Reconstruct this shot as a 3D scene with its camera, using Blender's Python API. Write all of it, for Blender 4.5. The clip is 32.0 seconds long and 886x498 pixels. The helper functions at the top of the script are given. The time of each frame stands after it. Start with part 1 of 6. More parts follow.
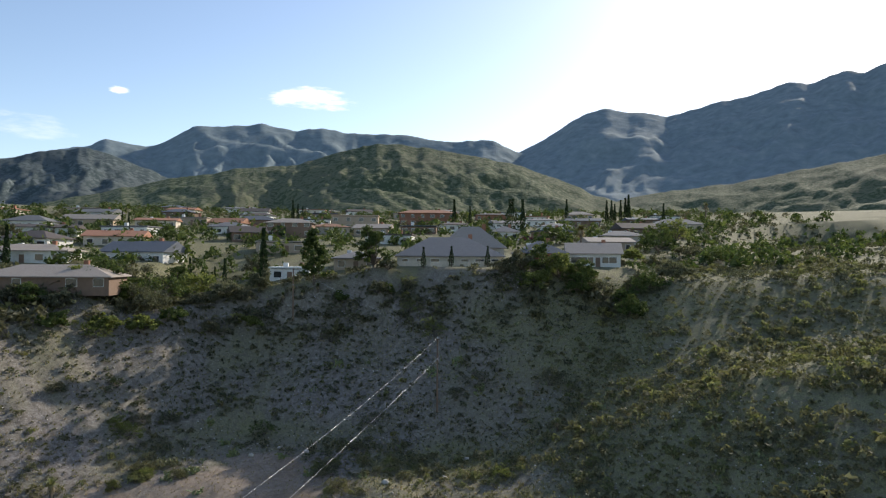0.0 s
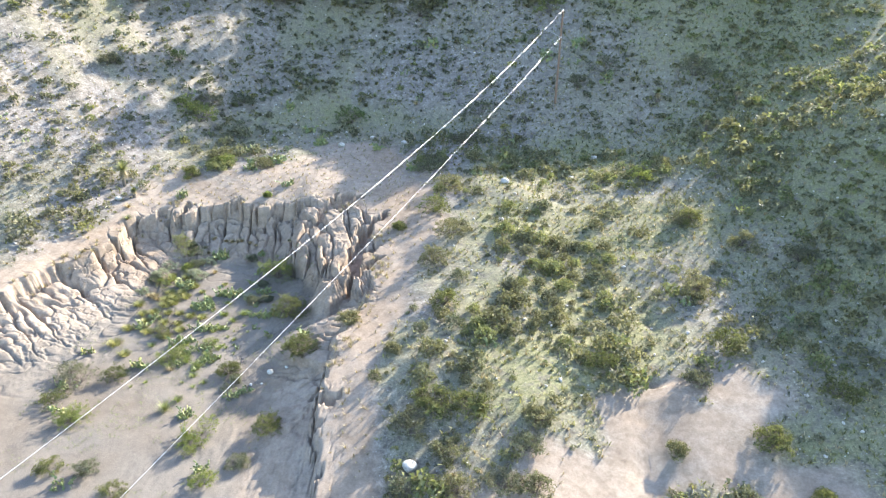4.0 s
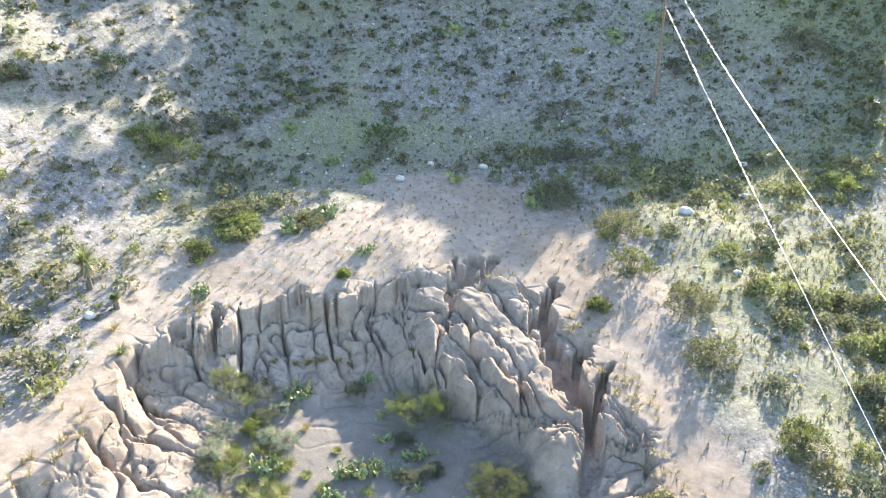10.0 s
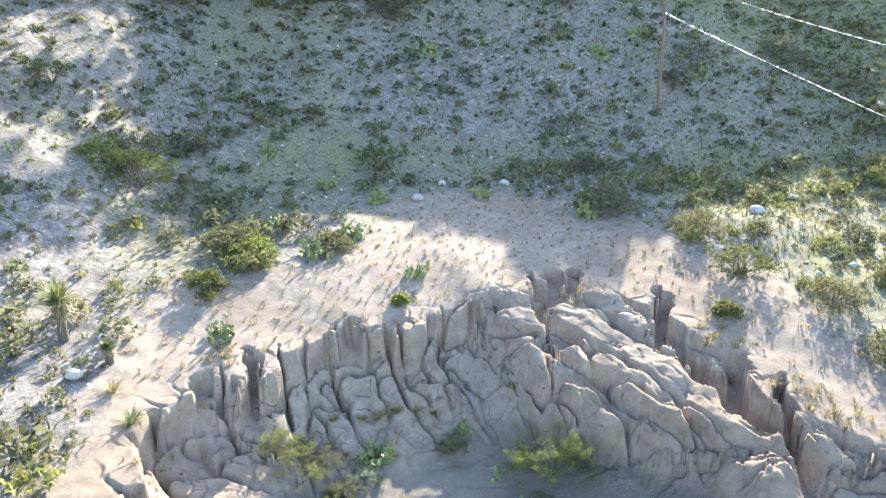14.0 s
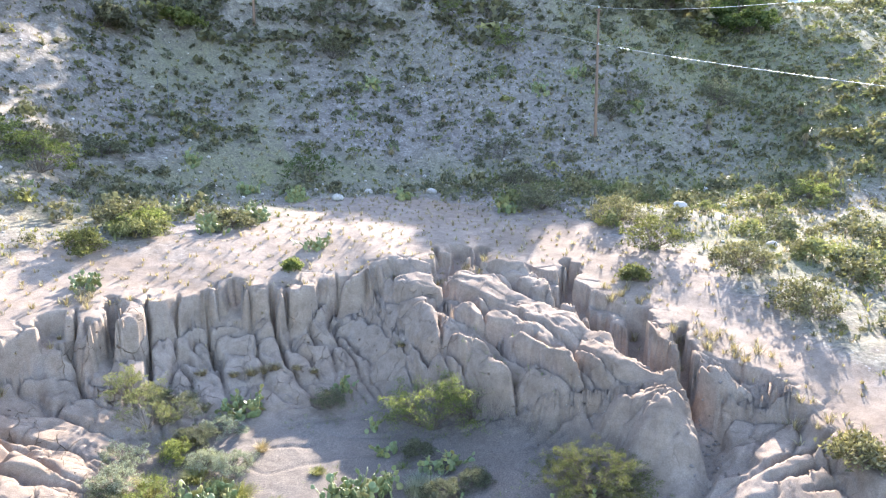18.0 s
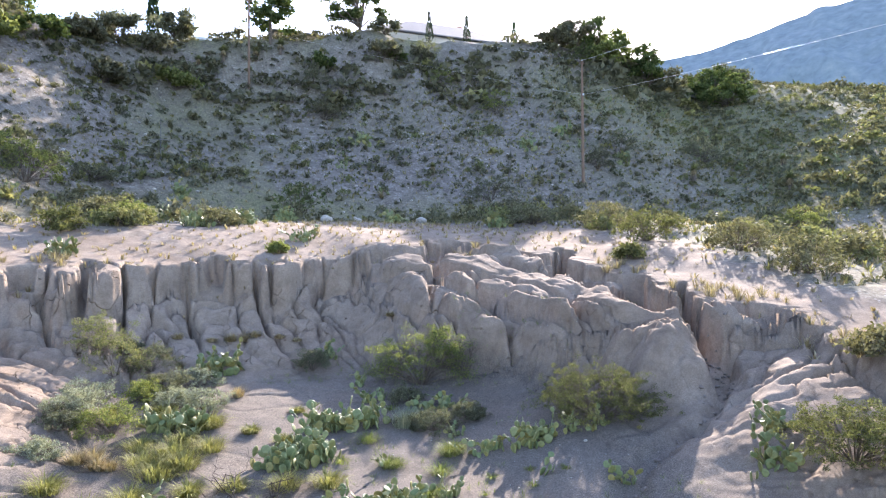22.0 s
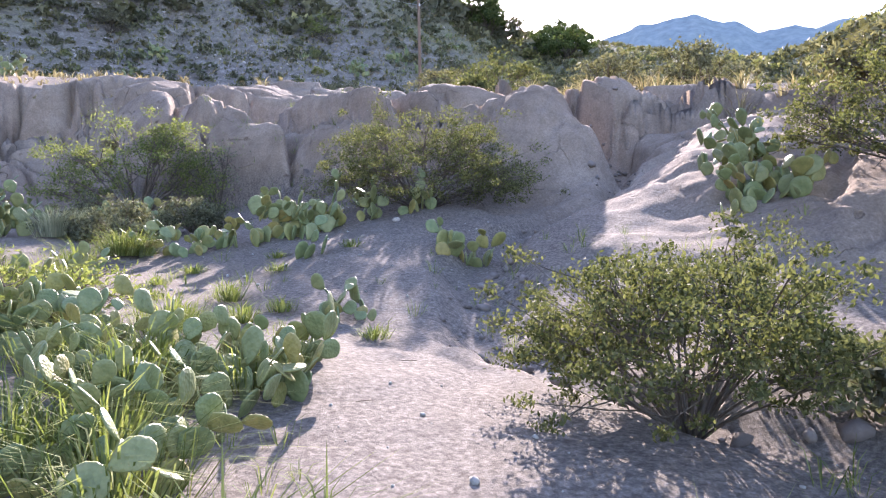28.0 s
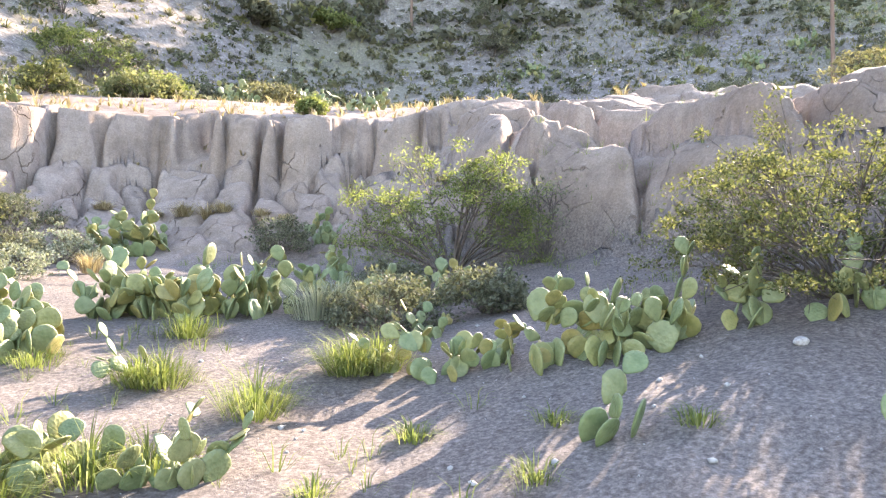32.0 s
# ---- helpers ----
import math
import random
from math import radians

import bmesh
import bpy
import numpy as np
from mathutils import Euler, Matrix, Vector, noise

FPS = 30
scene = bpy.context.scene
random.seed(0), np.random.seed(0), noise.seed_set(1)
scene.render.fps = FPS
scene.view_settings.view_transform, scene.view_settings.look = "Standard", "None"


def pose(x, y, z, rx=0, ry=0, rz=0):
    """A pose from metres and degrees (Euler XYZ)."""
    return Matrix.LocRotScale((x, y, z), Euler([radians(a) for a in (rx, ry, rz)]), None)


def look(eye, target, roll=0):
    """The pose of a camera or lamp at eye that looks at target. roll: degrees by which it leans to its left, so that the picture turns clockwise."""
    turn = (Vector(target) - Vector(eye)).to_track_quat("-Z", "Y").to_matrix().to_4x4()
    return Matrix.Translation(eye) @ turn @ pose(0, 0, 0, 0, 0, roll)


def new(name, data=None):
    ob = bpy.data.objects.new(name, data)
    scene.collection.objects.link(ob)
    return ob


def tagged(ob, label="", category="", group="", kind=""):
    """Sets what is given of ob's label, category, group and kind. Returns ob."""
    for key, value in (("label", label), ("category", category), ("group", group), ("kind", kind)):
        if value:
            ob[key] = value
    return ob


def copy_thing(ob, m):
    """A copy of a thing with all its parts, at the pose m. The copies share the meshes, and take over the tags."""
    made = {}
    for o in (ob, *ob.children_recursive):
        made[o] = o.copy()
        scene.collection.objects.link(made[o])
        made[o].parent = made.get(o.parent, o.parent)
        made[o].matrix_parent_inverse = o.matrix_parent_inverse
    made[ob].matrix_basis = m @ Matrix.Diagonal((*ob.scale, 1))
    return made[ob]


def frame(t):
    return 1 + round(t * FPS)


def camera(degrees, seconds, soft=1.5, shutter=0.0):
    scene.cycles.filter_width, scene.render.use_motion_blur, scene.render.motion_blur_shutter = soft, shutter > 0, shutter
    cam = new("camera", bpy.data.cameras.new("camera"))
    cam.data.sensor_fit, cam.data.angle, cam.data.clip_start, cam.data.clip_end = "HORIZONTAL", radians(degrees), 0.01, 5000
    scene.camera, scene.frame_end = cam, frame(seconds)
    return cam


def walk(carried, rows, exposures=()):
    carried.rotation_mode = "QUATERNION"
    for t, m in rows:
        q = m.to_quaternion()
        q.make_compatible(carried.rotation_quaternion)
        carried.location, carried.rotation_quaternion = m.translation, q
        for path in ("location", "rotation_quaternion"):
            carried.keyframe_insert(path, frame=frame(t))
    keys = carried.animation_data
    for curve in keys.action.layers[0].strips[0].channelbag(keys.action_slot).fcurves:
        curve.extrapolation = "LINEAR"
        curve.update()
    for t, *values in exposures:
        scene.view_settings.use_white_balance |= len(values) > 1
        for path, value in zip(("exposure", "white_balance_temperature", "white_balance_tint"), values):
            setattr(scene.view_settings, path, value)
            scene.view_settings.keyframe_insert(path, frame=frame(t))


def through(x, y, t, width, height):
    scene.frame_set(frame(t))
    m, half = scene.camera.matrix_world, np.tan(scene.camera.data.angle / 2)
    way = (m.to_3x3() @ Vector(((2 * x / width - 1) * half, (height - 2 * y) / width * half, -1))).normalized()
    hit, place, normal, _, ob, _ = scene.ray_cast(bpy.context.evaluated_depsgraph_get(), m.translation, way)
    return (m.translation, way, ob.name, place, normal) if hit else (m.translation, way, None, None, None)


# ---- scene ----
cam = camera(63.9, 32.0, soft=1.2)
PATH = [
    (0, (2.508, -3.495, 1.184), (2.587, -1.497, 1.216), 0.4),
    (0.5, (2.21, -1.098, 0.569), (2.229, 0.901, 0.6), 0.5),
    (1, (1.682, 1.11, 0.003), (1.649, 3.11, 0.033), 0.6),
    (1.5, (0.912, 3.174, -0.744), (0.829, 5.173, -0.751), 0.9),
    (2, (0.058, 5.111, -1.387), (-0.043, 7.103, -1.542), 1.1),
    (2.5, (-0.984, 7.133, -2.114), (-1.094, 9.105, -2.43), 1.3),
    (3, (-2.317, 9.189, -2.745), (-2.425, 11.129, -3.219), 1.5),
    (3.5, (-3.749, 11.244, -3.444), (-3.841, 13.14, -4.073), 1.5),
    (4, (-5.386, 13.389, -4.001), (-5.431, 15.23, -4.78), 1.5),
    (4.5, (-7.052, 15.517, -4.618), (-7.016, 17.324, -5.474), 1.2),
    (6.5, (-14.48, 24.259, -7.425), (-14.11, 26.026, -8.285), 0.7),
    (7, (-16.797, 26.629, -7.638), (-16.414, 28.394, -8.497), 0.9),
    (7.5, (-18.225, 29.109, -7.584), (-17.858, 30.873, -8.452), 0.5),
    (8, (-20.284, 31.526, -7.58), (-19.913, 33.289, -8.448), 0.6),
    (8.5, (-22.08, 33.838, -7.596), (-21.711, 35.603, -8.463), 0.5),
    (9, (-24.156, 36.086, -8.293), (-23.779, 37.853, -9.151), 0.6),
    (9.5, (-25.857, 38.604, -8.702), (-25.488, 40.37, -9.564), 0.3),
    (10, (-27.664, 41.126, -9.349), (-27.278, 42.935, -10.109), 0.0),
    (10.5, (-29.641, 43.639, -9.977), (-29.222, 45.492, -10.604), 0.2),
    (11, (-31.269, 45.968, -10.687), (-30.828, 47.834, -11.256), 0.2),
    (11.5, (-32.4, 47.559, -11.491), (-31.932, 49.422, -12.048), 0.1),
    (12, (-33.349, 48.654, -12.251), (-32.827, 50.503, -12.807), -0.1),
    (12.5, (-34.055, 49.617, -13.009), (-33.481, 51.45, -13.567), -0.3),
    (13, (-34.801, 50.325, -13.826), (-34.171, 52.138, -14.386), -0.4),
    (13.5, (-35.304, 50.787, -14.693), (-34.625, 52.583, -15.254), -0.6),
    (14, (-35.62, 51.045, -15.548), (-34.902, 52.825, -16.111), -0.6),
    (14.5, (-35.469, 50.983, -16.428), (-34.733, 52.755, -16.993), -0.6),
    (15, (-34.818, 50.755, -17.333), (-34.069, 52.521, -17.899), -0.4),
    (15.5, (-33.8, 50.376, -18.182), (-33.051, 52.141, -18.75), -0.5),
    (17.5, (-31.673, 49.52, -21.556), (-30.895, 51.328, -21.912), 0.1),
    (18, (-31.737, 49.569, -22.282), (-30.955, 51.387, -22.57), -0.1),
    (18.5, (-31.804, 49.668, -23.103), (-31.018, 51.495, -23.312), -0.1),
    (19, (-31.8, 49.625, -23.908), (-31.016, 51.461, -24.029), -0.2),
    (19.5, (-31.773, 49.648, -24.661), (-30.988, 51.487, -24.692), -0.1),
    (20, (-31.732, 49.701, -25.469), (-30.948, 51.541, -25.431), -0.2),
    (20.5, (-31.688, 49.7, -26.192), (-30.907, 51.541, -26.155), -0.3),
    (21, (-31.635, 49.788, -26.966), (-30.855, 51.629, -26.929), -0.3),
    (21.5, (-31.603, 49.877, -27.66), (-30.82, 51.717, -27.625), -0.4),
    (22, (-31.586, 49.933, -28.422), (-30.77, 51.758, -28.388), -0.4),
    (22.5, (-31.596, 50.004, -29.192), (-30.731, 51.807, -29.157), -0.5),
    (23, (-31.561, 50.038, -29.923), (-30.649, 51.817, -29.89), -0.5),
    (23.5, (-31.566, 49.988, -30.664), (-30.611, 51.745, -30.635), -0.7),
    (24, (-31.476, 50.008, -31.428), (-30.479, 51.741, -31.399), -0.8),
    (24.5, (-31.321, 50.302, -32.169), (-30.282, 52.01, -32.142), -0.9),
    (25, (-30.959, 50.908, -32.82), (-29.878, 52.59, -32.795), -1.0),
    (25.5, (-30.44, 51.755, -33.342), (-29.31, 53.405, -33.323), -1.0),
    (27.5, (-26.85, 55.938, -33.857), (-25.657, 57.543, -33.825), -1.2),
    (28, (-25.858, 57.281, -33.714), (-24.669, 58.89, -33.68), -1.1),
    (28.5, (-24.973, 58.808, -33.49), (-23.778, 60.41, -33.435), -0.9),
    (29, (-24.088, 60.161, -33.298), (-22.889, 61.76, -33.227), -0.8),
    (29.5, (-23.667, 60.771, -33.052), (-22.473, 62.374, -32.986), -0.8),
    (30, (-23.535, 60.916, -32.683), (-22.343, 62.521, -32.645), -1.2),
    (30.5, (-23.556, 60.906, -32.622), (-22.541, 62.629, -32.568), -1.0),
    (31, (-23.576, 60.868, -32.616), (-22.902, 62.75, -32.548), -0.4),
    (31.5, (-23.603, 60.81, -32.606), (-23.19, 62.765, -32.546), 0.1),
    (32, (-23.617, 60.786, -32.659), (-23.403, 62.774, -32.598), 0.3),
]
EXPOSURES = [(0, .5, 6650, 10), (1.8, .8, 6350, 11), (2.5, 1.7, 6400, 12), (3.0, 2.3, 6450, 11), (3.6, 2.62, 6450, 9), (9, 2.65, 6400, 8), (11, 2.82, 6400, 8), (13, 2.75, 6400, 8), (16, 2.8, 6400, 11), (19, 2.8, 6300, 18), (20.2, 2.35, 6450, 18), (22.2, 2.35, 6400, 21), (25.5, 2.4, 6300, 25), (28, 2.47, 6300, 28), (30, 2.75, 6800, 29), (31, 3.1, 7300, 34), (32, 3.22, 7150, 23)]

walk(cam, [(t, look(eye, target, roll)) for t, eye, target, roll in PATH], EXPOSURES)

# ---- sky, sun ----
SUN_AZ, SUN_EL = radians(41.0), radians(26.9)
world = bpy.data.worlds.new("sky")
scene.world = world
world.use_nodes = True
wn = world.node_tree.nodes
sky = wn.new("ShaderNodeTexSky")
sky.sky_type = "NISHITA"
sky.sun_disc = False
sky.sun_elevation, sky.sun_rotation = SUN_EL, SUN_AZ
sky.altitude, sky.air_density, sky.dust_density, sky.ozone_density = 1500.0, 1.0, 2.2, 1.0
wn["Background"].inputs[1].default_value = 0.14


def clouds(n, l, base):
    """A few small thin clouds low over the mountains: bearing, height and size in degrees."""
    way = n.new("ShaderNodeTexCoord").outputs["Generated"]
    streak = n.new("ShaderNodeMapping")
    streak.inputs["Scale"].default_value = (9, 9, 34)
    l.new(way, streak.inputs[0])
    puff = n.new("ShaderNodeTexNoise")
    puff.inputs["Scale"].default_value, puff.inputs["Detail"].default_value, puff.inputs["Roughness"].default_value = 1.6, 7, 0.62
    l.new(streak.outputs[0], puff.inputs["Vector"])
    out = base
    for az, el, wide, tall, thick in ((-8.2, 12.6, 4.2, 1.1, 0.95), (-22.4, 12.2, 0.9, 0.35, 0.9), (-32, 9.2, 9.0, 1.3, 0.25)):
        a, e = radians(az), radians(el)
        mid = Vector((math.sin(a) * math.cos(e), math.cos(a) * math.cos(e), math.sin(e)))
        side = Vector((math.cos(a), -math.sin(a), 0))
        off = n.new("ShaderNodeVectorMath")
        off.operation = "SUBTRACT"
        off.inputs[1].default_value = mid
        l.new(way, off.inputs[0])
        parts = []
        for axis, size in ((side, wide), (side.cross(mid), tall)):
            dot = n.new("ShaderNodeVectorMath")
            dot.operation = "DOT_PRODUCT"
            dot.inputs[1].default_value = axis / radians(size)
            l.new(off.outputs[0], dot.inputs[0])
            sq = n.new("ShaderNodeMath")
            sq.operation = "MULTIPLY"
            l.new(dot.outputs["Value"], sq.inputs[0])
            l.new(dot.outputs["Value"], sq.inputs[1])
            parts.append(sq.outputs[0])
        far = n.new("ShaderNodeMath")
        far.operation = "ADD"
        l.new(parts[0], far.inputs[0])
        l.new(parts[1], far.inputs[1])
        edge = n.new("ShaderNodeMath")
        edge.operation = "MULTIPLY_ADD"
        edge.inputs[1].default_value = 2.4
        l.new(puff.outputs[0], edge.inputs[0])
        neg = n.new("ShaderNodeMath")
        neg.operation = "MULTIPLY"
        neg.inputs[1].default_value = -0.75
        l.new(far.outputs[0], neg.inputs[0])
        l.new(neg.outputs[0], edge.inputs[2])
        r = n.new("ShaderNodeMapRange")
        r.interpolation_type = "SMOOTHSTEP"
        r.inputs["From Min"].default_value, r.inputs["From Max"].default_value, r.inputs["To Max"].default_value = 0.75, 1.35, thick
        l.new(edge.outputs[0], r.inputs["Value"])
        m = n.new("ShaderNodeMix")
        m.data_type = "RGBA"
        m.inputs[7].default_value = (7.0, 7.0, 7.0, 1)
        l.new(r.outputs[0], m.inputs[0])
        l.new(out, m.inputs[6])
        out = m.outputs[2]
    return out


world.node_tree.links.new(clouds(wn, world.node_tree.links, sky.outputs[0]), wn["Background"].inputs[0])
sun_to = Vector((math.sin(SUN_AZ) * math.cos(SUN_EL), math.cos(SUN_AZ) * math.cos(SUN_EL), math.sin(SUN_EL)))
sun = new("sun", bpy.data.lights.new("sun", "SUN"))
sun.data.energy, sun.data.angle, sun.data.color = 3.8, radians(0.6), (1.0, 0.93, 0.82)
sun.matrix_world = look(sun_to * 300, (0, 0, 0))

# ---- materials ----
def material(name, rough=0.9, spec=0.3):
    m = bpy.data.materials.new(name)
    m.use_nodes = True
    b = m.node_tree.nodes["Principled BSDF"]
    b.inputs["Roughness"].default_value = rough
    b.inputs["Specular IOR Level"].default_value = spec
    return m, m.node_tree.nodes, m.node_tree.links, b


def noise_tex(n, l, scale, detail=4.0, rough=0.55, vec=None, kind="ShaderNodeTexNoise"):
    t = n.new(kind)
    t.inputs["Scale"].default_value = scale
    if kind == "ShaderNodeTexNoise":
        t.inputs["Detail"].default_value = detail
        t.inputs["Roughness"].default_value = rough
    if vec is None:
        vec = n.new("ShaderNodeTexCoord").outputs["Object"]
    l.new(vec, t.inputs["Vector"])
    return t


def ramp(n, l, fac, stops):
    r = n.new("ShaderNodeValToRGB")
    e = r.color_ramp.elements
    while len(e) < len(stops):
        e.new(0.5)
    for k, (pos, col) in zip(e, stops):
        k.position, k.color = pos, (*col, 1)
    l.new(fac, r.inputs[0])
    return r.outputs[0]


def mix(n, l, fac, a, b, how="MIX"):
    m = n.new("ShaderNodeMix")
    m.data_type, m.blend_type = "RGBA", how
    for sock, v in ((m.inputs[0], fac), (m.inputs[6], a), (m.inputs[7], b)):
        if isinstance(v, (int, float)):
            sock.default_value = v
        elif isinstance(v, tuple):
            sock.default_value = (*v, 1)
        else:
            l.new(v, sock)
    return m.outputs[2]


def value(n, l, how, a, b):
    m = n.new("ShaderNodeMath")
    m.operation = how
    for sock, v in zip(m.inputs, (a, b)):
        if isinstance(v, (int, float)):
            sock.default_value = v
        else:
            l.new(v, sock)
    return m.outputs[0]


def bump(n, l, b, height, strength, distance):
    k = n.new("ShaderNodeBump")
    k.inputs["Strength"].default_value, k.inputs["Distance"].default_value = strength, distance
    l.new(height, k.inputs["Height"])
    l.new(k.outputs[0], b.inputs["Normal"])


def ground_material():
    m, n, l, b = material("dry_ground", 0.95, 0.12)
    pos = n.new("ShaderNodeTexCoord").outputs["Object"]
    soil = n.new("ShaderNodeAttribute")
    soil.attribute_name = "silt"
    green = n.new("ShaderNodeAttribute")
    green.attribute_name = "green"
    big = noise_tex(n, l, 0.12, 5, 0.6, pos).outputs[0]
    mid = noise_tex(n, l, 1.4, 6, 0.65, pos).outputs[0]
    fine = noise_tex(n, l, 26, 8, 0.78, pos).outputs[0]
    silt = ramp(n, l, mid, [(0.3, (0.206, 0.162, 0.124)), (0.5, (0.27, 0.217, 0.169)), (0.7, (0.326, 0.269, 0.212))])
    stain = ramp(n, l, big, [(0.42, (1, 1, 1)), (0.62, (0.86, 0.82, 0.78))])
    silt = mix(n, l, 1.0, silt, stain, "MULTIPLY")
    sand = n.new("ShaderNodeAttribute")
    sand.attribute_name = "sand"
    grit = ramp(n, l, fine, [(0.36, (0.080, 0.071, 0.060)), (0.5, (0.142, 0.126, 0.108)), (0.64, (0.232, 0.207, 0.180))])
    silt = mix(n, l, value(n, l, "MULTIPLY", sand.outputs["Fac"], 0.85), silt, mix(n, l, 1.0, grit, stain, "MULTIPLY"))
    clay = n.new("ShaderNodeAttribute")
    clay.attribute_name = "clay"
    silt = mix(n, l, value(n, l, "MULTIPLY", clay.outputs["Fac"], 0.6), silt, ramp(n, l, mid, [(0.3, (0.29, 0.20, 0.15)), (0.7, (0.42, 0.30, 0.225))]))
    stones = noise_tex(n, l, 5.5, 0, 0.5, pos, "ShaderNodeTexVoronoi")
    pebbles = noise_tex(n, l, 17, 0, 0.5, pos, "ShaderNodeTexVoronoi")
    chips = ramp(n, l, stones.outputs["Color"], [(0.2, (0.085, 0.08, 0.075)), (0.5, (0.23, 0.218, 0.2)), (0.85, (0.52, 0.505, 0.48))])
    earth = ramp(n, l, mid, [(0.32, (0.115, 0.098, 0.082)), (0.52, (0.195, 0.171, 0.149)), (0.72, (0.305, 0.276, 0.248))])
    gravel = mix(n, l, ramp(n, l, stones.outputs["Distance"], [(0.12, (0.85, 0.85, 0.85)), (0.3, (0, 0, 0))]), earth, chips)
    herb = ramp(n, l, fine, [(0.38, (0.075, 0.078, 0.036)), (0.5, (0.165, 0.16, 0.08)), (0.64, (0.30, 0.28, 0.16))])
    cover = value(n, l, "MULTIPLY", green.outputs["Fac"], ramp(n, l, mid, [(0.30, (0, 0, 0)), (0.50, (0.94, 0.94, 0.94))]))
    gravel = mix(n, l, cover, gravel, herb)
    col = mix(n, l, soil.outputs["Fac"], gravel, silt)
    col = mix(n, l, 0.6, col, ramp(n, l, fine, [(0.32, (0.5, 0.5, 0.5)), (0.68, (1.4, 1.4, 1.4))]), "MULTIPLY")
    speck = noise_tex(n, l, 5.0, 5, 0.75, pos).outputs[0]
    col = mix(n, l, mix(n, l, soil.outputs["Fac"], (0.85, 0.85, 0.85), (0.22, 0.22, 0.22)), col, ramp(n, l, speck, [(0.36, (0.5, 0.5, 0.5)), (0.5, (1.0, 1.0, 1.0)), (0.64, (1.4, 1.4, 1.4))]), "MULTIPLY")
    rough_h = mix(n, l, soil.outputs["Fac"], mix(n, l, 0.5, pebbles.outputs["Distance"], stones.outputs["Distance"]), fine)
    # shrinkage cracks and small hollows where the silt stands as a wall
    wall = n.new("ShaderNodeAttribute")
    wall.attribute_name = "wall"
    wobble = n.new("ShaderNodeVectorMath")
    wobble.operation = "MULTIPLY_ADD"
    wobble.inputs[1].default_value, wobble.inputs[2].default_value = (0.55, 0.55, 0.55), (0, 0, 0)
    l.new(noise_tex(n, l, 1.5, 4, 0.6, pos).outputs["Color"], wobble.inputs[0])
    bent = n.new("ShaderNodeVectorMath")
    l.new(pos, bent.inputs[0])
    l.new(wobble.outputs[0], bent.inputs[1])
    net = n.new("ShaderNodeTexVoronoi")
    net.feature = "DISTANCE_TO_EDGE"
    net.inputs["Scale"].default_value = 1.15
    tall = n.new("ShaderNodeMapping")
    tall.inputs["Scale"].default_value = (1.0, 1.0, 0.55)
    l.new(bent.outputs[0], tall.inputs[0])
    l.new(tall.outputs[0], net.inputs["Vector"])
    cracks = ramp(n, l, net.outputs["Distance"], [(0.0, (0, 0, 0)), (0.013, (1, 1, 1))])
    some = noise_tex(n, l, 0.8, 2, 0.5, pos).outputs[0]
    cracks = mix(n, l, ramp(n, l, some, [(0.47, (0, 0, 0)), (0.60, (0.7, 0.7, 0.7))]), (1, 1, 1), cracks)
    pit = noise_tex(n, l, 2.6, 0, 0.5, bent.outputs[0], "ShaderNodeTexVoronoi")
    pits = ramp(n, l, pit.outputs["Distance"], [(0.08, (0, 0, 0)), (0.15, (1, 1, 1))])
    pits = mix(n, l, ramp(n, l, pit.outputs["Color"], [(0.70, (0, 0, 0)), (0.72, (1, 1, 1))]), (1, 1, 1), pits)
    relief = mix(n, l, wall.outputs["Fac"], (1, 1, 1), value(n, l, "MULTIPLY", cracks, pits))
    # shade inside the cracks and hollows is painted as a darker brown tint
    crack_shaded = mix(n, l, 1.0, col, mix(n, l, relief, (0.5, 0.44, 0.4), (1, 1, 1)), "MULTIPLY")
    l.new(crack_shaded, b.inputs["Base Color"])
    deep = n.new("ShaderNodeBump")
    deep.inputs["Strength"].default_value, deep.inputs["Distance"].default_value = 1.0, 0.07
    l.new(relief, deep.inputs["Height"])
    k = n.new("ShaderNodeBump")
    k.inputs["Strength"].default_value, k.inputs["Distance"].default_value = 0.5, 0.06
    l.new(mix(n, l, 0.6, rough_h, mid), k.inputs["Height"])
    l.new(deep.outputs[0], k.inputs["Normal"])
    l.new(k.outputs[0], b.inputs["Normal"])
    return m


def plain(name, stops, scale=6.0, rough=0.9, spec=0.2, bumps=0.0, metal=0.0, stretch=None, back=0.0):
    """A mottled material: colour stops over noise, varied from thing to thing."""
    m, n, l, b = material(name, rough, spec)
    b.inputs["Metallic"].default_value = metal
    pos = n.new("ShaderNodeTexCoord").outputs["Object"]
    if stretch:
        k = n.new("ShaderNodeMapping")
        k.inputs["Scale"].default_value = stretch
        l.new(pos, k.inputs[0])
        pos = k.outputs[0]
    t = noise_tex(n, l, scale, 5, 0.6, pos).outputs[0]
    col = ramp(n, l, t, stops)
    info = n.new("ShaderNodeObjectInfo").outputs["Random"]
    col = mix(n, l, 0.6, col, ramp(n, l, info, [(0.0, (0.75, 0.78, 0.75)), (1.0, (1.2, 1.15, 1.1))]), "MULTIPLY")
    l.new(col, b.inputs["Base Color"])
    if bumps:
        bump(n, l, b, t, 0.6, bumps)
    return m


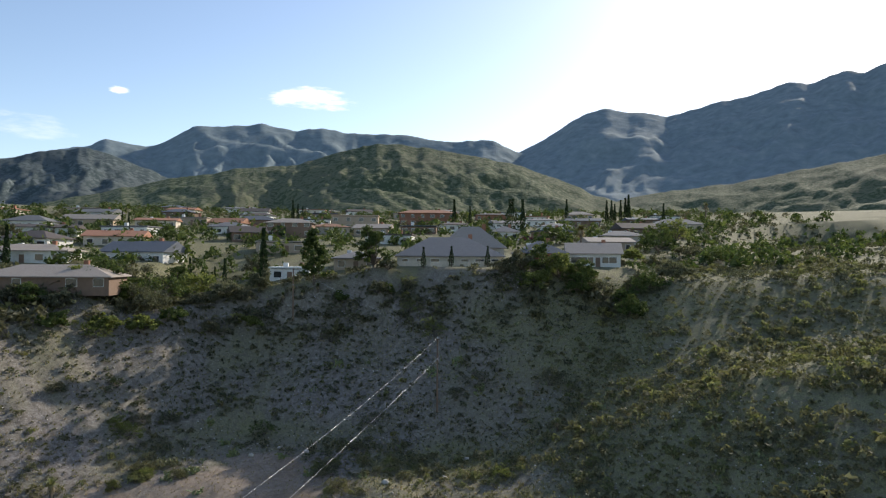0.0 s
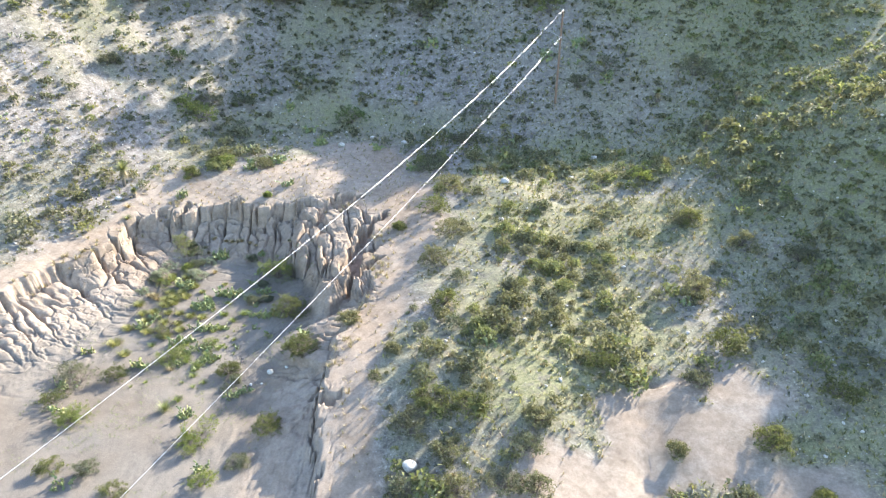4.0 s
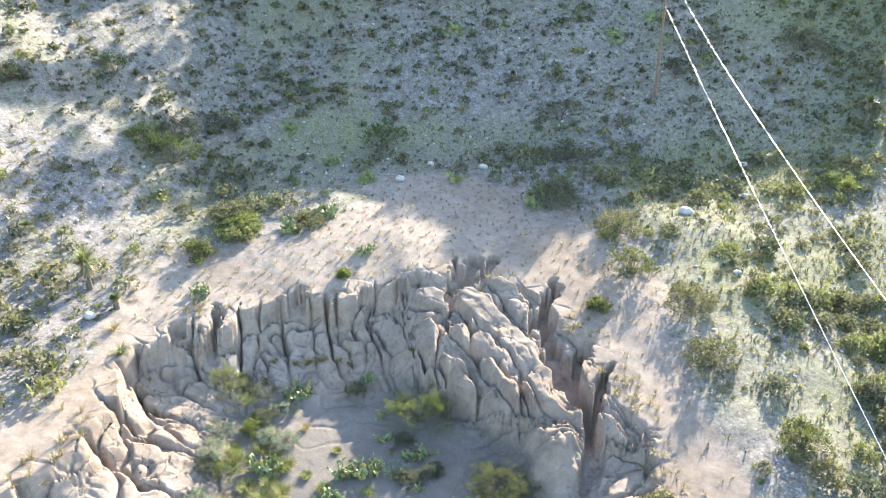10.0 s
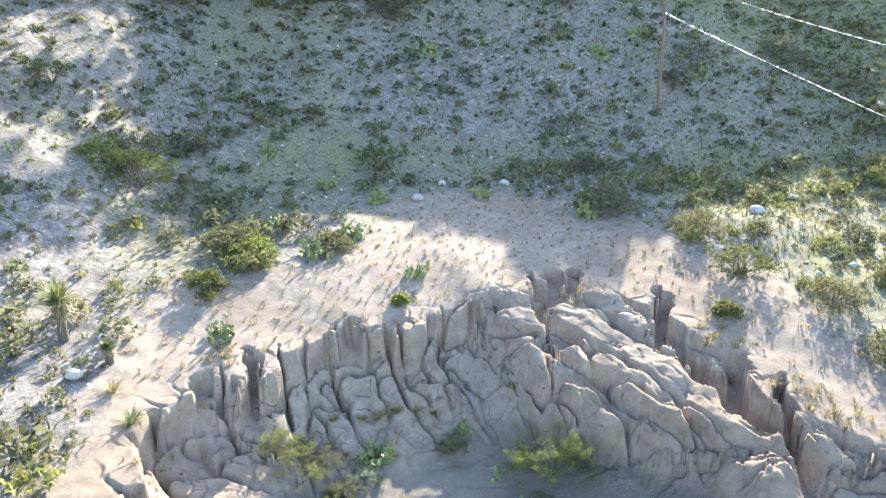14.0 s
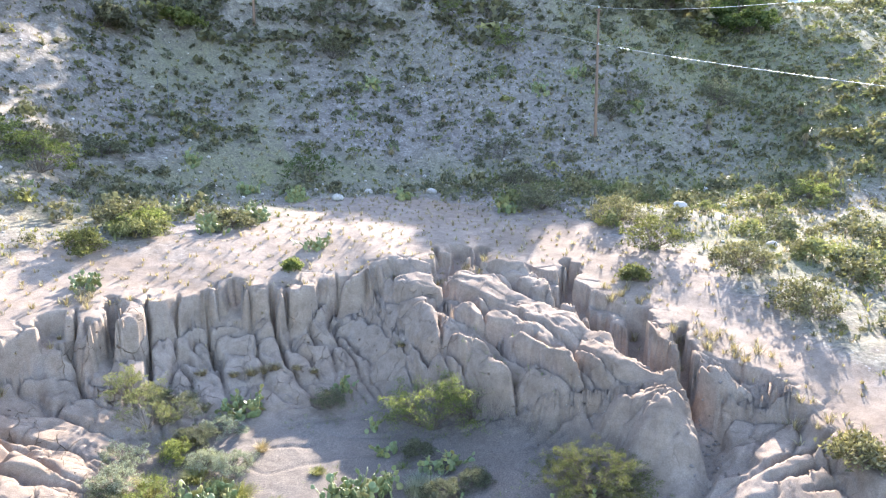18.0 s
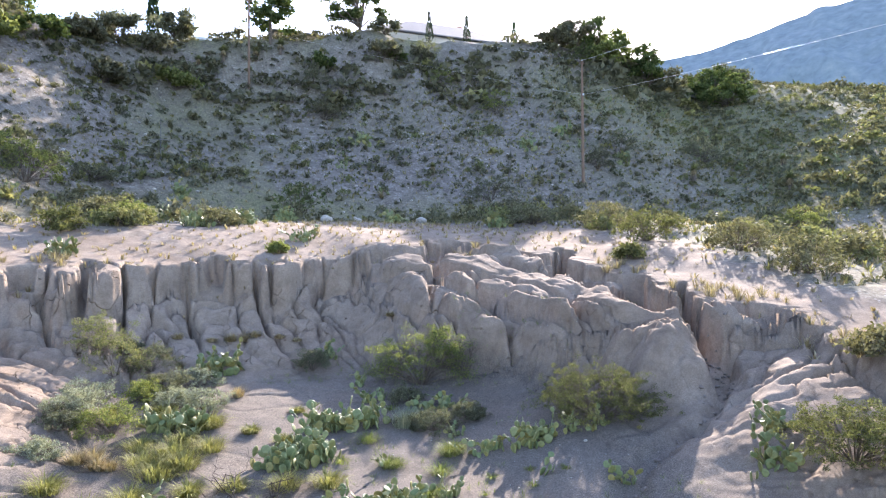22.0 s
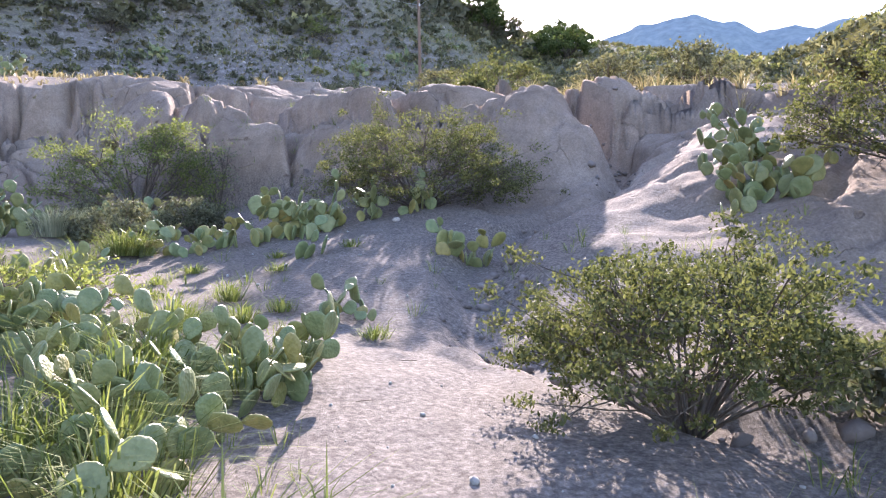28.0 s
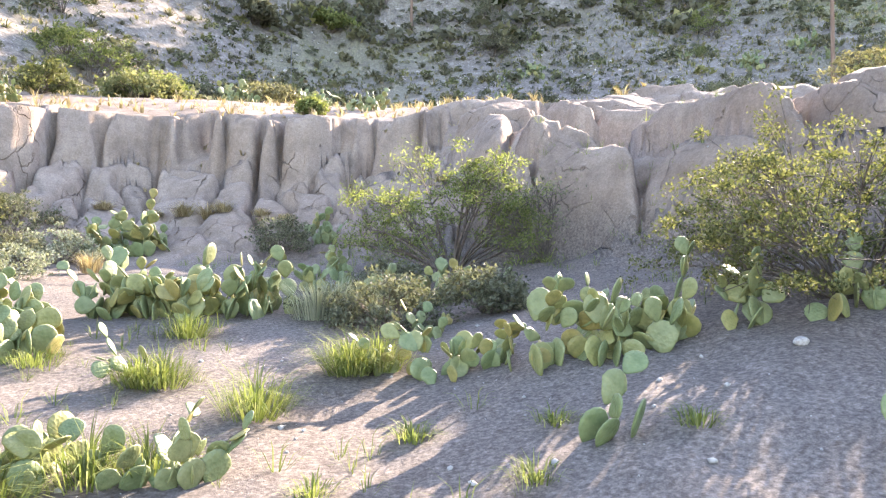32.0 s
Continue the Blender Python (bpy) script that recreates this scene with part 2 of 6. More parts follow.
def leafy(name, dark, mid, light, through=0.35, rough=0.7):
    """Foliage: colour varies leaf by leaf, and light shines through."""
    m, n, l, b = material(name, rough, 0.12)
    geo = n.new("ShaderNodeNewGeometry").outputs["Random Per Island"]
    col = ramp(n, l, geo, [(0.0, dark), (0.5, mid), (1.0, light)])
    info = n.new("ShaderNodeObjectInfo").outputs["Random"]
    col = mix(n, l, 0.5, col, ramp(n, l, info, [(0.0, (0.7, 0.75, 0.7)), (1.0, (1.25, 1.2, 1.1))]), "MULTIPLY")
    l.new(col, b.inputs["Base Color"])
    t = n.new("ShaderNodeBsdfTranslucent")
    l.new(mix(n, l, 1.0, col, (1.22, 1.25, 0.8), "MULTIPLY"), t.inputs[0])
    s = n.new("ShaderNodeMixShader")
    s.inputs[0].default_value = through
    l.new(b.outputs[0], s.inputs[1])
    l.new(t.outputs[0], s.inputs[2])
    l.new(s.outputs[0], n["Material Output"].inputs[0])
    return m


GROUND = ground_material()

# ---- relief of the land ----
def hash2(ix, iy, k=0):
    """A fixed pseudo-random number in 0..1 for each cell of a square lattice."""
    v = (ix.astype(np.int64) * 374761393 + iy.astype(np.int64) * 668265263 + k * 1442695041) & 0xFFFFFFFF
    v = ((v ^ (v >> 13)) * 1274126177) & 0xFFFFFFFF
    v = ((v ^ (v >> 16)) * 2246822519) & 0xFFFFFFFF
    return ((v ^ (v >> 15)) & 0xFFFFFF) / float(0x1000000)


def smooth(a, b, v):
    t = np.clip((v - a) / (b - a), 0, 1)
    return t * t * (3 - 2 * t)


def vnoise(x, y, k=0):
    """Value noise, -1..1."""
    ix, iy = np.floor(x), np.floor(y)
    fx, fy = x - ix, y - iy
    fx, fy = fx ** 3 * (fx * (6 * fx - 15) + 10), fy ** 3 * (fy * (6 * fy - 15) + 10)
    a, b = hash2(ix, iy, k), hash2(ix + 1, iy, k)
    c, d = hash2(ix, iy + 1, k), hash2(ix + 1, iy + 1, k)
    return 2 * ((a + (b - a) * fx) * (1 - fy) + (c + (d - c) * fx) * fy) - 1


def fbm(x, y, octaves=4, k=0):
    s, amp, out = 0.0, 1.0, 0.0
    for n in range(octaves):
        out = out + amp * vnoise(x * 2 ** n + 17.3 * n, y * 2 ** n - 9.1 * n, k + n)
        s, amp = s + amp, amp * 0.5
    return out / s


def cells(x, y, k=0, jitter=0.85):
    """Distance to the nearest and to the second nearest of scattered points, a number for the nearest and its y."""
    ix, iy = np.floor(x), np.floor(y)
    f1, f2, own, mid = np.full(x.shape, 9.0), np.full(x.shape, 9.0), np.zeros(x.shape), np.zeros(x.shape)
    for dx in (-1, 0, 1):
        for dy in (-1, 0, 1):
            cx, cy = ix + dx, iy + dy
            px = cx + 0.5 + jitter * (hash2(cx, cy, k) - 0.5)
            py = cy + 0.5 + jitter * (hash2(cx, cy, k + 7) - 0.5)
            d = np.hypot(x - px, y - py)
            near = d < f1
            f2 = np.where(near, f1, np.minimum(f2, d))
            own, mid = np.where(near, hash2(cx, cy, k + 13), own), np.where(near, py, mid)
            f1 = np.where(near, d, f1)
    return f1, f2, own, mid


def line(points, step=0.5, soft=3):
    """A smooth line through plan points, as evenly stepped places."""
    p = np.array(points, float)
    for _ in range(soft):
        q = np.empty((2 * len(p) - 2, 2))
        q[0::2], q[1::2] = 0.75 * p[:-1] + 0.25 * p[1:], 0.25 * p[:-1] + 0.75 * p[1:]
        p = np.vstack([np.array(points[:1], float), q, np.array(points[-1:], float)])
    s = np.r_[0, np.cumsum(np.hypot(*np.diff(p, axis=0).T))]
    at = np.arange(0, s[-1], step)
    return np.stack([np.interp(at, s, p[:, 0]), np.interp(at, s, p[:, 1])], 1)


def along(x, y, way, step=0.5):
    """Signed distance to a line (positive to its right) and the way along it, for all places at once."""
    best, s, side = np.full(x.shape, 1e9), np.zeros(x.shape), np.ones(x.shape)
    for n in range(len(way) - 1):
        (ax, ay), (bx, by) = way[n], way[n + 1]
        ux, uy = bx - ax, by - ay
        size = ux * ux + uy * uy
        t = np.clip(((x - ax) * ux + (y - ay) * uy) / size, 0, 1)
        d = np.hypot(x - ax - t * ux, y - ay - t * uy)
        near = d < best
        best = np.where(near, d, best)
        s = np.where(near, (n + t) * step, s)
        side = np.where(near, np.sign((x - ax) * uy - (y - ay) * ux), side)
    return best * side, s


def smax(a, b, k):
    h = np.clip(0.5 + 0.5 * (a - b) / k, 0, 1)
    return b + (a - b) * h + k * h * (1 - h)


def smin(a, b, k):
    return -smax(-a, -b, k)


# the bench of pale silt that falls towards the mouth of the ravine: height by y
BENCH_Y = (-400, 0, 30, 40, 48, 53, 57, 63, 71, 76, 84, 91, 96, 104, 130, 180)
BENCH_Z = (-60, -43, -37.9, -35.9, -34.1, -32.4, -31.6, -30.9, -29.6, -28.6, -27.5, -26.6, -26.3, -25.8, -25, -21)
# foot of the slopes that climb to the mesa
FOOT = line([(-260, -60), (-120, 20), (-74, 52), (-56, 65), (-44, 78.5), (-38.6, 86), (-33.4, 95), (-27, 101.5), (-15, 103), (-4, 100),
             (6, 94), (16, 95), (30, 97.5), (55, 105), (90, 150), (160, 230)], 2.0)
# crest of the wall round the eroded basin
CREST = line([(-64, 40), (-53, 51.5), (-46.2, 58.5), (-42.4, 63.5), (-39.8, 67.8), (-37.9, 72), (-36.6, 75.8), (-35.2, 78.4), (-33.2, 79.7), (-30.5, 79.8), (-28, 80.0), (-25, 80.4),
              (-22, 80.6), (-18.6, 80.2), (-15.4, 78.4), (-13.4, 74.6), (-12.9, 70), (-13.1, 66.5), (-13.8, 63.5), (-14.6, 60), (-14.9, 56), (-14.3, 51), (-13, 46),
              (-11, 30), (-8, 0)], 0.5)
# short clefts and alcoves worn back into the bench: plan line, half width, depth
SLOTS = (
    (((-33.4, 75.4), (-33.2, 77.5), (-32.9, 80.2)), 0.36, 2.4), (((-34.4, 76.4), (-34.5, 78.6)), 0.85, 1.4), (((-28.9, 77.4), (-28.5, 79.5), (-28.2, 81.6)), 0.50, 2.0),
    (((-26.6, 78.4), (-26.2, 80.2)), 0.26, 1.3), (((-24.8, 78.4), (-24.3, 79.8), (-24.1, 80.9)), 0.40, 1.6),
    (((-23.1, 78.6), (-22.9, 80.2)), 0.24, 1.2), (((-22.2, 78.4), (-21.5, 79.6), (-20.9, 81.0)), 0.42, 1.6),
    (((-19.0, 78.8), (-18.6, 80.2), (-18.0, 82.0)), 0.30, 1.2), (((-18.3, 80.2), (-17.2, 81.2), (-16.6, 82.3)), 0.38, 1.2),
    (((-17.4, 80.2), (-16.2, 81.1), (-15.4, 81.8)), 0.28, 1.0), (((-14.9, 75.6), (-13.6, 77.3), (-12.6, 78.5)), 0.42, 2.2),
    (((-15.6, 64.8), (-14.6, 67.2), (-14.5, 69.6), (-14.9, 71.8), (-14.4, 74.8), (-13.8, 76.4)), 0.46, 2.9),
    (((-14.6, 71.2), (-13.6, 72.4), (-12.9, 73.1)), 0.44, 2.3), (((-13.9, 68.9), (-12.8, 70.2), (-12.0, 71.0)), 0.28, 1.9),
    (((-15.2, 57.4), (-14.2, 57.9)), 0.32, 1.7), (((-14.4, 53.4), (-13.2, 54.2)), 0.2, 1.0),
)
CHANNEL = line([(-14.4, 67.2), (-15.6, 65.4), (-18.4, 64.4), (-20.6, 63.4), (-22.2, 61.8), (-22.6, 60), (-22.2, 57), (-23.5, 52), (-28, 44), (-40, 20)], 0.5)

GULLY = line([(9.5, 70), (9.2, 60.6), (7.4, 53), (7.4, 49.7), (8.2, 46.4), (8, 40), (4, 30)], 0.5)


def columns(s, size, k):
    """Upright columns side by side along s: way to the nearest seam, a number for the column, place across it (-1..1)."""
    t = s / size
    i = np.floor(t)
    f1, f2, own, at = np.full(t.shape, 9.0), np.full(t.shape, 9.0), np.zeros(t.shape), np.zeros(t.shape)
    for o in (-1, 0, 1):
        c = i + o
        p = c + 0.5 + 0.8 * (hash2(c, c * 0, k) - 0.5)
        d = np.abs(t - p)
        near = d < f1
        f2 = np.where(near, f1, np.minimum(f2, d))
        own = np.where(near, hash2(c, c * 0, k + 5), own)
        at = np.where(near, t - p, at)
        f1 = np.where(near, d, f1)
    gap = (f2 - f1) / 2
    return gap * size, own, at / np.maximum(f1 + gap, 0.05)


def bench(y):
    return sum(np.interp(y + o, BENCH_Y, BENCH_Z) for o in (-3, -1.5, 0, 1.5, 3)) / 5


def mesa_top(x, y):
    far = np.hypot(x, y)
    ease = lambda at, k: k * np.logaddexp(0, (far - at) / k)  # noqa: E731
    return -1.5 + 0.105 * ease(140, 8) - 0.075 * ease(480, 40) - 0.03 * ease(1500, 100)


def upland(x, y):
    """The land without the basin."""
    low = bench(y) + 0.5 * smooth(-13, -6, x) - 0.8 * smooth(-1, 5, x) + 0.5 * smooth(88, 82, y) * smooth(78, 82, y) * smooth(-6, -3, x) * smooth(4, 1, x)
    rise = (0.29 + 0.005 * np.clip(y - 60, -20, 70)) * 4 * np.logaddexp(0, np.minimum(x - 14, 300) / 4)
    rise = rise * (1 + 0.12 * smooth(100, 120, y))
    right = low + smin(rise, 13.5 + 0.05 * (x - 40) + 9 * smooth(100, 130, y), 5) + 3.8 * smooth(24, 36, x) * smooth(94, 80, y) * smooth(45, 58, y)
    right = right - 1.3 * np.exp(-((x - 22.0 + 0.3 * (y - 60)) / 3.0) ** 2) * smooth(50, 57, y) * smooth(74, 64, y)
    foot, s = along(x, y, FOOT, 2.0)
    d = np.logaddexp(0, -foot / 0.9) * 0.9
    gullies = fbm(s / 5.5, foot / 30, 3, 21)
    flutes = 1 - 2.2 * np.abs(vnoise(s / 4.4 + 0.5 * vnoise(x / 5, y / 5, 24), foot / 22, 23))
    late = 3 * np.logaddexp(0, (d - 17) / 3)
    climb = low + (0.53 + 0.17 * smooth(-32, -40, x) + 0.08 * smooth(-12, 0, x) + 0.12 * smooth(5, 22, x) + 0.03 * gullies) * d + (0.038 - 0.026 * smooth(-10, 2, x)) * np.minimum(late, 16) ** 2 + 0.45 * late.clip(16) - 7.2
    climb = climb + (0.6 * gullies + 0.8 * flutes * smooth(8, 20, d) * smooth(-50, -42, x)) * smooth(0, 14, d)
    z = smax(right, climb, 2.0)
    top = mesa_top(x, y) - np.interp(x, (-46, -38, -33, -28, -22, -17, -10), (5.6, 4.6, 3.8, 2.2, 1.1, 0.6, 0)) * smooth(190, 140, y) * (1 - 0.9 * smooth(-45, -55, x) * smooth(106, 118, y)) - 1.1 * smooth(-4, -12, x) * smooth(150, 138, y) + 1.1 * smooth(36, 16, np.hypot(x - 9, y - 148))
    return smin(z, top, 1.2) + 0.5 * fbm(x / 9, y / 9, 3, 5) * smooth(2, 12, top - z) * smooth(0, 6, d)


def floor(x, y):
    fall = np.interp(y, (0, 40, 52, 58, 66, 72, 78, 90), (-44, -36.4, -35.1, -34.75, -33.85, -33.0, -32.3, -31))
    fall = fall + 0.55 * smooth(-23.5, -19, x) * smooth(55, 60, y)
    fall = fall + np.interp(x, (-23.5, -22, -20, -18, -15.7, -14), (0, 0.2, 0.3, 0.5, 1.0, 1.3)) * smooth(61, 64, y) * smooth(70, 67, y)
    return fall + 0.02 * np.maximum(0, -33 - x) ** 1.4


def land(x, y, full=False):
    """Height of the ground, and how far it is silt (1) or stony slope (0)."""
    z = upland(x, y)
    near = (x > -75) & (x < 8) & (y > -10) & (y < 110)
    silt, clay = np.zeros(x.shape), np.zeros(x.shape)
    if near.any():
        px, py, up = x[near], y[near], z[near]
        d, s = along(px, py, CREST, 0.5)
        nook = smooth(-23.2, -20.4, px) * smooth(-1.4, 1.4, py - 67.0 - 0.85 * np.clip(-14.5 - px, -2, 9))
        east = smooth(66.2, 64, py) * smooth(-24, -20, px)
        inside = smooth(-3.0, 0.3, d)
        d = d + (1.3 * vnoise(s / 4.6, d / 14, 31) + 0.5 * vnoise(s / 1.9, d / 9, 32)) * inside * (1 - 0.6 * east)
        bend = 0.5 * vnoise(px / 2.1, py / 2.1, 51) + 0.2 * vnoise(px / 0.8, py / 0.8, 52) + 0.06 * vnoise(px / 0.3, py / 0.3, 54)
        # seams run down the face; in the nook they follow the long ribs
        run = s + (0.94 * px + 0.35 * py + 60 - s) * smooth(0.35, 0.65, nook)
        bend = bend * (1 - 0.45 * nook)
        run = run + nook * (0.6 * vnoise(px / 3.4, py / 3.4, 60) + 0.2 * vnoise(px / 1.1, py / 1.1, 62))
        gap, own, at = columns(run + bend + 1.2 * vnoise(s / 5, d * 0, 56), 2.9, 55)
        _, own2, _ = columns(run + 40, 1.4, 57)
        wide = 5.6 + 4.4 * nook - 0.4 * east + 1.2 * smooth(-31, -34, px)
        low = floor(px, py) + 0.06 * fbm(px / 2.2, py / 2.2, 3, 41)
        # a fan of fallen silt between the dry channel and the eastern wall
        fan, t = along(px, py, CHANNEL, 0.5)
        fan = np.clip(-fan - 0.2, 0, 6)
        low = low + smooth(0, 3, t) * smooth(10, 5, t) * (0.42 * np.minimum(fan, 1.1) + 0.16 * (fan - 1.1).clip(0)) * (0.85 + 0.3 * vnoise(px / 1.6, py / 1.6, 42))
        keep = 1 - 0.45 * east
        # the face is split into rounded blocks; each stands a little forward or back, with clefts between them
        drop = 4.4 * (0.36 * smooth(-0.08, 0.6, d) + 0.64 * np.clip(d / wide, 0, 1))
        drop = drop + nook * (0.75 * d - drop)
        wander = 0.3 * vnoise(px / 0.9 + 9, py / 0.9, 58)
        left = smooth(-31, -34, px)
        g1, g2, mine, _ = cells((run + bend) / (1.45 + 0.8 * (left > 0.5)), drop / 1.6 + 5 * own + wander, 61)
        split = 0.72 * (g2 - g1)
        deep = inside * (1 - smooth(0.30 * wide, 0.62 * wide, d) * (1 - 0.8 * nook))
        push = (0.8 * (own - 0.5) + 0.25 * at ** 4) * (1 - 0.3 * nook) + 0.8 * (mine - 0.5) * (1 + 0.5 * nook) + 0.55 * g1 ** 2
        cleft = (0.3 + 1.1 * own) * np.exp(-(gap / (0.07 + 0.10 * own2)) ** 2) + (0.5 - 0.25 * left) * np.exp(-(split / 0.10) ** 2)
        dq = d + deep * keep * (push + cleft)
        u, q = np.clip(d / wide, 0, 1), np.clip(dq / wide, 0, 1)
        f = 0.36 * smooth(-0.08, 0.5, dq) + 0.14 * smooth(0.4, 1.8, dq) + 0.50 * np.clip(0.75 * q + 0.25 * smooth(0.2, 1.0, q), 0, 1)
        ribs = 0.10 * smooth(-0.1, 0.5, dq) + 0.32 * q ** 1.1 + 0.58 * smooth(0.56, 1.0, q)
        f = f + nook * (ribs - f)
        f = f + east * (0.48 * smooth(-0.08, 0.65, dq) + 0.52 * (0.6 * u + 0.4 * smooth(0.05, 1.0, u)) - f)
        up = up + 0.10 * fbm(px / 3, py / 3, 3, 43) - (0.4 + 0.55 * smooth(66, 70, py)) * smooth(-7, 0, d) * (1 - 0.7 * nook)
        h = up + (low - up) * f
        r0 = np.hypot((px + 16.3) * 0.9, py - np.clip(py, 67.4, 70.2)) + 0.5 * vnoise(px / 0.9, py / 0.9, 44)
        h = smax(h, low + 1.9 * smooth(2.3, 0.4, r0), 0.3)
        face = smooth(-0.9, 0.1, d - 0.9 * own2 + 0.4) * (1 - smooth(0.72, 1.02, u))
        high = (1 - smooth(0.2, 0.62, u)) * (1 - nook) + nook * (1 - 0.7 * smooth(0.6, 0.95, u))
        seam = np.exp(-(gap / 0.09) ** 2)
        joint = np.exp(-(split / 0.07) ** 2)
        h = h - face * keep * (seam * (0.25 + 0.3 * high) * (1 - 0.4 * nook) + joint * (0.16 + 0.22 * high))
        h = h - face * high * keep * nook * (0.1 * at ** 2 + 0.85 * (mine - 0.5)) + face * nook * 0.3 * fbm(px / 1.5, py / 1.5, 3, 64)
        # a net of shrinkage cracks over blocks and apron
        k1, k2, _, _ = cells((run + 1.6 * bend) / 0.95, d / 1.5 + bend, 67)
        h = h - face * keep * 0.13 * (1 - smooth(0.0, 0.075, k2 - k1)) + face * 0.07 * fbm(px * 1.3, py * 1.3, 4, 69)
        raw = face * np.maximum(seam * high, 0.5 * joint * high)
        edge = smooth(-2.2, -0.2, d) * (1 - smooth(0.0, 0.2, u)) * keep
        e1, e2, mine, _ = cells(px / 1.7 + 0.3 * vnoise(px, py, 63), py / 1.7, 65)
        h = h - edge * (0.22 * (1 - smooth(0.0, 0.05, e2 - e1)) + 0.12 * (mine > 0.75))
        # small hollows in the eastern wall
        o1, _, mine, _ = cells(run / 0.75, h / 0.5, 75)
        h = h - east * face * smooth(0.1, 0.3, f) * (1 - smooth(0.5, 0.75, f)) * (mine > 0.72) * 0.5 * (1 - smooth(0.12, 0.3, o1))
        # low rills on the apron and the floor
        foot = smooth(0.35, 0.7, u) * (1 - smooth(wide + 0.5, wide + 5, d))
        h = h - foot * (0.09 - 0.07 * east) * (1 - smooth(0.02, 0.2, np.abs(vnoise(px / 1.4 + bend, py / 1.4, 71)))) - foot * 0.07 * fbm(px * 1.5, py * 1.5, 3, 73)
        for way, half, deep in SLOTS:
            w = line(way, 0.3)
            c, t = along(px, py, w, 0.3)
            c = np.abs(c + 0.32 * vnoise(px * 0.9, py * 0.9, 80)) + 0.36 * (cells(px * 1.5, py * 1.5, 81)[2] - 0.5) + 0.06 * vnoise(px * 4, py * 4, 83)
            reach = t / (len(w) * 0.3)
            half = half * (1.2 - 0.35 * reach) * (1 + 0.3 * vnoise(t * 0.9, t * 0 + deep, 79))
            cut = 1 - smooth(half * 0.8, half * 0.8 + 0.17, c)
            bottom = np.maximum(np.minimum(h, up - deep * (1.0 - 0.5 * reach) + 0.2 * vnoise(px * 1.4, py * 1.4, 82)), np.minimum(h, low + 0.15))
            raw = np.maximum(raw, cut * smooth(0.3, 1.2, h - bottom))
            h = h + (bottom - h) * cut
        c, t = along(px, py, CHANNEL, 0.5)
        c = np.abs(c + 0.25 * vnoise(px * 0.9, py * 0.9, 85)) + 0.1 * vnoise(px * 3, py * 3, 87)
        bed = (0.3 * (1 - smooth(0.1, 0.5, c)) + 0.14 * (1 - smooth(0.3, 2.0, c))) * smooth(0, 1.5, t) * (1 - 0.75 * smooth(6, 14, t))
        h = h - bed
        ease = smooth(2, 24, py)
        z[near] = z[near] + (h - z[near]) * ease
        clay[near] = raw * smooth(0.3, -0.1, fbm(px / 2.5, py / 2.5, 2, 89))
        out = 1.6 * fbm(px / 4, py / 4, 3, 91) + 0.6 * vnoise(px / 0.9, py / 0.9, 93)
        back = np.interp(py, (40, 66, 72, 78, 84, 90, 96, 99), (3.5, 4.2, 5.5, 7.0, 9, 12, 16, 12))
        left = np.interp(py, (40, 60, 70, 76, 82, 88, 95), (2.5, 2.8, 3.0, 3.2, 4.2, 7, 10))
        span = left + (back - left) * smooth(-30, -18, px)
        silt[near] = np.maximum(smooth(-span - 1.2, -span + 1.0, d + out), smooth(3, 6, d)) * smooth(101, 97, py + out) * ease
    for bx, by, br in ((10, 51, 5.5), (2, 46, 4.5), (13, 55, 3), (-3, 44, 4), (16, 47, 4)):
        silt = np.maximum(silt, smooth(br + 1.5, br - 1.5, np.hypot(x - bx, (y - by) * 1.3) + 3.4 * fbm(x / 3, y / 3, 4, 99)))
    # a small eroded gully in the pale ground beside the side valley
    by = (y > 38) & (y < 76) & (x > 0) & (x < 22)
    if by.any():
        c, t = along(x[by], y[by], GULLY, 0.5)
        c = np.abs(c + 0.9 * vnoise(x[by] * 0.35, y[by] * 0.35, 86)) + 0.12 * (cells(x[by], y[by], 88)[2] - 0.5)
        z[by] = z[by] - (0.5 * (1 - smooth(0.1, 0.5, c)) + 0.35 * (1 - smooth(0.3, 2.0, c))) * smooth(0, 4, t)
    z = z + 0.05 * fbm(x / 0.8, y / 0.8, 3, 95) * (1 - 0.6 * silt) + 0.16 * fbm(x / 3.1, y / 3.1, 2, 97) * (1 - silt)
    return (z, silt, clay) if full else (z, silt)


# ---- meshes ----
def mesh_np(name, v, f):
    """A mesh from arrays of places and of faces, all with as many corners."""
    m = bpy.data.meshes.new(name)
    v, f = np.asarray(v, np.float32), np.asarray(f, np.int32)
    m.vertices.add(len(v))
    m.vertices.foreach_set("co", v.ravel())
    m.loops.add(f.size)
    m.loops.foreach_set("vertex_index", f.ravel())
    m.polygons.add(len(f))
    m.polygons.foreach_set("loop_start", np.arange(0, f.size, f.shape[1], dtype=np.int32))
    m.update(calc_edges=True)
    m.validate()
    return m


def grid_faces(nx, ny):
    a = (np.arange(ny - 1)[:, None] * nx + np.arange(nx - 1)[None]).ravel()
    return np.stack([a, a + 1, a + 1 + nx, a + nx], 1)


def steps(lo, hi, fine, first, last, grow=1.07):
    mid = list(np.arange(lo, hi, fine))
    up, d = [hi], fine
    while up[-1] < last:
        d *= grow
        up.append(up[-1] + d)
    down, d = [lo], fine
    while down[-1] > first:
        d *= grow
        down.append(down[-1] - d)
    return np.array(down[:0:-1] + mid + up)


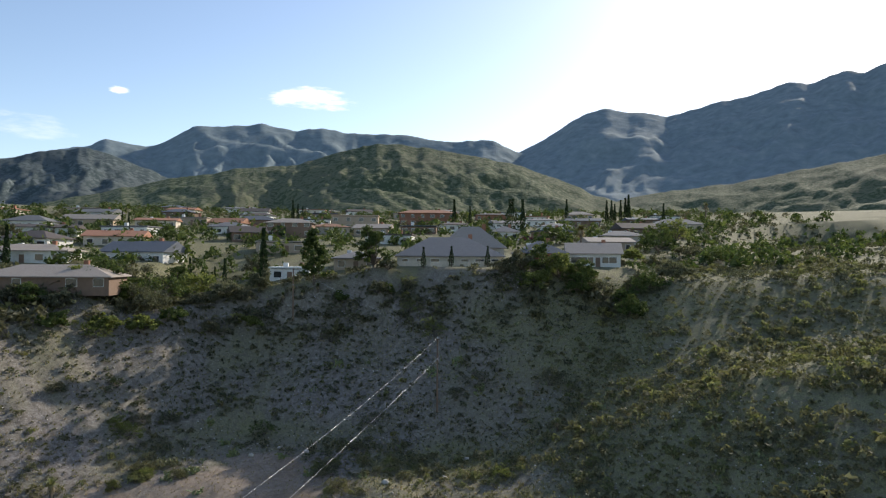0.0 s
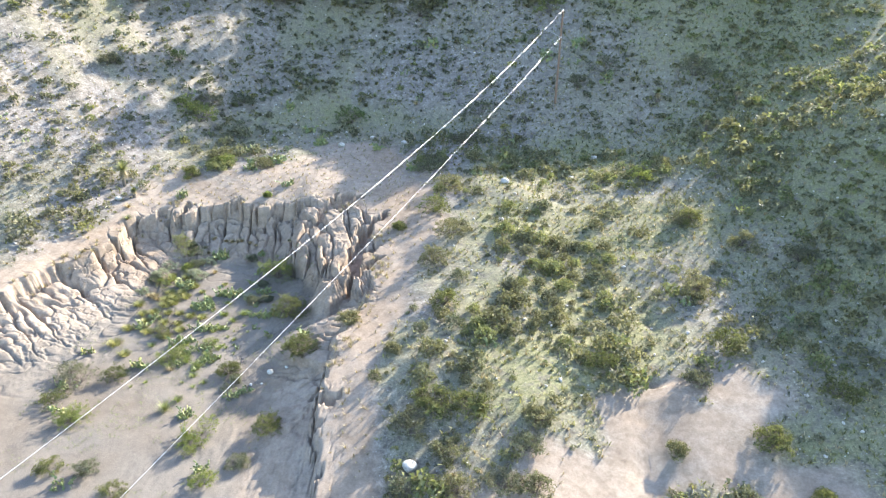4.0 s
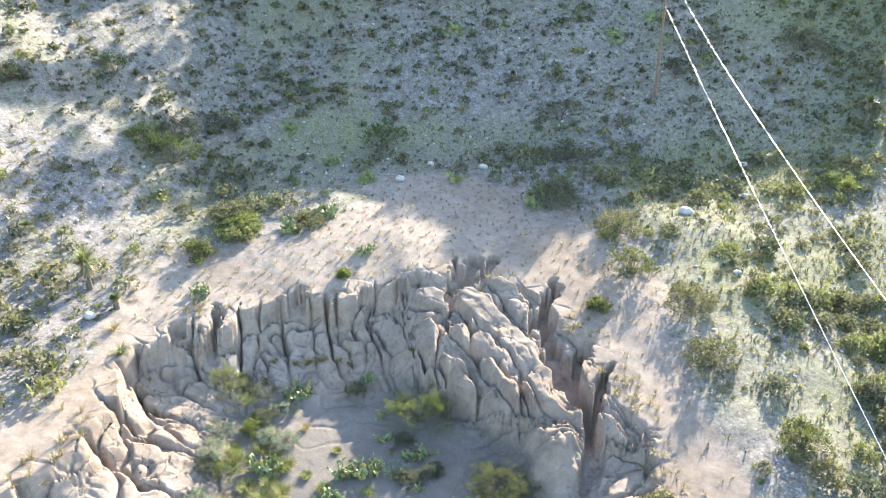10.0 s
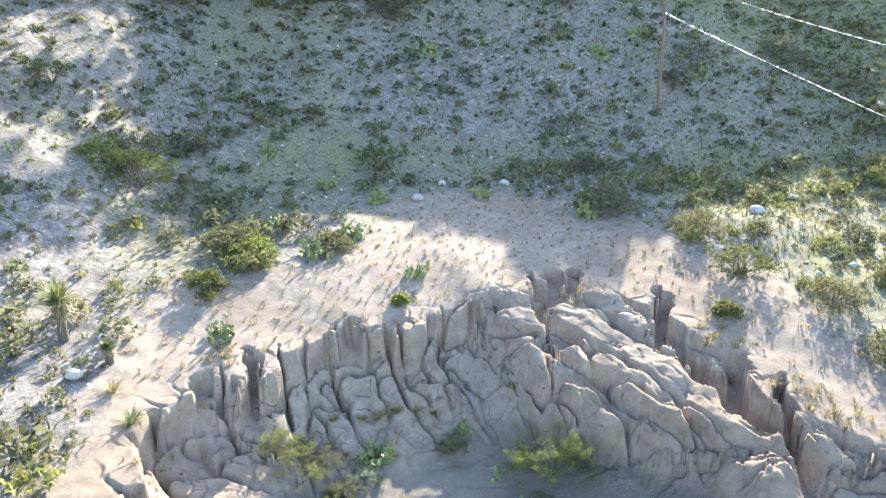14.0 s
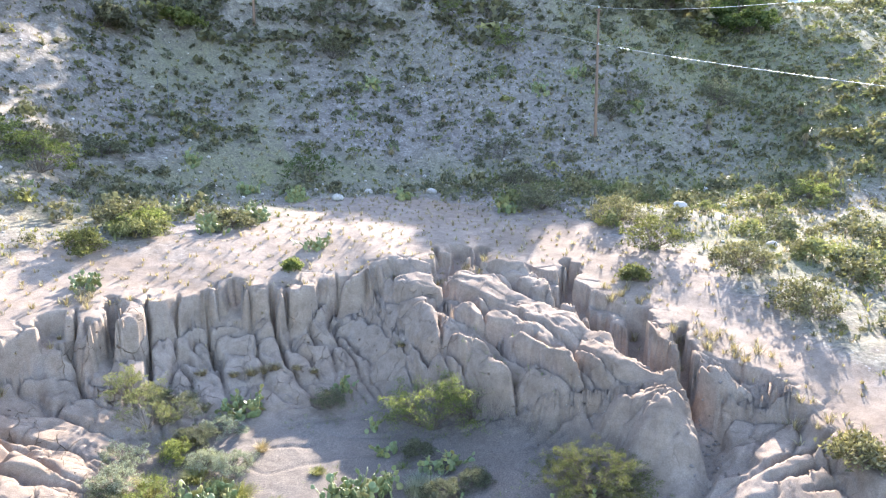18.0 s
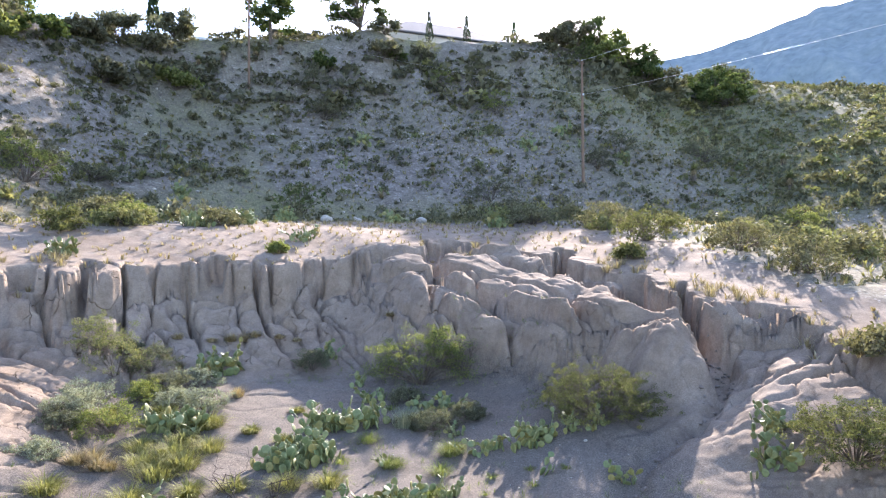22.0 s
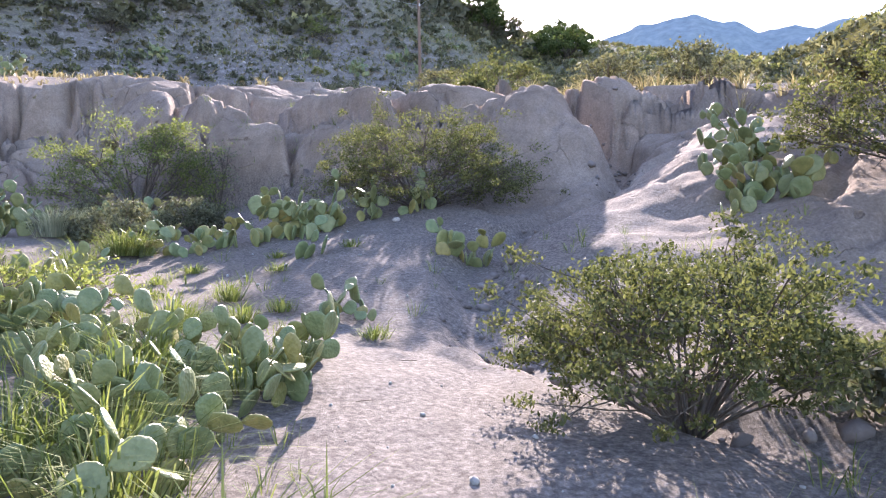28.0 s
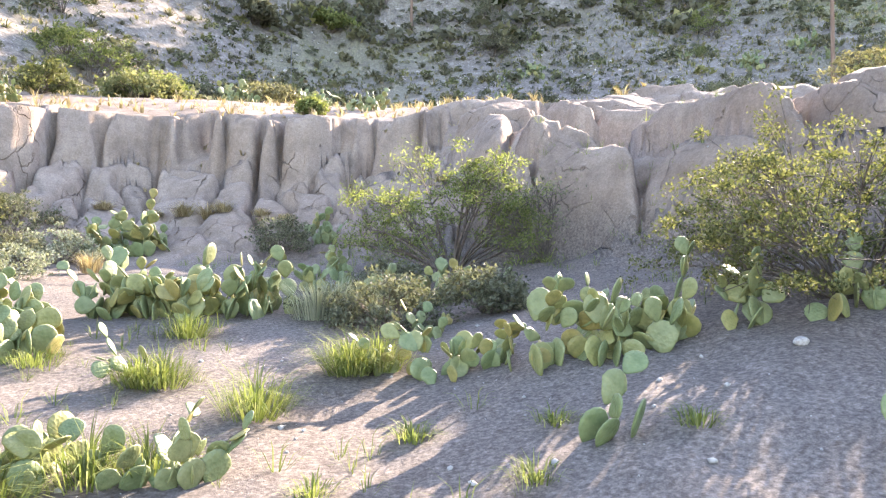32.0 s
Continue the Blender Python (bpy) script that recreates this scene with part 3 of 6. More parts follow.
gx = steps(-38.5, -12.5, 0.068, -4600, 4600, 1.062)
gy = steps(57, 82.5, 0.068, -700, 4600, 1.045)
GX, GY = np.meshgrid(gx, gy)
GZ, SILT, CLAY = land(GX.ravel().copy(), GY.ravel().copy(), True)
mesh = mesh_np("ground", np.stack([GX.ravel(), GY.ravel(), GZ], 1), grid_faces(len(gx), len(gy)))
mesh.shade_smooth()
mesh.attributes.new("silt", "FLOAT", "POINT").data.foreach_set("value", SILT.astype(np.float32))
lush = fbm(GX.ravel() / 7, GY.ravel() / 7, 4, 101)
GREEN = np.clip(0.45 + 0.9 * lush + 0.35 * smooth(-7, -2, GX.ravel()) * smooth(101, 96, GY.ravel()) + 0.5 * smooth(20, 32, GX.ravel()) * smooth(50, 64, GY.ravel()) + 0.2 * smooth(98, 103, GY.ravel()) + 0.75 * smooth(130, 142, GY.ravel()) + 0.8 * smooth(150, 220, np.hypot(GX.ravel(), GY.ravel())), 0, 1) * (1 - SILT)
streak = fbm(along(GX.ravel(), GY.ravel(), FOOT, 2.0)[1] / 3.2, along(GX.ravel(), GY.ravel(), FOOT, 2.0)[0] / 16, 3, 103)
GREEN = GREEN * (1 - (0.75 - 0.6 * smooth(-0.05, 0.35, streak)) * smooth(2, 6, -along(GX.ravel(), GY.ravel(), FOOT, 2.0)[0]) * (GY.ravel() < 132) * smooth(16, 6, GX.ravel()))
mesh.attributes.new("green", "FLOAT", "POINT").data.foreach_set("value", GREEN.astype(np.float32))
SAND = smooth(3.0, 6.0, along(GX.ravel(), GY.ravel(), CREST, 0.5)[0]) * (np.abs(GX.ravel() + 25) < 40) * (GY.ravel() < 90) * smooth(1.1, 0.4, GZ - floor(GX.ravel(), GY.ravel()))
mesh.attributes.new("sand", "FLOAT", "POINT").data.foreach_set("value", SAND.astype(np.float32))
way = along(GX.ravel(), GY.ravel(), CREST, 0.5)[0]
WALL = smooth(-0.6, 0.4, way) * smooth(5.5, 3.5, way - 4.0 * smooth(-22, -19, GX.ravel()) * smooth(68, 70, GY.ravel())) * (np.abs(GX.ravel() + 25) < 18) * (GY.ravel() > 52) * (GY.ravel() < 86) * (1 - 0.65 * smooth(-21.5, -18.5, GX.ravel()))
mesh.attributes.new("wall", "FLOAT", "POINT").data.foreach_set("value", WALL.astype(np.float32))
mesh.attributes.new("clay", "FLOAT", "POINT").data.foreach_set("value", CLAY.astype(np.float32))
mesh.materials.append(GROUND)
tagged(new("ground", mesh), "pale eroded silt bench and stony scrub slopes round a desert ravine", "ground", kind="structure")


def height(x, y):
    """Height of the built ground, between its grid points."""
    x, y = np.atleast_1d(np.asarray(x, float)), np.atleast_1d(np.asarray(y, float))
    i, j = np.clip(np.searchsorted(gx, x) - 1, 0, len(gx) - 2), np.clip(np.searchsorted(gy, y) - 1, 0, len(gy) - 2)
    u, v = (x - gx[i]) / (gx[i + 1] - gx[i]), (y - gy[j]) / (gy[j + 1] - gy[j])
    z = GZ.reshape(len(gy), len(gx))
    return z[j, i] * (1 - u) * (1 - v) + z[j, i + 1] * u * (1 - v) + z[j + 1, i] * (1 - u) * v + z[j + 1, i + 1] * u * v


def hz(x, y):
    return float(height(x, y)[0])


# ---- mountains ----
def range_of_hills(name, label, crest, dist, deep, mat, k, rough=0.1, spurs=1.0, base=-0.02, n_az=330, n_r=110):
    """A massif seen over the town: its skyline by bearing and slope angle, with spurs and ravines below."""
    az = np.linspace(crest[0][0], crest[-1][0], n_az)
    el = np.interp(az, [c[0] for c in crest], [c[1] for c in crest])
    el = el + 0.16 * fbm(az * 0.9, az * 0 + k, 6, k)
    r = dist + deep * np.linspace(-1, 0.5, n_r)
    A, R = np.meshgrid(np.radians(az), r)
    top = np.tan(np.radians(el))[None] * dist
    u = (R - dist) / deep
    X, Y = np.sin(A) * R, np.cos(A) * R
    shape = np.where(u <= 0, np.clip(1 + u, 0, 1) ** 1.35, 1 - 1.2 * u)
    wx, wy = X / deep + 0.25 * fbm(X / deep * 2.2, Y / deep * 2.2, 3, k + 5), Y / deep + 0.25 * fbm(X / deep * 2.2 + 7, Y / deep * 2.2, 3, k + 6)
    ridge = 0.0
    for o, amp in ((3.2, 0.42), (7.0, 0.28), (15.0, 0.18), (34.0, 0.12)):
        ridge = ridge + amp * (1 - np.abs(vnoise(wx * o, wy * o * 0.8, k + int(o))) * 2)
    fade = np.clip(-u * 4, 0, 1) * np.clip(1.15 + u, 0, 1)
    Z = top * (shape + 0.17 * spurs * fade * (ridge - 0.35) + rough * fade * fbm(X / deep * 24, Y / deep * 24, 4, k + 3)) + base * dist * (1 - np.clip(1 + u, 0, 1))
    m = mesh_np(name, np.stack([X.ravel(), Y.ravel(), Z.ravel()], 1), grid_faces(n_az, n_r))
    m.shade_smooth()
    m.materials.append(mat)
    return tagged(new(name, m), label, "mountain", kind="structure")


# aerial haze is put into the base colour: rock paled and tinted blue
HAZED_ROCK = plain("hazed_mountain", [(0.3, (0.17, 0.215, 0.235)), (0.55, (0.23, 0.28, 0.30)), (0.75, (0.30, 0.34, 0.345))], 0.03, 0.95, 0.1, 4.0)


def hill_material(name, soil, scrub, size):
    """Dry slopes dotted with scrub: specks of shrub over soil, thicker in patches."""
    m, n, l, b = material(name, 0.95, 0.1)
    pos = n.new("ShaderNodeTexCoord").outputs["Object"]
    big = noise_tex(n, l, 0.006, 5, 0.6, pos).outputs[0]
    specks = noise_tex(n, l, size, 3, 0.7, pos).outputs[0]
    ground = ramp(n, l, big, [(0.35, tuple(0.75 * c for c in soil)), (0.65, tuple(1.2 * c for c in soil))])
    thick = value(n, l, "ADD", specks, value(n, l, "MULTIPLY", big, 0.5))
    col = mix(n, l, ramp(n, l, thick, [(0.68, (0, 0, 0)), (0.80, (1, 1, 1))]), ground, scrub)
    l.new(col, b.inputs["Base Color"])
    bump(n, l, b, specks, 0.7, 2.0)
    return m


NEAR_HILL = hill_material("scrub_hill", (0.165, 0.17, 0.105), (0.065, 0.085, 0.045), 0.16)
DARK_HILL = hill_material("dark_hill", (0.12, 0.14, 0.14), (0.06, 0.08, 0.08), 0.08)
range_of_hills("mountain_ridge", "long desert mountain ridge coloured blue-grey with haze behind the town", [(-75, 6), (-50, 7), (-36, 6), (-33, 6.6), (-31.3, 6.67), (-29.8, 6.3), (-27.3, 7.4), (-24.3, 8.2), (-23.3, 8.69), (-22.1, 8.6), (-20.6, 8.4), (-19.3, 8.75),
               (-17.2, 10.05), (-14.7, 10.22), (-12.1, 10.6), (-9.4, 10.16), (-7.6, 10.43), (-5.7, 10.2), (-0.3, 10.04), (2.9, 9.6), (6.1, 9.68), (8.2, 8.8), (14, 7.5), (24, 7)], 2900, 1300, HAZED_ROCK, 3, 0.05, 0.8)
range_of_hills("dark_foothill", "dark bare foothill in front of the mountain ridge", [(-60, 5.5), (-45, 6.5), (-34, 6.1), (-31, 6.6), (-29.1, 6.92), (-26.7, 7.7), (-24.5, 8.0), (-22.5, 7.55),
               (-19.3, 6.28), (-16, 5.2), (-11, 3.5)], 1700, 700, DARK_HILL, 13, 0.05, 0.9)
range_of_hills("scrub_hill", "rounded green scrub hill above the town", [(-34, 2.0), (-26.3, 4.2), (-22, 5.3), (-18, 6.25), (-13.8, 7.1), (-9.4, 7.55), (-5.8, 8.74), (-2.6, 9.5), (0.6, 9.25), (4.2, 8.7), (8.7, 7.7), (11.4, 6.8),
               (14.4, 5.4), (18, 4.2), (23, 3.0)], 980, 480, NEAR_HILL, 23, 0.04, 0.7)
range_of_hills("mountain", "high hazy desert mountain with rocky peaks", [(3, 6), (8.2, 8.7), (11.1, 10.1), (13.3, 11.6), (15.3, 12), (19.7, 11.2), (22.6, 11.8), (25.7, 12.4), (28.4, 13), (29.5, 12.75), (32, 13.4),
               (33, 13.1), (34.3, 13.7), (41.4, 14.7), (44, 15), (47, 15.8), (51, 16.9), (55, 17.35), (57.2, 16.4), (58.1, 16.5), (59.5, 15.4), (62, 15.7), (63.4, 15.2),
               (65, 15.6), (72, 15), (85, 12), (100, 9)], 3000, 1700, HAZED_ROCK, 33, 0.04, 0.5, n_az=440)
range_of_hills("green_foothill", "long green scrub foothill below the high mountain", [(11, 3.2), (15, 4.6), (17.3, 5.1), (21.3, 5.7), (25.1, 6.05), (28, 6.6), (31, 7.05), (40, 8.4), (55, 9.2), (75, 8.5), (100, 6)], 1500, 800, NEAR_HILL, 43, 0.04, 0.7)

# ---- helpers for things ----


def thing(name, x, y, label, category, group="", z=None, turn=0.0, scale=1.0):
    e = new(name)
    e.matrix_world = pose(x, y, hz(x, y) if z is None else z, 0, 0, turn) @ Matrix.Scale(scale, 4)
    return tagged(e, label, category, group)


def part(name, mesh, mat, parent, label="", m=None):
    ob = new(name, mesh)
    if mat is not None and not mesh.materials:
        mesh.materials.append(mat)
    ob.parent = parent
    if m is not None:
        ob.matrix_basis = m
    return tagged(ob, label)


def bm_mesh(name, bm, smooth_it=False):
    m = bpy.data.meshes.new(name)
    bm.to_mesh(m)
    bm.free()
    if smooth_it:
        m.shade_smooth()
    return m


def box(bm, x0, x1, y0, y1, z0, z1, bevel=0.0):
    vs = [bm.verts.new((x, y, z)) for z in (z0, z1) for x, y in ((x0, y0), (x1, y0), (x1, y1), (x0, y1))]
    fs = [(3, 2, 1, 0), (4, 5, 6, 7), (0, 1, 5, 4), (1, 2, 6, 5), (2, 3, 7, 6), (3, 0, 4, 7)]
    faces = [bm.faces.new([vs[i] for i in f]) for f in fs]
    if bevel:
        bmesh.ops.bevel(bm, geom=list({e for f in faces for e in f.edges}), offset=bevel, segments=1, affect="EDGES")
    return bm


def tube(paths, sides=4):
    """Tapered tubes along paths of (x, y, z, radius), in one array pair."""
    V, F, n0 = [], [], 0
    ring = np.linspace(0, 2 * np.pi, sides, endpoint=False)
    for p in paths:
        p = np.asarray(p, float)
        d = np.gradient(p[:, :3], axis=0)
        d /= np.linalg.norm(d, axis=1, keepdims=True) + 1e-9
        side = np.cross(d, np.where(np.abs(d[:, 2:3]) < 0.9, (0, 0, 1), (1, 0, 0)))
        side /= np.linalg.norm(side, axis=1, keepdims=True) + 1e-9
        up = np.cross(d, side)
        v = p[:, None, :3] + p[:, None, 3:4] * (np.cos(ring)[None, :, None] * side[:, None] + np.sin(ring)[None, :, None] * up[:, None])
        V.append(v.reshape(-1, 3))
        k, a = len(p), np.arange(sides)
        for j in range(k - 1):
            b = n0 + j * sides
            F.append(np.stack([b + a, b + (a + 1) % sides, b + sides + (a + 1) % sides, b + sides + a], 1))
        n0 += k * sides
    return np.vstack(V), np.vstack(F)


def leaves(centres, size, ratio, r, up=0.3, tri=True):
    """A small leaf at each centre, turned at random: three-cornered, or four-cornered where it is seen near."""
    n = len(centres)
    a = r.normal(size=(n, 3))
    a[:, 2] += up
    a /= np.linalg.norm(a, axis=1, keepdims=True)
    b = np.cross(a, r.normal(size=(n, 3)))
    b /= np.linalg.norm(b, axis=1, keepdims=True)
    s = size * r.uniform(0.6, 1.35, (n, 1))
    if tri:
        v = np.stack([centres - a * s * 0.5, centres + b * s * ratio * 0.8 + a * s * 0.1, centres + a * s * 0.5 - b * s * ratio * 0.35], 1)
        return v.reshape(-1, 3), np.arange(3 * n).reshape(-1, 3)
    v = np.stack([centres - a * s * 0.5, centres + b * s * ratio * 0.5, centres + a * s * 0.5, centres - b * s * ratio * 0.5], 1)
    return v.reshape(-1, 3), np.arange(4 * n).reshape(-1, 4)


def branches(r, n, w, h, flat=0.55, fork=3, thick=0.02, low=0.05):
    """Stems that rise from one foot and fork; gives their paths and the tips."""
    paths, tips = [], []
    for i in range(n):
        az, lean = r.uniform(0, 2 * np.pi), np.sqrt(r.uniform(0.02, 1)) * flat
        reach = np.array([math.cos(az) * w * 0.5 * lean / flat, math.sin(az) * w * 0.5 * lean / flat, h * (0.95 - 0.45 * (lean / flat) ** 2) * r.uniform(0.75, 1.0)])
        t = np.linspace(0, 1, 6)[:, None]
        bow = np.array([0, 0, 1]) * (t * (1 - t)) * h * -0.12 * r.uniform(0, 2)
        p = t * reach + bow + np.cumsum(r.normal(0, 0.018 * h, (6, 3)), 0) * t + np.array([math.cos(az), math.sin(az), 0]) * low
        paths.append(np.c_[p, np.linspace(thick, thick * 0.3, 6)])
        tips.append(p[-1])
        for j in range(fork):
            s = r.integers(2, 5)
            q = p[s] + (reach * r.uniform(0.25, 0.5) + r.normal(0, 0.16 * h, 3)) * np.linspace(0, 1, 4)[:, None]
            paths.append(np.c_[q, np.linspace(thick * 0.5, thick * 0.2, 4)])
            tips.append(q[-1])
    return paths, np.array(tips)


def bush_meshes(name, seed, w, h, n, n_leaf, leaf, spread=0.16, flat=0.55, fork=4, thick=0.02, ratio=0.5, sides=3, low=0.12):
    """A dome of leaf sprays, each carried by a curved stem from the foot."""
    r = np.random.default_rng(seed)
    paths, sprays = [], []
    for i in range(n):
        az, lean = r.uniform(0, 2 * np.pi), np.arccos(r.uniform(low, 1.0))
        out = r.uniform(0.76, 0.98) * (1 + 0.12 * math.sin(3 * az + seed) * math.sin(lean))
        end = np.array([math.cos(az) * math.sin(lean) * w / 2, math.sin(az) * math.sin(lean) * w / 2, math.cos(lean) * h * 0.86 + 0.12 * h]) * out
        t = np.linspace(0, 1, 7)[:, None]
        p = end * (t ** (0.9, 0.9, 0.75)) + np.cumsum(r.normal(0, 0.022 * h, (7, 3)), 0) * t + np.array([math.cos(az), math.sin(az), 0]) * 0.06 * w * 0.5
        paths.append(np.c_[p, np.linspace(thick, thick * 0.35, 7)])
        sprays.append(p[-1])
        for j in range(fork):
            s = r.integers(3, 6)
            tip = p[s] + (p[-1] - p[s]) * r.uniform(0.55, 1.0) + r.normal(0, 0.10 * w, 3) * (1, 1, 0.6)
            q = p[s] + (tip - p[s]) * np.linspace(0, 1, 4)[:, None] + r.normal(0, 0.01 * h, (4, 3))
            paths.append(np.c_[q, np.linspace(thick * 0.45, thick * 0.18, 4)])
            sprays.append(q[-1])
    sprays = np.array(sprays)
    sprays[:, 2] = np.maximum(sprays[:, 2], 0.1 * h)
    stems = mesh_np(name + "_stems", *tube(paths, sides))
    k = r.integers(0, len(sprays), n_leaf)
    size = r.uniform(0.55, 1.25, len(sprays))[k][:, None]
    at = sprays[k] + np.clip(r.normal(0, spread * 0.6, (n_leaf, 3)), -1.3 * spread, 1.3 * spread) * size * (1, 1, 0.65)
    at[:, 2] = np.maximum(at[:, 2], 0.03 * h)
    foliage = mesh_np(name + "_foliage", *leaves(at, leaf, ratio, r, tri=n_leaf < 8000))
    return stems, foliage


def blades(r, n, length, width, lean=0.8, droop=0.35, base=0.05):
    """Grass or sword leaves from one foot: three-cornered, bent."""
    az, out = r.uniform(0, 2 * np.pi, n), r.uniform(0.05, 1, n) ** 0.8 * lean
    L = length * r.uniform(0.55, 1.1, n)
    d = np.stack([np.cos(az), np.sin(az), np.zeros(n)], 1)
    side = np.stack([-np.sin(az), np.cos(az), np.zeros(n)], 1) * (width * r.uniform(0.6, 1.2, n))[:, None]
    foot = d * (base * r.uniform(0, 1, n))[:, None]
    mid = foot + d * (L * 0.5 * np.sin(out))[:, None] + np.array([0, 0, 1]) * (L * 0.55 * np.cos(out))[:, None]
    tip = foot + d * (L * np.sin(np.minimum(out + droop, 1.5)))[:, None] + np.array([0, 0, 1]) * (L * np.cos(np.minimum(out + droop, 1.5)))[:, None]
    v = np.stack([foot - side, foot + side, mid + side * 0.8, mid - side * 0.8, tip], 1).reshape(-1, 3)
    k = 5 * np.arange(n)[:, None]
    return v, np.vstack([k + (0, 1, 2), k + (0, 2, 3), k + (3, 2, 4)])


def scattered(name, templates, x, y, size, turn, mat, label, category, sink=0.02, tall=None):
    """Many small plants or stones joined into one mesh; templates are arrays of places and faces."""
    z = height(x, y)
    pick = np.arange(len(x)) % len(templates)
    V, F, n0 = [], [], 0
    tall = np.ones(len(x)) if tall is None else tall
    for k, (v, f) in enumerate(templates):
        s = pick == k
        if not s.any():
            continue
        c, q = np.cos(turn[s])[:, None], np.sin(turn[s])[:, None]
        px = (v[None, :, 0] * c - v[None, :, 1] * q) * size[s][:, None] + x[s][:, None]
        py = (v[None, :, 0] * q + v[None, :, 1] * c) * size[s][:, None] + y[s][:, None]
        pz = v[None, :, 2] * (size[s] * tall[s])[:, None] + (z[s] - sink * size[s])[:, None]
        V.append(np.stack([px, py, pz], 2).reshape(-1, 3))
        m = s.sum()
        F.append((f[None] + (n0 + np.arange(m) * len(v))[:, None, None]).reshape(-1, f.shape[1]))
        n0 += m * len(v)
    ob = new(name, mesh_np(name, np.vstack(V), np.vstack(F)))
    ob.data.materials.append(mat)
    return tagged(ob, label, category, kind="stuff")


# ---- plant and stone materials ----
CREOSOTE = leafy("creosote_leaf", (0.05, 0.06, 0.024), (0.11, 0.117, 0.048), (0.19, 0.188, 0.088), 0.36, 0.75)
MESQUITE = leafy("mesquite_leaf", (0.08, 0.10, 0.032), (0.155, 0.18, 0.06), (0.265, 0.28, 0.12), 0.45)
SAGE = leafy("grey_green_leaf", (0.07, 0.075, 0.05), (0.13, 0.133, 0.088), (0.205, 0.203, 0.14), 0.3)
SCRUB = leafy("scrub_leaf", (0.066, 0.067, 0.044), (0.13, 0.126, 0.082), (0.205, 0.195, 0.135), 0.3)
FRESH = leafy("fresh_shrub_leaf", (0.10, 0.112, 0.052), (0.17, 0.178, 0.085), (0.255, 0.25, 0.13), 0.36)
OLIVE = leafy("olive_scrub_leaf", (0.078, 0.076, 0.042), (0.15, 0.142, 0.08), (0.24, 0.222, 0.135), 0.3)
DARK_TREE = leafy("dark_tree_leaf", (0.015, 0.028, 0.012), (0.03, 0.05, 0.022), (0.06, 0.085, 0.035), 0.15)
TREE_LEAF = leafy("tree_leaf", (0.035, 0.055, 0.018), (0.075, 0.105, 0.035), (0.14, 0.165, 0.06), 0.3)
GRASS = leafy("green_grass", (0.09, 0.12, 0.035), (0.165, 0.20, 0.065), (0.28, 0.295, 0.13), 0.4)
STRAW = leafy("dry_grass", (0.20, 0.155, 0.095), (0.31, 0.25, 0.16), (0.43, 0.365, 0.25), 0.3)
DUSK_GRASS = leafy("olive_grass", (0.10, 0.10, 0.04), (0.20, 0.195, 0.08), (0.34, 0.315, 0.15), 0.35)
SWORD = leafy("sword_leaf", (0.10, 0.12, 0.055), (0.18, 0.20, 0.09), (0.30, 0.29, 0.15), 0.25, 0.5)
BARK = plain("bark", [(0.3, (0.07, 0.055, 0.045)), (0.6, (0.15, 0.125, 0.10)), (0.8, (0.24, 0.21, 0.18))], 14, 0.9, 0.2, 0.01, stretch=(1, 1, 0.2))
DEADWOOD = plain("dead_wood", [(0.3, (0.035, 0.028, 0.025)), (0.6, (0.07, 0.058, 0.05)), (0.85, (0.16, 0.14, 0.125))], 9, 0.9, 0.15, 0.01)
STONE = plain("limestone", [(0.3, (0.26, 0.24, 0.21)), (0.5, (0.40, 0.38, 0.34)), (0.75, (0.54, 0.52, 0.48))], 5, 0.9, 0.2, 0.03)


def pad_material():
    m, n, l, b = material("cactus_pad", 0.5, 0.35)
    pos = n.new("ShaderNodeTexCoord").outputs["Object"]
    t = noise_tex(n, l, 2.2, 4, 0.6, pos).outputs[0]
    col = ramp(n, l, t, [(0.3, (0.13, 0.155, 0.062)), (0.55, (0.205, 0.222, 0.098)), (0.8, (0.31, 0.30, 0.145))])
    dots = noise_tex(n, l, 9, 0, 0.5, pos, "ShaderNodeTexVoronoi")
    col = mix(n, l, ramp(n, l, dots.outputs["Distance"], [(0.06, (0.7, 0.7, 0.7)), (0.14, (0, 0, 0))]), col, (0.30, 0.22, 0.11))
    info = n.new("ShaderNodeObjectInfo").outputs["Random"]
    col = mix(n, l, 0.7, col, ramp(n, l, info, [(0.0, (0.65, 0.85, 0.8)), (0.6, (1.0, 1.0, 0.95)), (0.85, (1.25, 1.1, 0.75)), (1.0, (1.5, 1.05, 0.7))]), "MULTIPLY")
    l.new(col, b.inputs["Base Color"])
    bump(n, l, b, dots.outputs["Distance"], 0.25, 0.02)
    return m


PAD = pad_material()


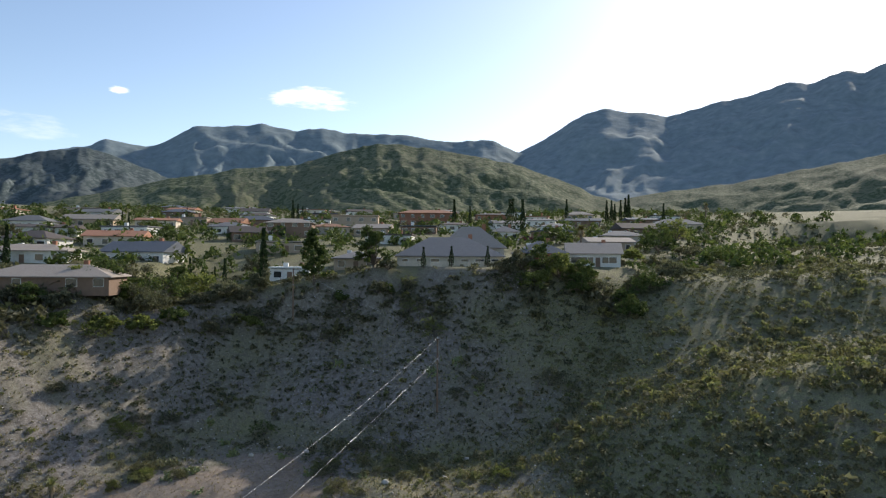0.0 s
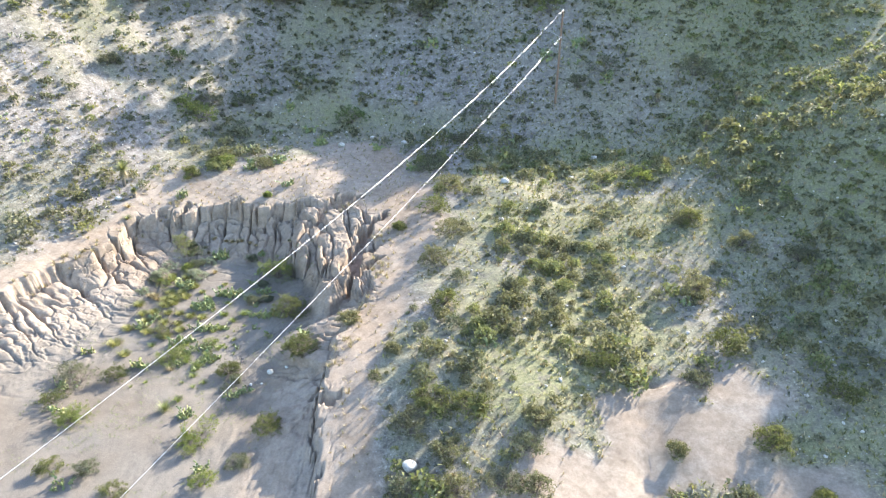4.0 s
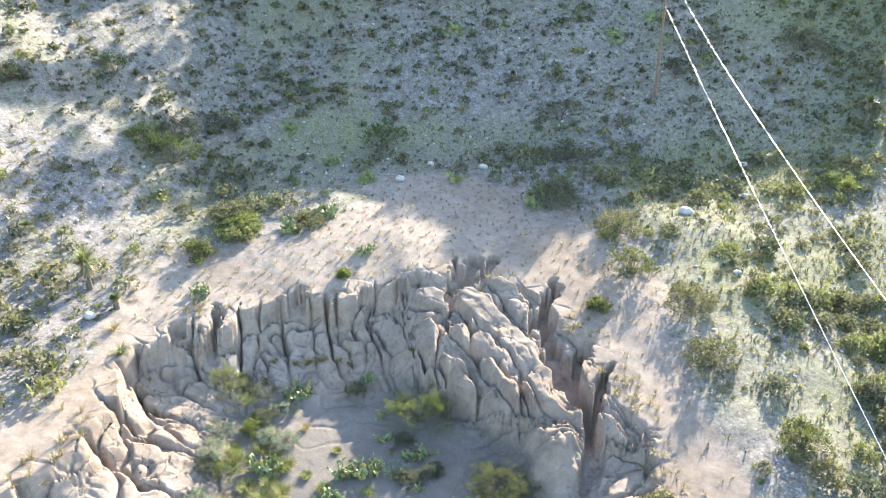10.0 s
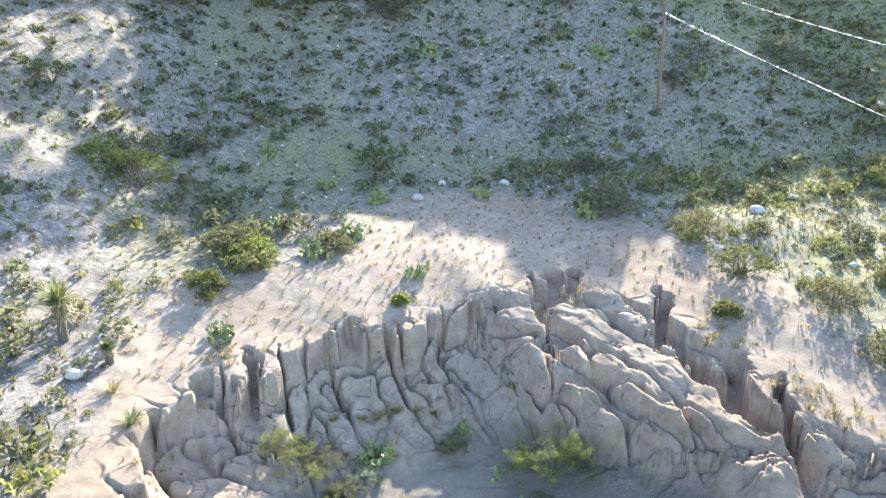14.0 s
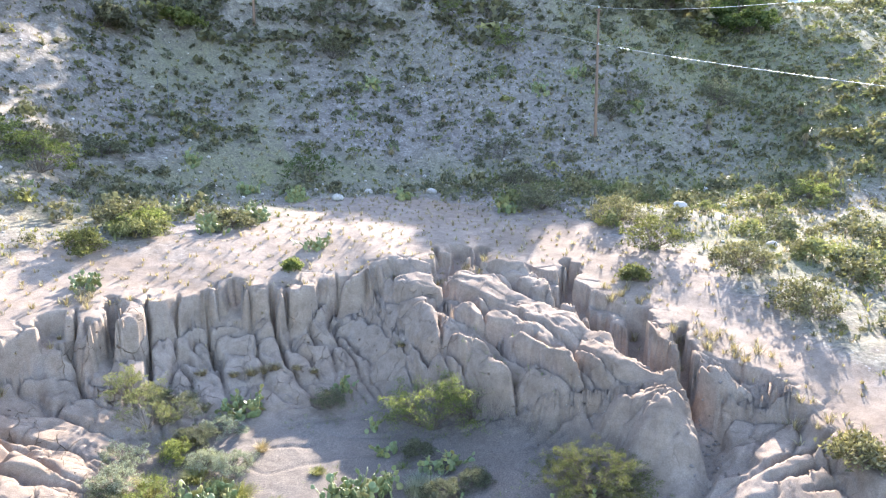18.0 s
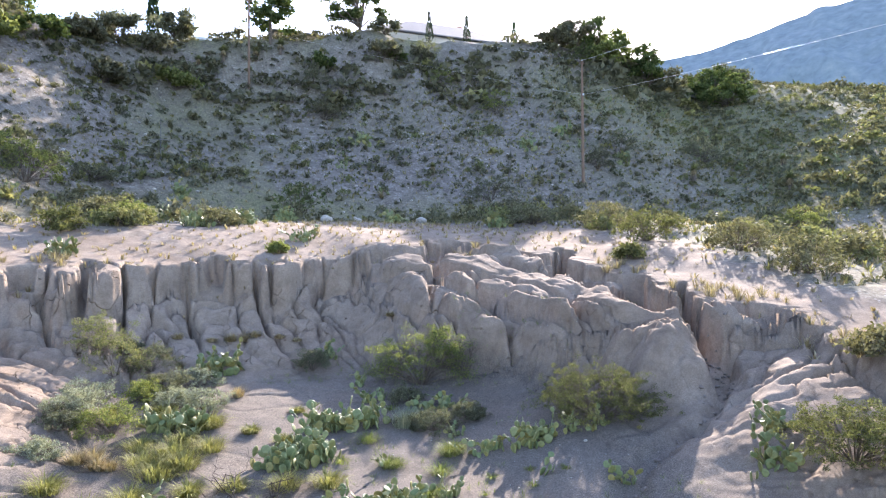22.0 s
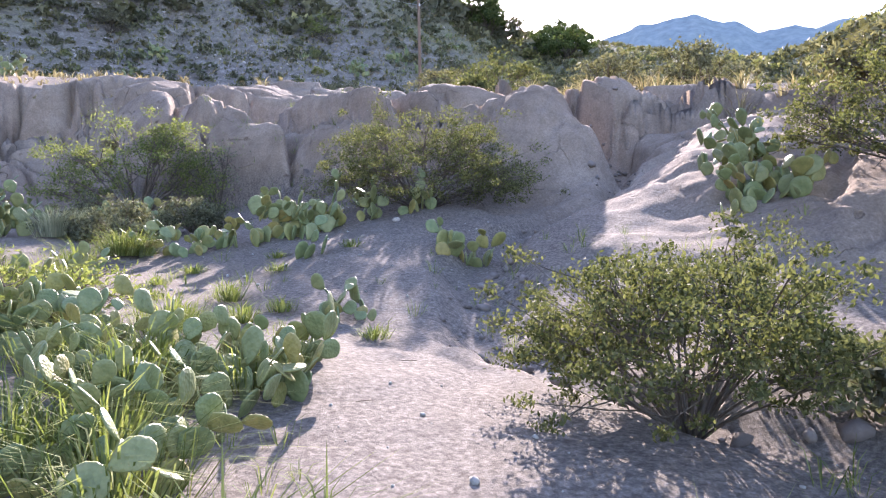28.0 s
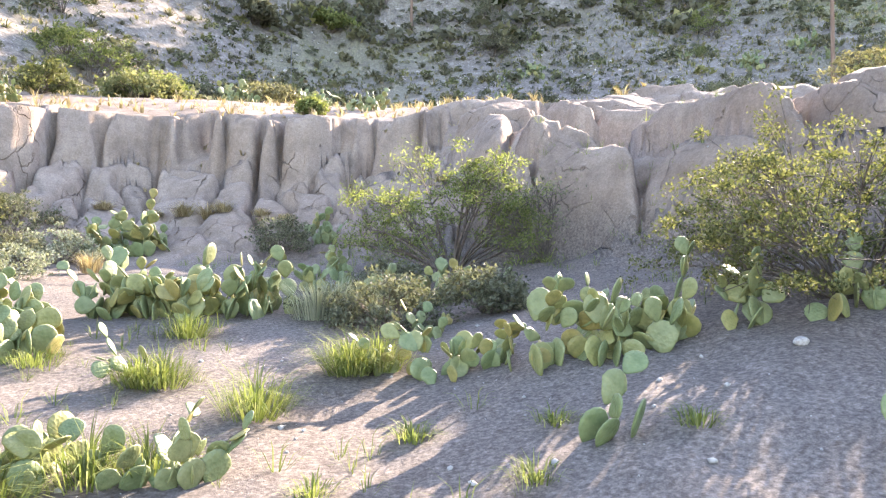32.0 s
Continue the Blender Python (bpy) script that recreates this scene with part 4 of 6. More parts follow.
# ---- prickly pear ----
def pad_arrays(seg=14, wide=0.42, thick=0.055, seed=0):
    """One flat fleshy pad, its foot at the origin and one high."""
    r = np.random.default_rng(seed)
    t = np.linspace(0, 2 * np.pi, seg, endpoint=False)
    h = 0.5 - 0.5 * np.cos(t)
    half = wide * (0.35 + 0.65 * np.sin(np.clip(h, 0, 1) * np.pi * 0.62 + 0.15)) * (1 + 0.04 * r.normal(size=seg))
    rim = np.stack([np.sin(t) * half * 1.08, 0 * t, h], 1)
    mid = np.array([0, 0, 0.52])
    rings = [mid + (rim - mid) * 0.62 + (0, thick, 0), mid + (rim - mid) * 0.93 + (0, thick * 0.6, 0), rim,
             mid + (rim - mid) * 0.93 - (0, thick * 0.6, 0), mid + (rim - mid) * 0.62 - (0, thick, 0)]
    v = np.vstack(rings + [mid + (0, thick * 1.15, 0), mid - (0, thick * 1.15, 0)])
    a = np.arange(seg)
    quads = [np.stack([k * seg + a, k * seg + (a + 1) % seg, (k + 1) * seg + (a + 1) % seg, (k + 1) * seg + a], 1) for k in range(4)]
    f = np.vstack([np.vstack(quads)[:, [0, 1, 2]], np.vstack(quads)[:, [0, 2, 3]],
                   np.stack([a * 0 + 5 * seg, (a + 1) % seg, a], 1), np.stack([a * 0 + 5 * seg + 1, 4 * seg + a, 4 * seg + (a + 1) % seg], 1)])
    return v, f


PADS = [pad_arrays(14, w, 0.05, k) for k, w in enumerate((0.40, 0.45, 0.36))]
PAD_MESH = []
for k, (v, f) in enumerate(PADS):
    PAD_MESH.append(mesh_np("pad", v, f))
    PAD_MESH[-1].shade_smooth()
    PAD_MESH[-1].materials.append(PAD)
SMALL_PADS = [pad_arrays(6, w, 0.06, 5 + k) for k, w in enumerate((0.42, 0.46))]


def pad_places(r, n, wx, wy, size):
    """Poses of the pads of a clump: some from the ground, the rest from the upper rim of others."""
    got = []
    n_base = max(3, int(n * 0.36))
    while len(got) < n:
        if len(got) < n_base:
            a, d = r.uniform(0, 2 * np.pi), np.sqrt(r.uniform(0, 1))
            m = pose(math.cos(a) * d * wx, math.sin(a) * d * wy, -0.03, r.normal(0, 22), r.normal(0, 16), r.uniform(0, 360))
            got.append((m, size * r.uniform(0.75, 1.1), 0))
        else:
            m, s, level = got[r.integers(0, len(got))]
            if level > 3:
                continue
            a = r.normal(0, 0.62)
            top = Vector((math.sin(a) * 0.36 * s, 0, (0.56 + 0.42 * math.cos(a)) * s))
            got.append((m @ Matrix.Translation(top) @ pose(0, 0, 0, r.normal(0, 20), math.degrees(a) * 0.75, 0) @ pose(0, 0, 0, 0, 0, r.normal(0, 38)), s * r.uniform(0.72, 1.0), level + 1))
    return got


def prickly_pear(x, y, n, wx, wy, size, seed, label, turn=0, group="prickly pears of the basin"):
    e = thing("prickly_pear", x, y, label, "cactus", group, turn=turn)
    r = np.random.default_rng(seed)
    base = e.matrix_world.copy()
    for m, s, _ in pad_places(r, int(n * 2.2), wx * 0.9, wy * 0.9, size * 1.06):
        w = base @ m.translation
        m = Matrix.Translation((0, 0, hz(w.x, w.y) - base.translation.z if m.translation.z < 0.02 else 0.0)) @ m
        part("pad", PAD_MESH[r.integers(0, 3)], PAD, e, "", m @ Matrix.Scale(s, 4))
    return e


def pear_template(seed, n, w, size):
    """A whole clump as arrays, for slopes far from the path."""
    r = np.random.default_rng(seed)
    V, F, n0 = [], [], 0
    for m, s, _ in pad_places(r, n, w, w, size):
        v, f = SMALL_PADS[r.integers(0, 2)]
        a = np.array(m)
        V.append((v * s) @ a[:3, :3].T + a[:3, 3])
        F.append(f + n0)
        n0 += len(v)
    return np.vstack(V), np.vstack(F)


# ---- the plants of the basin floor ----
PEARS = "sprawling green prickly pear with round pads on the sandy floor"
for row in (  # x, y, pads, spread, spread, pad size
    (-21.6, 66.4, 60, 0.8, 0.4, 0.25), (-20.55, 66.3, 9, 0.3, 0.2, 0.24), (-19.95, 65.9, 8, 0.3, 0.18, 0.22), (-20.71, 63.82, 13, 0.3, 0.25, 0.22), (-22.2, 64.85, 3, 0.18, 0.12, 0.24),
    (-25.75, 69.9, 104, 1.35, 0.5, 0.31), (-27.6, 68.0, 100, 1.2, 0.6, 0.31), (-28.5, 76.2, 60, 1.05, 0.45, 0.30), (-30.3, 71.0, 74, 0.95, 0.6, 0.29), (-31.7, 64.7, 34, 0.6, 0.4, 0.26), (-31.1, 66.2, 24, 0.5, 0.3, 0.26), (-24.6, 76.4, 18, 0.4, 0.25, 0.26), (-24.3, 73.5, 12, 0.3, 0.2, 0.22),
    (-22.9, 70.4, 44, 0.75, 0.4, 0.24), (-24.3, 71.9, 16, 0.4, 0.25, 0.22), (-25.6, 65.1, 24, 0.4, 0.35, 0.22), (-24.65, 65.05, 13, 0.36, 0.2, 0.20), (-25.45, 67.2, 5, 0.3, 0.15, 0.18),
):
    prickly_pear(*row, int(-row[0] * 100 + row[1]), PEARS)
for row in (
    (-23.45, 67.15, 6, 0.14, 0.1, 0.2), (-23.0, 68.2, 10, 0.26, 0.14, 0.18), (-22.75, 66.85, 26, 0.5, 0.25, 0.21), (-23.0, 62.5, 8, 0.25, 0.2, 0.22),
    (-25.9, 62.2, 46, 1.0, 0.6, 0.18), (-26.6, 64.9, 60, 1.25, 0.5, 0.26), (-25.2, 60.5, 34, 0.6, 0.5, 0.17), (-29.75, 59.7, 40, 0.75, 0.4, 0.27),
    (-17.5, 62.4, 26, 0.6, 0.35, 0.25), (-21.7, 56.7, 30, 0.8, 0.5, 0.22), (-20.9, 57.2, 26, 0.8, 0.4, 0.22), (-24.3, 54.45, 44, 0.55, 0.5, 0.27),
    (-27.4, 63.1, 46, 0.9, 0.4, 0.27), (-25.3, 62.4, 34, 0.6, 0.4, 0.2), (-28.0, 62.6, 30, 0.7, 0.4, 0.24),
    (-26.6, 60.3, 28, 0.8, 0.6, 0.18), (-25.0, 61.4, 28, 0.6, 0.4, 0.18), (-24.55, 60.7, 26, 0.35, 0.3, 0.18), (-25.6, 59.7, 16, 0.5, 0.35, 0.17), (-24.2, 61.2, 16, 0.3, 0.3, 0.18), (-27.0, 61.6, 34, 0.7, 0.5, 0.18),
    (-18.3, 61.5, 34, 0.75, 0.4, 0.25),
):
    prickly_pear(*row, int(-row[0] * 100 + row[1]), PEARS if row[4] > 0.3 else "low reddish prickly pear beside the dry channel")


def leafy_bush(name, x, y, w, h, n, n_leaf, leaf, mat, seed, label, category="shrub", group="", **more):
    stems, foliage = bush_meshes(name, seed, w, h, n, n_leaf, leaf, **more)
    e = thing(name, x, y, label, category, group)
    part("stem", stems, BARK, e, "bare grey-brown stem")
    part("foliage", foliage, mat, e)
    return e


LARGE = "large rounded yellow-green creosote bush"
leafy_bush("creosote_bush", -22.72, 59.45, 1.85, 1.12, 40, 34000, 0.027, CREOSOTE, 1, LARGE, spread=0.075, fork=9, thick=0.011, low=0.36)
leafy_bush("creosote_bush", -19.5, 66.45, 3.0, 1.6, 60, 40000, 0.036, CREOSOTE, 2, LARGE + " below the eroded wall", spread=0.11, fork=8, thick=0.014, low=0.06)
leafy_bush("creosote_bush", -17.3, 60.3, 2.8, 1.4, 46, 24000, 0.044, CREOSOTE, 3, LARGE + " on the shaded bank", spread=0.11, fork=7, thick=0.016, low=0.16)
leafy_bush("creosote_bush", -31.0, 58.3, 1.8, 1.1, 34, 11000, 0.04, CREOSOTE, 4, LARGE, spread=0.09, fork=6, thick=0.013)
leafy_bush("mesquite_tree", -22.2, 72.9, 3.5, 2.1, 30, 17000, 0.065, MESQUITE, 5, "bright green young mesquite tree at the foot of the wall", "tree", spread=0.2, flat=0.7, fork=6, thick=0.026, ratio=0.3)
leafy_bush("mesquite_tree", -20.6, 72.6, 1.9, 1.5, 12, 800, 0.07, SAGE, 6, "half-bare grey mesquite at the foot of the wall", "tree", spread=0.17, flat=0.8, fork=6, thick=0.022, ratio=0.35)
leafy_bush("mesquite_shrub", -27.4, 61.3, 1.9, 0.85, 22, 2600, 0.07, MESQUITE, 7, "low bright green mesquite shrub among prickly pears", spread=0.16, fork=4, ratio=0.35, thick=0.012)
leafy_bush("mesquite_shrub", -25.3, 62.9, 1.3, 0.5, 22, 2000, 0.05, MESQUITE, 9, "low bright green mesquite shrub among prickly pears", spread=0.15, fork=4, ratio=0.35, thick=0.012)
leafy_bush("mesquite_shrub", -28.1, 60.6, 1.7, 0.9, 22, 2600, 0.06, MESQUITE, 10, "low bright green mesquite shrub among prickly pears", spread=0.15, fork=4, ratio=0.35, thick=0.012)
leafy_bush("grey_shrub", -22.1, 57.4, 1.3, 0.6, 26, 2200, 0.05, SAGE, 8, "dense rounded silver-green shrub on sand", spread=0.1, fork=4, thick=0.008, ratio=0.3)
SILVER = leafy("silver_leaf", (0.145, 0.16, 0.115), (0.24, 0.255, 0.19), (0.36, 0.365, 0.285), 0.3)
for k, (x, y, w, h, mat, label) in enumerate((
        (-32.7, 73.8, 1.15, 0.55, SILVER, "rounded silver-grey shrub"), (-32.9, 72.2, 1.2, 0.5, SILVER, "rounded silver-grey shrub"), (-32.4, 76.6, 1.3, 1.0, FRESH, "feathery yellow-green bush"), (-29.7, 64.0, 1.1, 0.5, FRESH, "low yellow-green shrub"), (-30.2, 73.2, 1.0, 0.45, SILVER, "low silver-green shrub"), (-30.4, 74.6, 0.9, 0.6, SAGE, "half-dead grey twiggy shrub"), (-23.4, 68.9, 1.0, 0.5, SAGE, "low grey-green shrub"), (-29.4, 72.6, 1.1, 0.55, SILVER, "rounded silver-grey shrub"), (-29.5, 75.2, 1.2, 0.5, SILVER, "low silver-green shrub"),
        (-31.9, 71.2, 1.35, 0.75, MESQUITE, "dense fresh green shrub"), (-31.9, 75.5, 1.6, 1.35, FRESH, "feathery yellow-green bush"), (-30.8, 76.0, 1.5, 0.75, SAGE, "half-dead grey twiggy shrub"),
        (-33.1, 71.4, 0.95, 0.45, SAGE, "low grey-green shrub"), (-25.35, 75.6, 0.85, 0.75, SAGE, "upright green shrub"), (-31.0, 73.9, 1.0, 0.5, MESQUITE, "small fresh green shrub"),
        (-31.6, 76.9, 0.7, 0.4, SAGE, "small grey-green shrub"), (-33.6, 69.6, 0.9, 0.4, SILVER, "low silver-green shrub"), (-22.6, 52.6, 1.9, 1.2, MESQUITE, "leafy green shrub"), (-18.0, 52.6, 1.4, 0.8, CREOSOTE, "yellow-green shrub"),
        (-33.5, 57.7, 2.2, 1.3, SAGE, "broad grey-green shrub"), (-31.7, 53.4, 2.0, 0.9, MESQUITE, "leafy green shrub"), (-23.3, 71.6, 0.8, 0.35, SAGE, "low grey-green shrub"), (-22.2, 69.2, 0.8, 0.4, SAGE, "low grey-green shrub"))):
    leafy_bush("shrub", x, y, w * 1.3, h * 1.3, 34, 4800, 0.052, mat, 20 + k, label + " on the basin floor", "shrub", "basin shrubs", spread=0.11, fork=3, thick=0.008)

for k, (x, y, w, h, kind) in enumerate(((-34.7, 58.6, 2.2, 1.0, 0), (-34.1, 55.2, 2.0, 0.8, 2), (-28.6, 48.8, 1.6, 0.9, 0), (-18.1, 53.4, 1.7, 1.1, 2), (-21.9, 58.5, 1.0, 0.5, 0), (-22.9, 51.4, 1.8, 0.9, 1),
                                        (-19.3, 50.1, 1.5, 0.7, 0), (-20.9, 48.3, 1.8, 0.8, 1), (-31.1, 48.9, 1.6, 0.8, 2), (-32.0, 53.3, 1.6, 0.8, 1), (-26.2, 47.0, 1.8, 0.9, 2))):
    leafy_bush("shrub", x, y, w, h, 24, 3200, 0.07, (SAGE, MESQUITE, CREOSOTE)[kind], 260 + k, "leafy shrub on the sandy basin floor", "shrub", "basin shrubs", spread=0.14, fork=4, thick=0.01)
for row in ((-34.2, 57.2, 24, 0.9, 0.5, 0.25), (-33.2, 54.4, 20, 0.8, 0.5, 0.25), (-23.4, 52.2, 24, 0.7, 0.5, 0.25), (-21.4, 49.4, 20, 0.7, 0.4, 0.25), (-29.6, 47.6, 22, 0.8, 0.5, 0.25), (-34.6, 61.2, 20, 0.7, 0.5, 0.25)):
    prickly_pear(*row, int(-row[0] * 100 + row[1]), PEARS)

# a burnt-looking bare tree
r = np.random.default_rng(31)
top = np.array([0.12, -0.02, 0.5])
paths = [np.c_[np.array([[0, 0, -0.08], [-0.04, 0.01, 0.15], [0.0, 0.0, 0.34], top]), [0.055, 0.045, 0.042, 0.036]]]
for k in range(6):
    a, out = k * 1.05 + r.uniform(-0.3, 0.3), r.uniform(0.5, 1.0)
    t = np.linspace(0, 1, 7)[:, None]
    q = top * (0.75 + 0.25 * (k % 2)) + np.array([math.cos(a) * out, math.sin(a) * out, 0]) * t + np.array([0, 0, 1]) * (t * r.uniform(0.25, 0.75) + 0.12 * np.sin(t * 5 + k)) + np.cumsum(r.normal(0, 0.03, (7, 3)), 0)
    paths.append(np.c_[q, np.linspace(0.026, 0.008, 7)])
    for j in range(7):
        s = q[r.integers(2, 7)]
        w = s + np.cumsum(r.normal(0, 0.1, (5, 3)) + (q[-1] - q[0]) * 0.06, 0)
        paths.append(np.c_[np.vstack([s, w]), np.linspace(0.009, 0.003, 6)])
        for n in range(2):
            paths.append(np.c_[w[2 + n] + np.linspace(0, 1, 3)[:, None] * r.normal(0, 0.14, 3), np.linspace(0.004, 0.002, 3)])
e = thing("dead_tree", -29.2, 64.3, "small bare blackened dead tree on the basin floor", "tree")
part("branch", mesh_np("dead_branches", *tube(paths, 5)), DEADWOOD, e)


def tuft(name, x, y, n, length, width, mat, seed, label, category="grass", group="", **more):
    e = thing(name, x, y, label, category, group)
    v, f = blades(np.random.default_rng(seed), n, length, width, **more)
    if n > 200 and name == "sotol":  # the near plant: leaf by leaf
        for k in range(n):
            part("leaf", mesh_np("sword_leaf", v[5 * k:5 * k + 5], np.array([(0, 1, 2), (0, 2, 3), (3, 2, 4)])), mat, e)
    else:
        part("rosette", mesh_np(name, v, f), mat, e)
    return e


e = tuft("sotol", -25.95, 54.95, 260, 0.95, 0.011, SWORD, 41, "spiky sotol rosette with long narrow leaves on sand", "plant", lean=1.15, droop=0.15, base=0.09)
v, f = blades(np.random.default_rng(42), 60, 0.4, 0.02, lean=1.3, base=0.08)
for k in range(60):
    part("dry_leaf", mesh_np("dry_leaf", v[5 * k:5 * k + 5], np.array([(0, 1, 2), (0, 2, 3), (3, 2, 4)])), STRAW, e, "dead straw-coloured inner leaf")
for k, (x, y, n, tall) in enumerate((
        (-25.45, 56.05, 460, 0.42), (-28.6, 58.0, 160, 0.28), (-29.5, 57.4, 120, 0.24), (-25.85, 58.1, 130, 0.22), (-24.3, 58.3, 220, 0.4), (-24.9, 57.7, 160, 0.36), (-29.9, 62.4, 320, 0.42), (-26.4, 60.6, 420, 0.45),
        (-27.2, 62.7, 380, 0.4), (-25.3, 58.9, 260, 0.4), (-28.4, 60.5, 200, 0.3), (-25.3, 60.2, 300, 0.42), (-25.1, 60.8, 300, 0.45), (-25.6, 60.2, 300, 0.4), (-26.6, 61.1, 380, 0.5), (-25.2, 61.6, 300, 0.42),
        (-24.5, 60.9, 220, 0.4), (-24.9, 61.2, 260, 0.4), (-24.2, 61.0, 160, 0.3), (-24.5, 62.3, 260, 0.3), (-23.9, 62.5, 200, 0.25), (-25.4, 59.6, 260, 0.4), (-24.2, 62.9, 200, 0.22), (-23.4, 62.9, 160, 0.2),
        (-23.1, 61.9, 140, 0.2), (-27.6, 60.9, 340, 0.5), (-24.4, 62.6, 300, 0.35), (-25.0, 63.3, 340, 0.35), (-23.6, 63.6, 200, 0.3), (-27.5, 59.9, 300, 0.5), (-24.0, 61.3, 160, 0.22), (-24.2, 64.0, 160, 0.2),
        (-25.5, 68.65, 420, 0.42), (-25.5, 67.05, 520, 0.42), (-25.3, 67.0, 300, 0.36), (-24.42, 66.2, 420, 0.5), (-23.75, 67.15, 620, 0.52), (-23.5, 67.3, 520, 0.48), (-23.3, 65.6, 160, 0.2), (-21.72, 64.7, 120, 0.17),
        (-25.6, 64.7, 320, 0.4), (-25.2, 65.1, 320, 0.42), (-24.9, 65.2, 260, 0.34), (-26.6, 67.6, 260, 0.26), (-22.7, 64.6, 140, 0.16), (-23.9, 64.8, 120, 0.14), (-22.4, 65.3, 140, 0.16), (-24.0, 71.0, 220, 0.22))):
    tuft("grass_tuft", x, y, int(n * 0.75), tall * (1.2 if n > 240 and y < 62 else 1.0), 0.0045, GRASS, 60 + k, "fresh green grass tuft growing from sand", "grass", "green grass tufts", lean=0.95, droop=0.45, base=0.26 if n > 200 else 0.14)
YELLOW = leafy("yellow_grass", (0.13, 0.135, 0.05), (0.225, 0.225, 0.09), (0.34, 0.32, 0.155), 0.38)
for k, (x, y, wide, tall) in enumerate((
        (-30.9, 68.1, 0.55, 0.5), (-30.5, 69.2, 0.5, 0.5), (-31.2, 68.9, 0.4, 0.45), (-29.6, 69.4, 0.4, 0.4), (-29.4, 71.0, 0.4, 0.45), (-30.3, 66.9, 0.3, 0.4), (-30.6, 72.4, 0.35, 0.4), (-29.2, 63.6, 0.4, 0.4), (-28.4, 64.6, 0.4, 0.35), (-31.9, 71.9, 0.3, 0.35), (-30.3, 68.4, 0.4, 0.5), (-31.5, 66.9, 0.4, 0.45), (-32.4, 66.7, 0.4, 0.4), (-31.75, 65.7, 0.4, 0.4), (-30.2, 70.2, 0.45, 0.35), (-31.2, 70.0, 0.4, 0.4), (-27.6, 69.3, 0.3, 0.3),
        (-29.6, 70.9, 0.35, 0.35), (-29.9, 71.8, 0.3, 0.3), (-32.0, 72.6, 0.35, 0.4), (-30.7, 74.8, 0.3, 0.35), (-29.3, 67.0, 0.35, 0.3), (-30.1, 65.6, 0.4, 0.4), (-31.0, 64.2, 0.45, 0.4), (-32.8, 64.6, 0.4, 0.4),
        (-28.4, 70.2, 0.25, 0.25), (-26.8, 71.6, 0.22, 0.2), (-28.9, 65.5, 0.35, 0.35), (-33.2, 67.9, 0.4, 0.45), (-32.9, 62.4, 0.5, 0.5), (-31.6, 61.2, 0.4, 0.4), (-27.2, 66.5, 0.35, 0.4), (-28.2, 66.6, 0.35, 0.45))):
    tuft("grass_tuft", x, y, 420, tall * 1.15, 0.010, YELLOW, 140 + k, "dense yellow-green bunch grass on the basin floor", "grass", "bunch grass of the basin", lean=0.9, droop=0.4, base=wide)
for k, (x, y) in enumerate(((-23.95, 69.75), (-23.6, 69.5), (-24.2, 69.4))):
    tuft("fine_grass", x, y, 420, 0.55, 0.006, SILVER, 180 + k, "soft grey-green clump of fine tall grass", "grass", "fine grass clumps", lean=0.6, droop=0.3, base=0.32)
for k, (x, y, tall) in enumerate(((-27.3, 59.55, 0.42), (-28.3, 73.5, 0.45), (-32.3, 69.4, 0.55), (-32.7, 69.2, 0.5), (-32.2, 69.0, 0.5), (-31.95, 68.9, 0.4), (-29.9, 76.6, 0.4), (-30.3, 76.9, 0.3), (-27.4, 78.2, 0.5), (-27.9, 78.0, 0.45), (-27.0, 78.0, 0.4), (-28.6, 78.1, 0.25),
                                  (-29.8, 78.3, 0.3), (-26.1, 77.9, 0.25), (-25.5, 77.6, 0.22), (-21.9, 76.9, 0.25))):
    tuft("dry_grass_tuft", x, y, 260, tall, 0.008, STRAW, 90 + k, "dry orange-brown grass tuft", "grass", "dry grass tufts", lean=0.9, base=0.2)

# ---- scrub of the slopes ----
def template_bush(seed, w=1.0, h=0.75, n=11, n_leaf=120, leaf=0.2, ratio=0.6, spread=0.1):
    r = np.random.default_rng(seed)
    paths, tips = branches(r, n, w * 0.9, h, 0.6, 2, 0.016)
    a, c = r.uniform(0, 6.28, n_leaf), r.uniform(0.02, 1, n_leaf)
    rim = np.sqrt(1 - c ** 2) * (1 + 0.25 * np.sin(3 * a + seed) + 0.15 * np.sin(7 * a + 2 * seed))
    dome = np.stack([np.cos(a) * rim * w * 0.5, np.sin(a) * rim * w * 0.5, (0.12 + 0.8 * c) * h], 1) * r.uniform(0.75, 1.08, (n_leaf, 1))
    lump = tips[r.integers(0, len(tips), n_leaf)] + np.clip(r.normal(0, spread, (n_leaf, 3)), -0.24, 0.24)
    at = np.where(r.uniform(0, 1, (n_leaf, 1)) < 0.6, dome, lump)
    at[:, 2] = np.maximum(at[:, 2], 0.04)
    return leaves(at, leaf, ratio, r), tube(paths[:n], 3)


def spread_over(x0, x1, y0, y1, step, seed, keep):
    """Uneven places over a stretch of land; keep gives the chance of a plant at each."""
    r = np.random.default_rng(seed)
    nx, ny = int((x1 - x0) / step), int((y1 - y0) / step)
    X, Y = np.meshgrid(np.arange(nx), np.arange(ny))
    x = x0 + (X.ravel() + r.uniform(0, 1, X.size)) * step
    y = y0 + (Y.ravel() + r.uniform(0, 1, X.size)) * step
    z, silt = land(x, y)
    ok = r.uniform(0, 1, len(x)) < keep(x, y, silt)
    return x[ok], y[ok], r


def basin(x, y):
    """Distance inside the crest of the eroded basin."""
    return along(x, y, CREST, 0.5)[0]


def climbed(x, y):
    """Way up the slopes behind the bench."""
    return -along(x, y, FOOT, 2.0)[0]


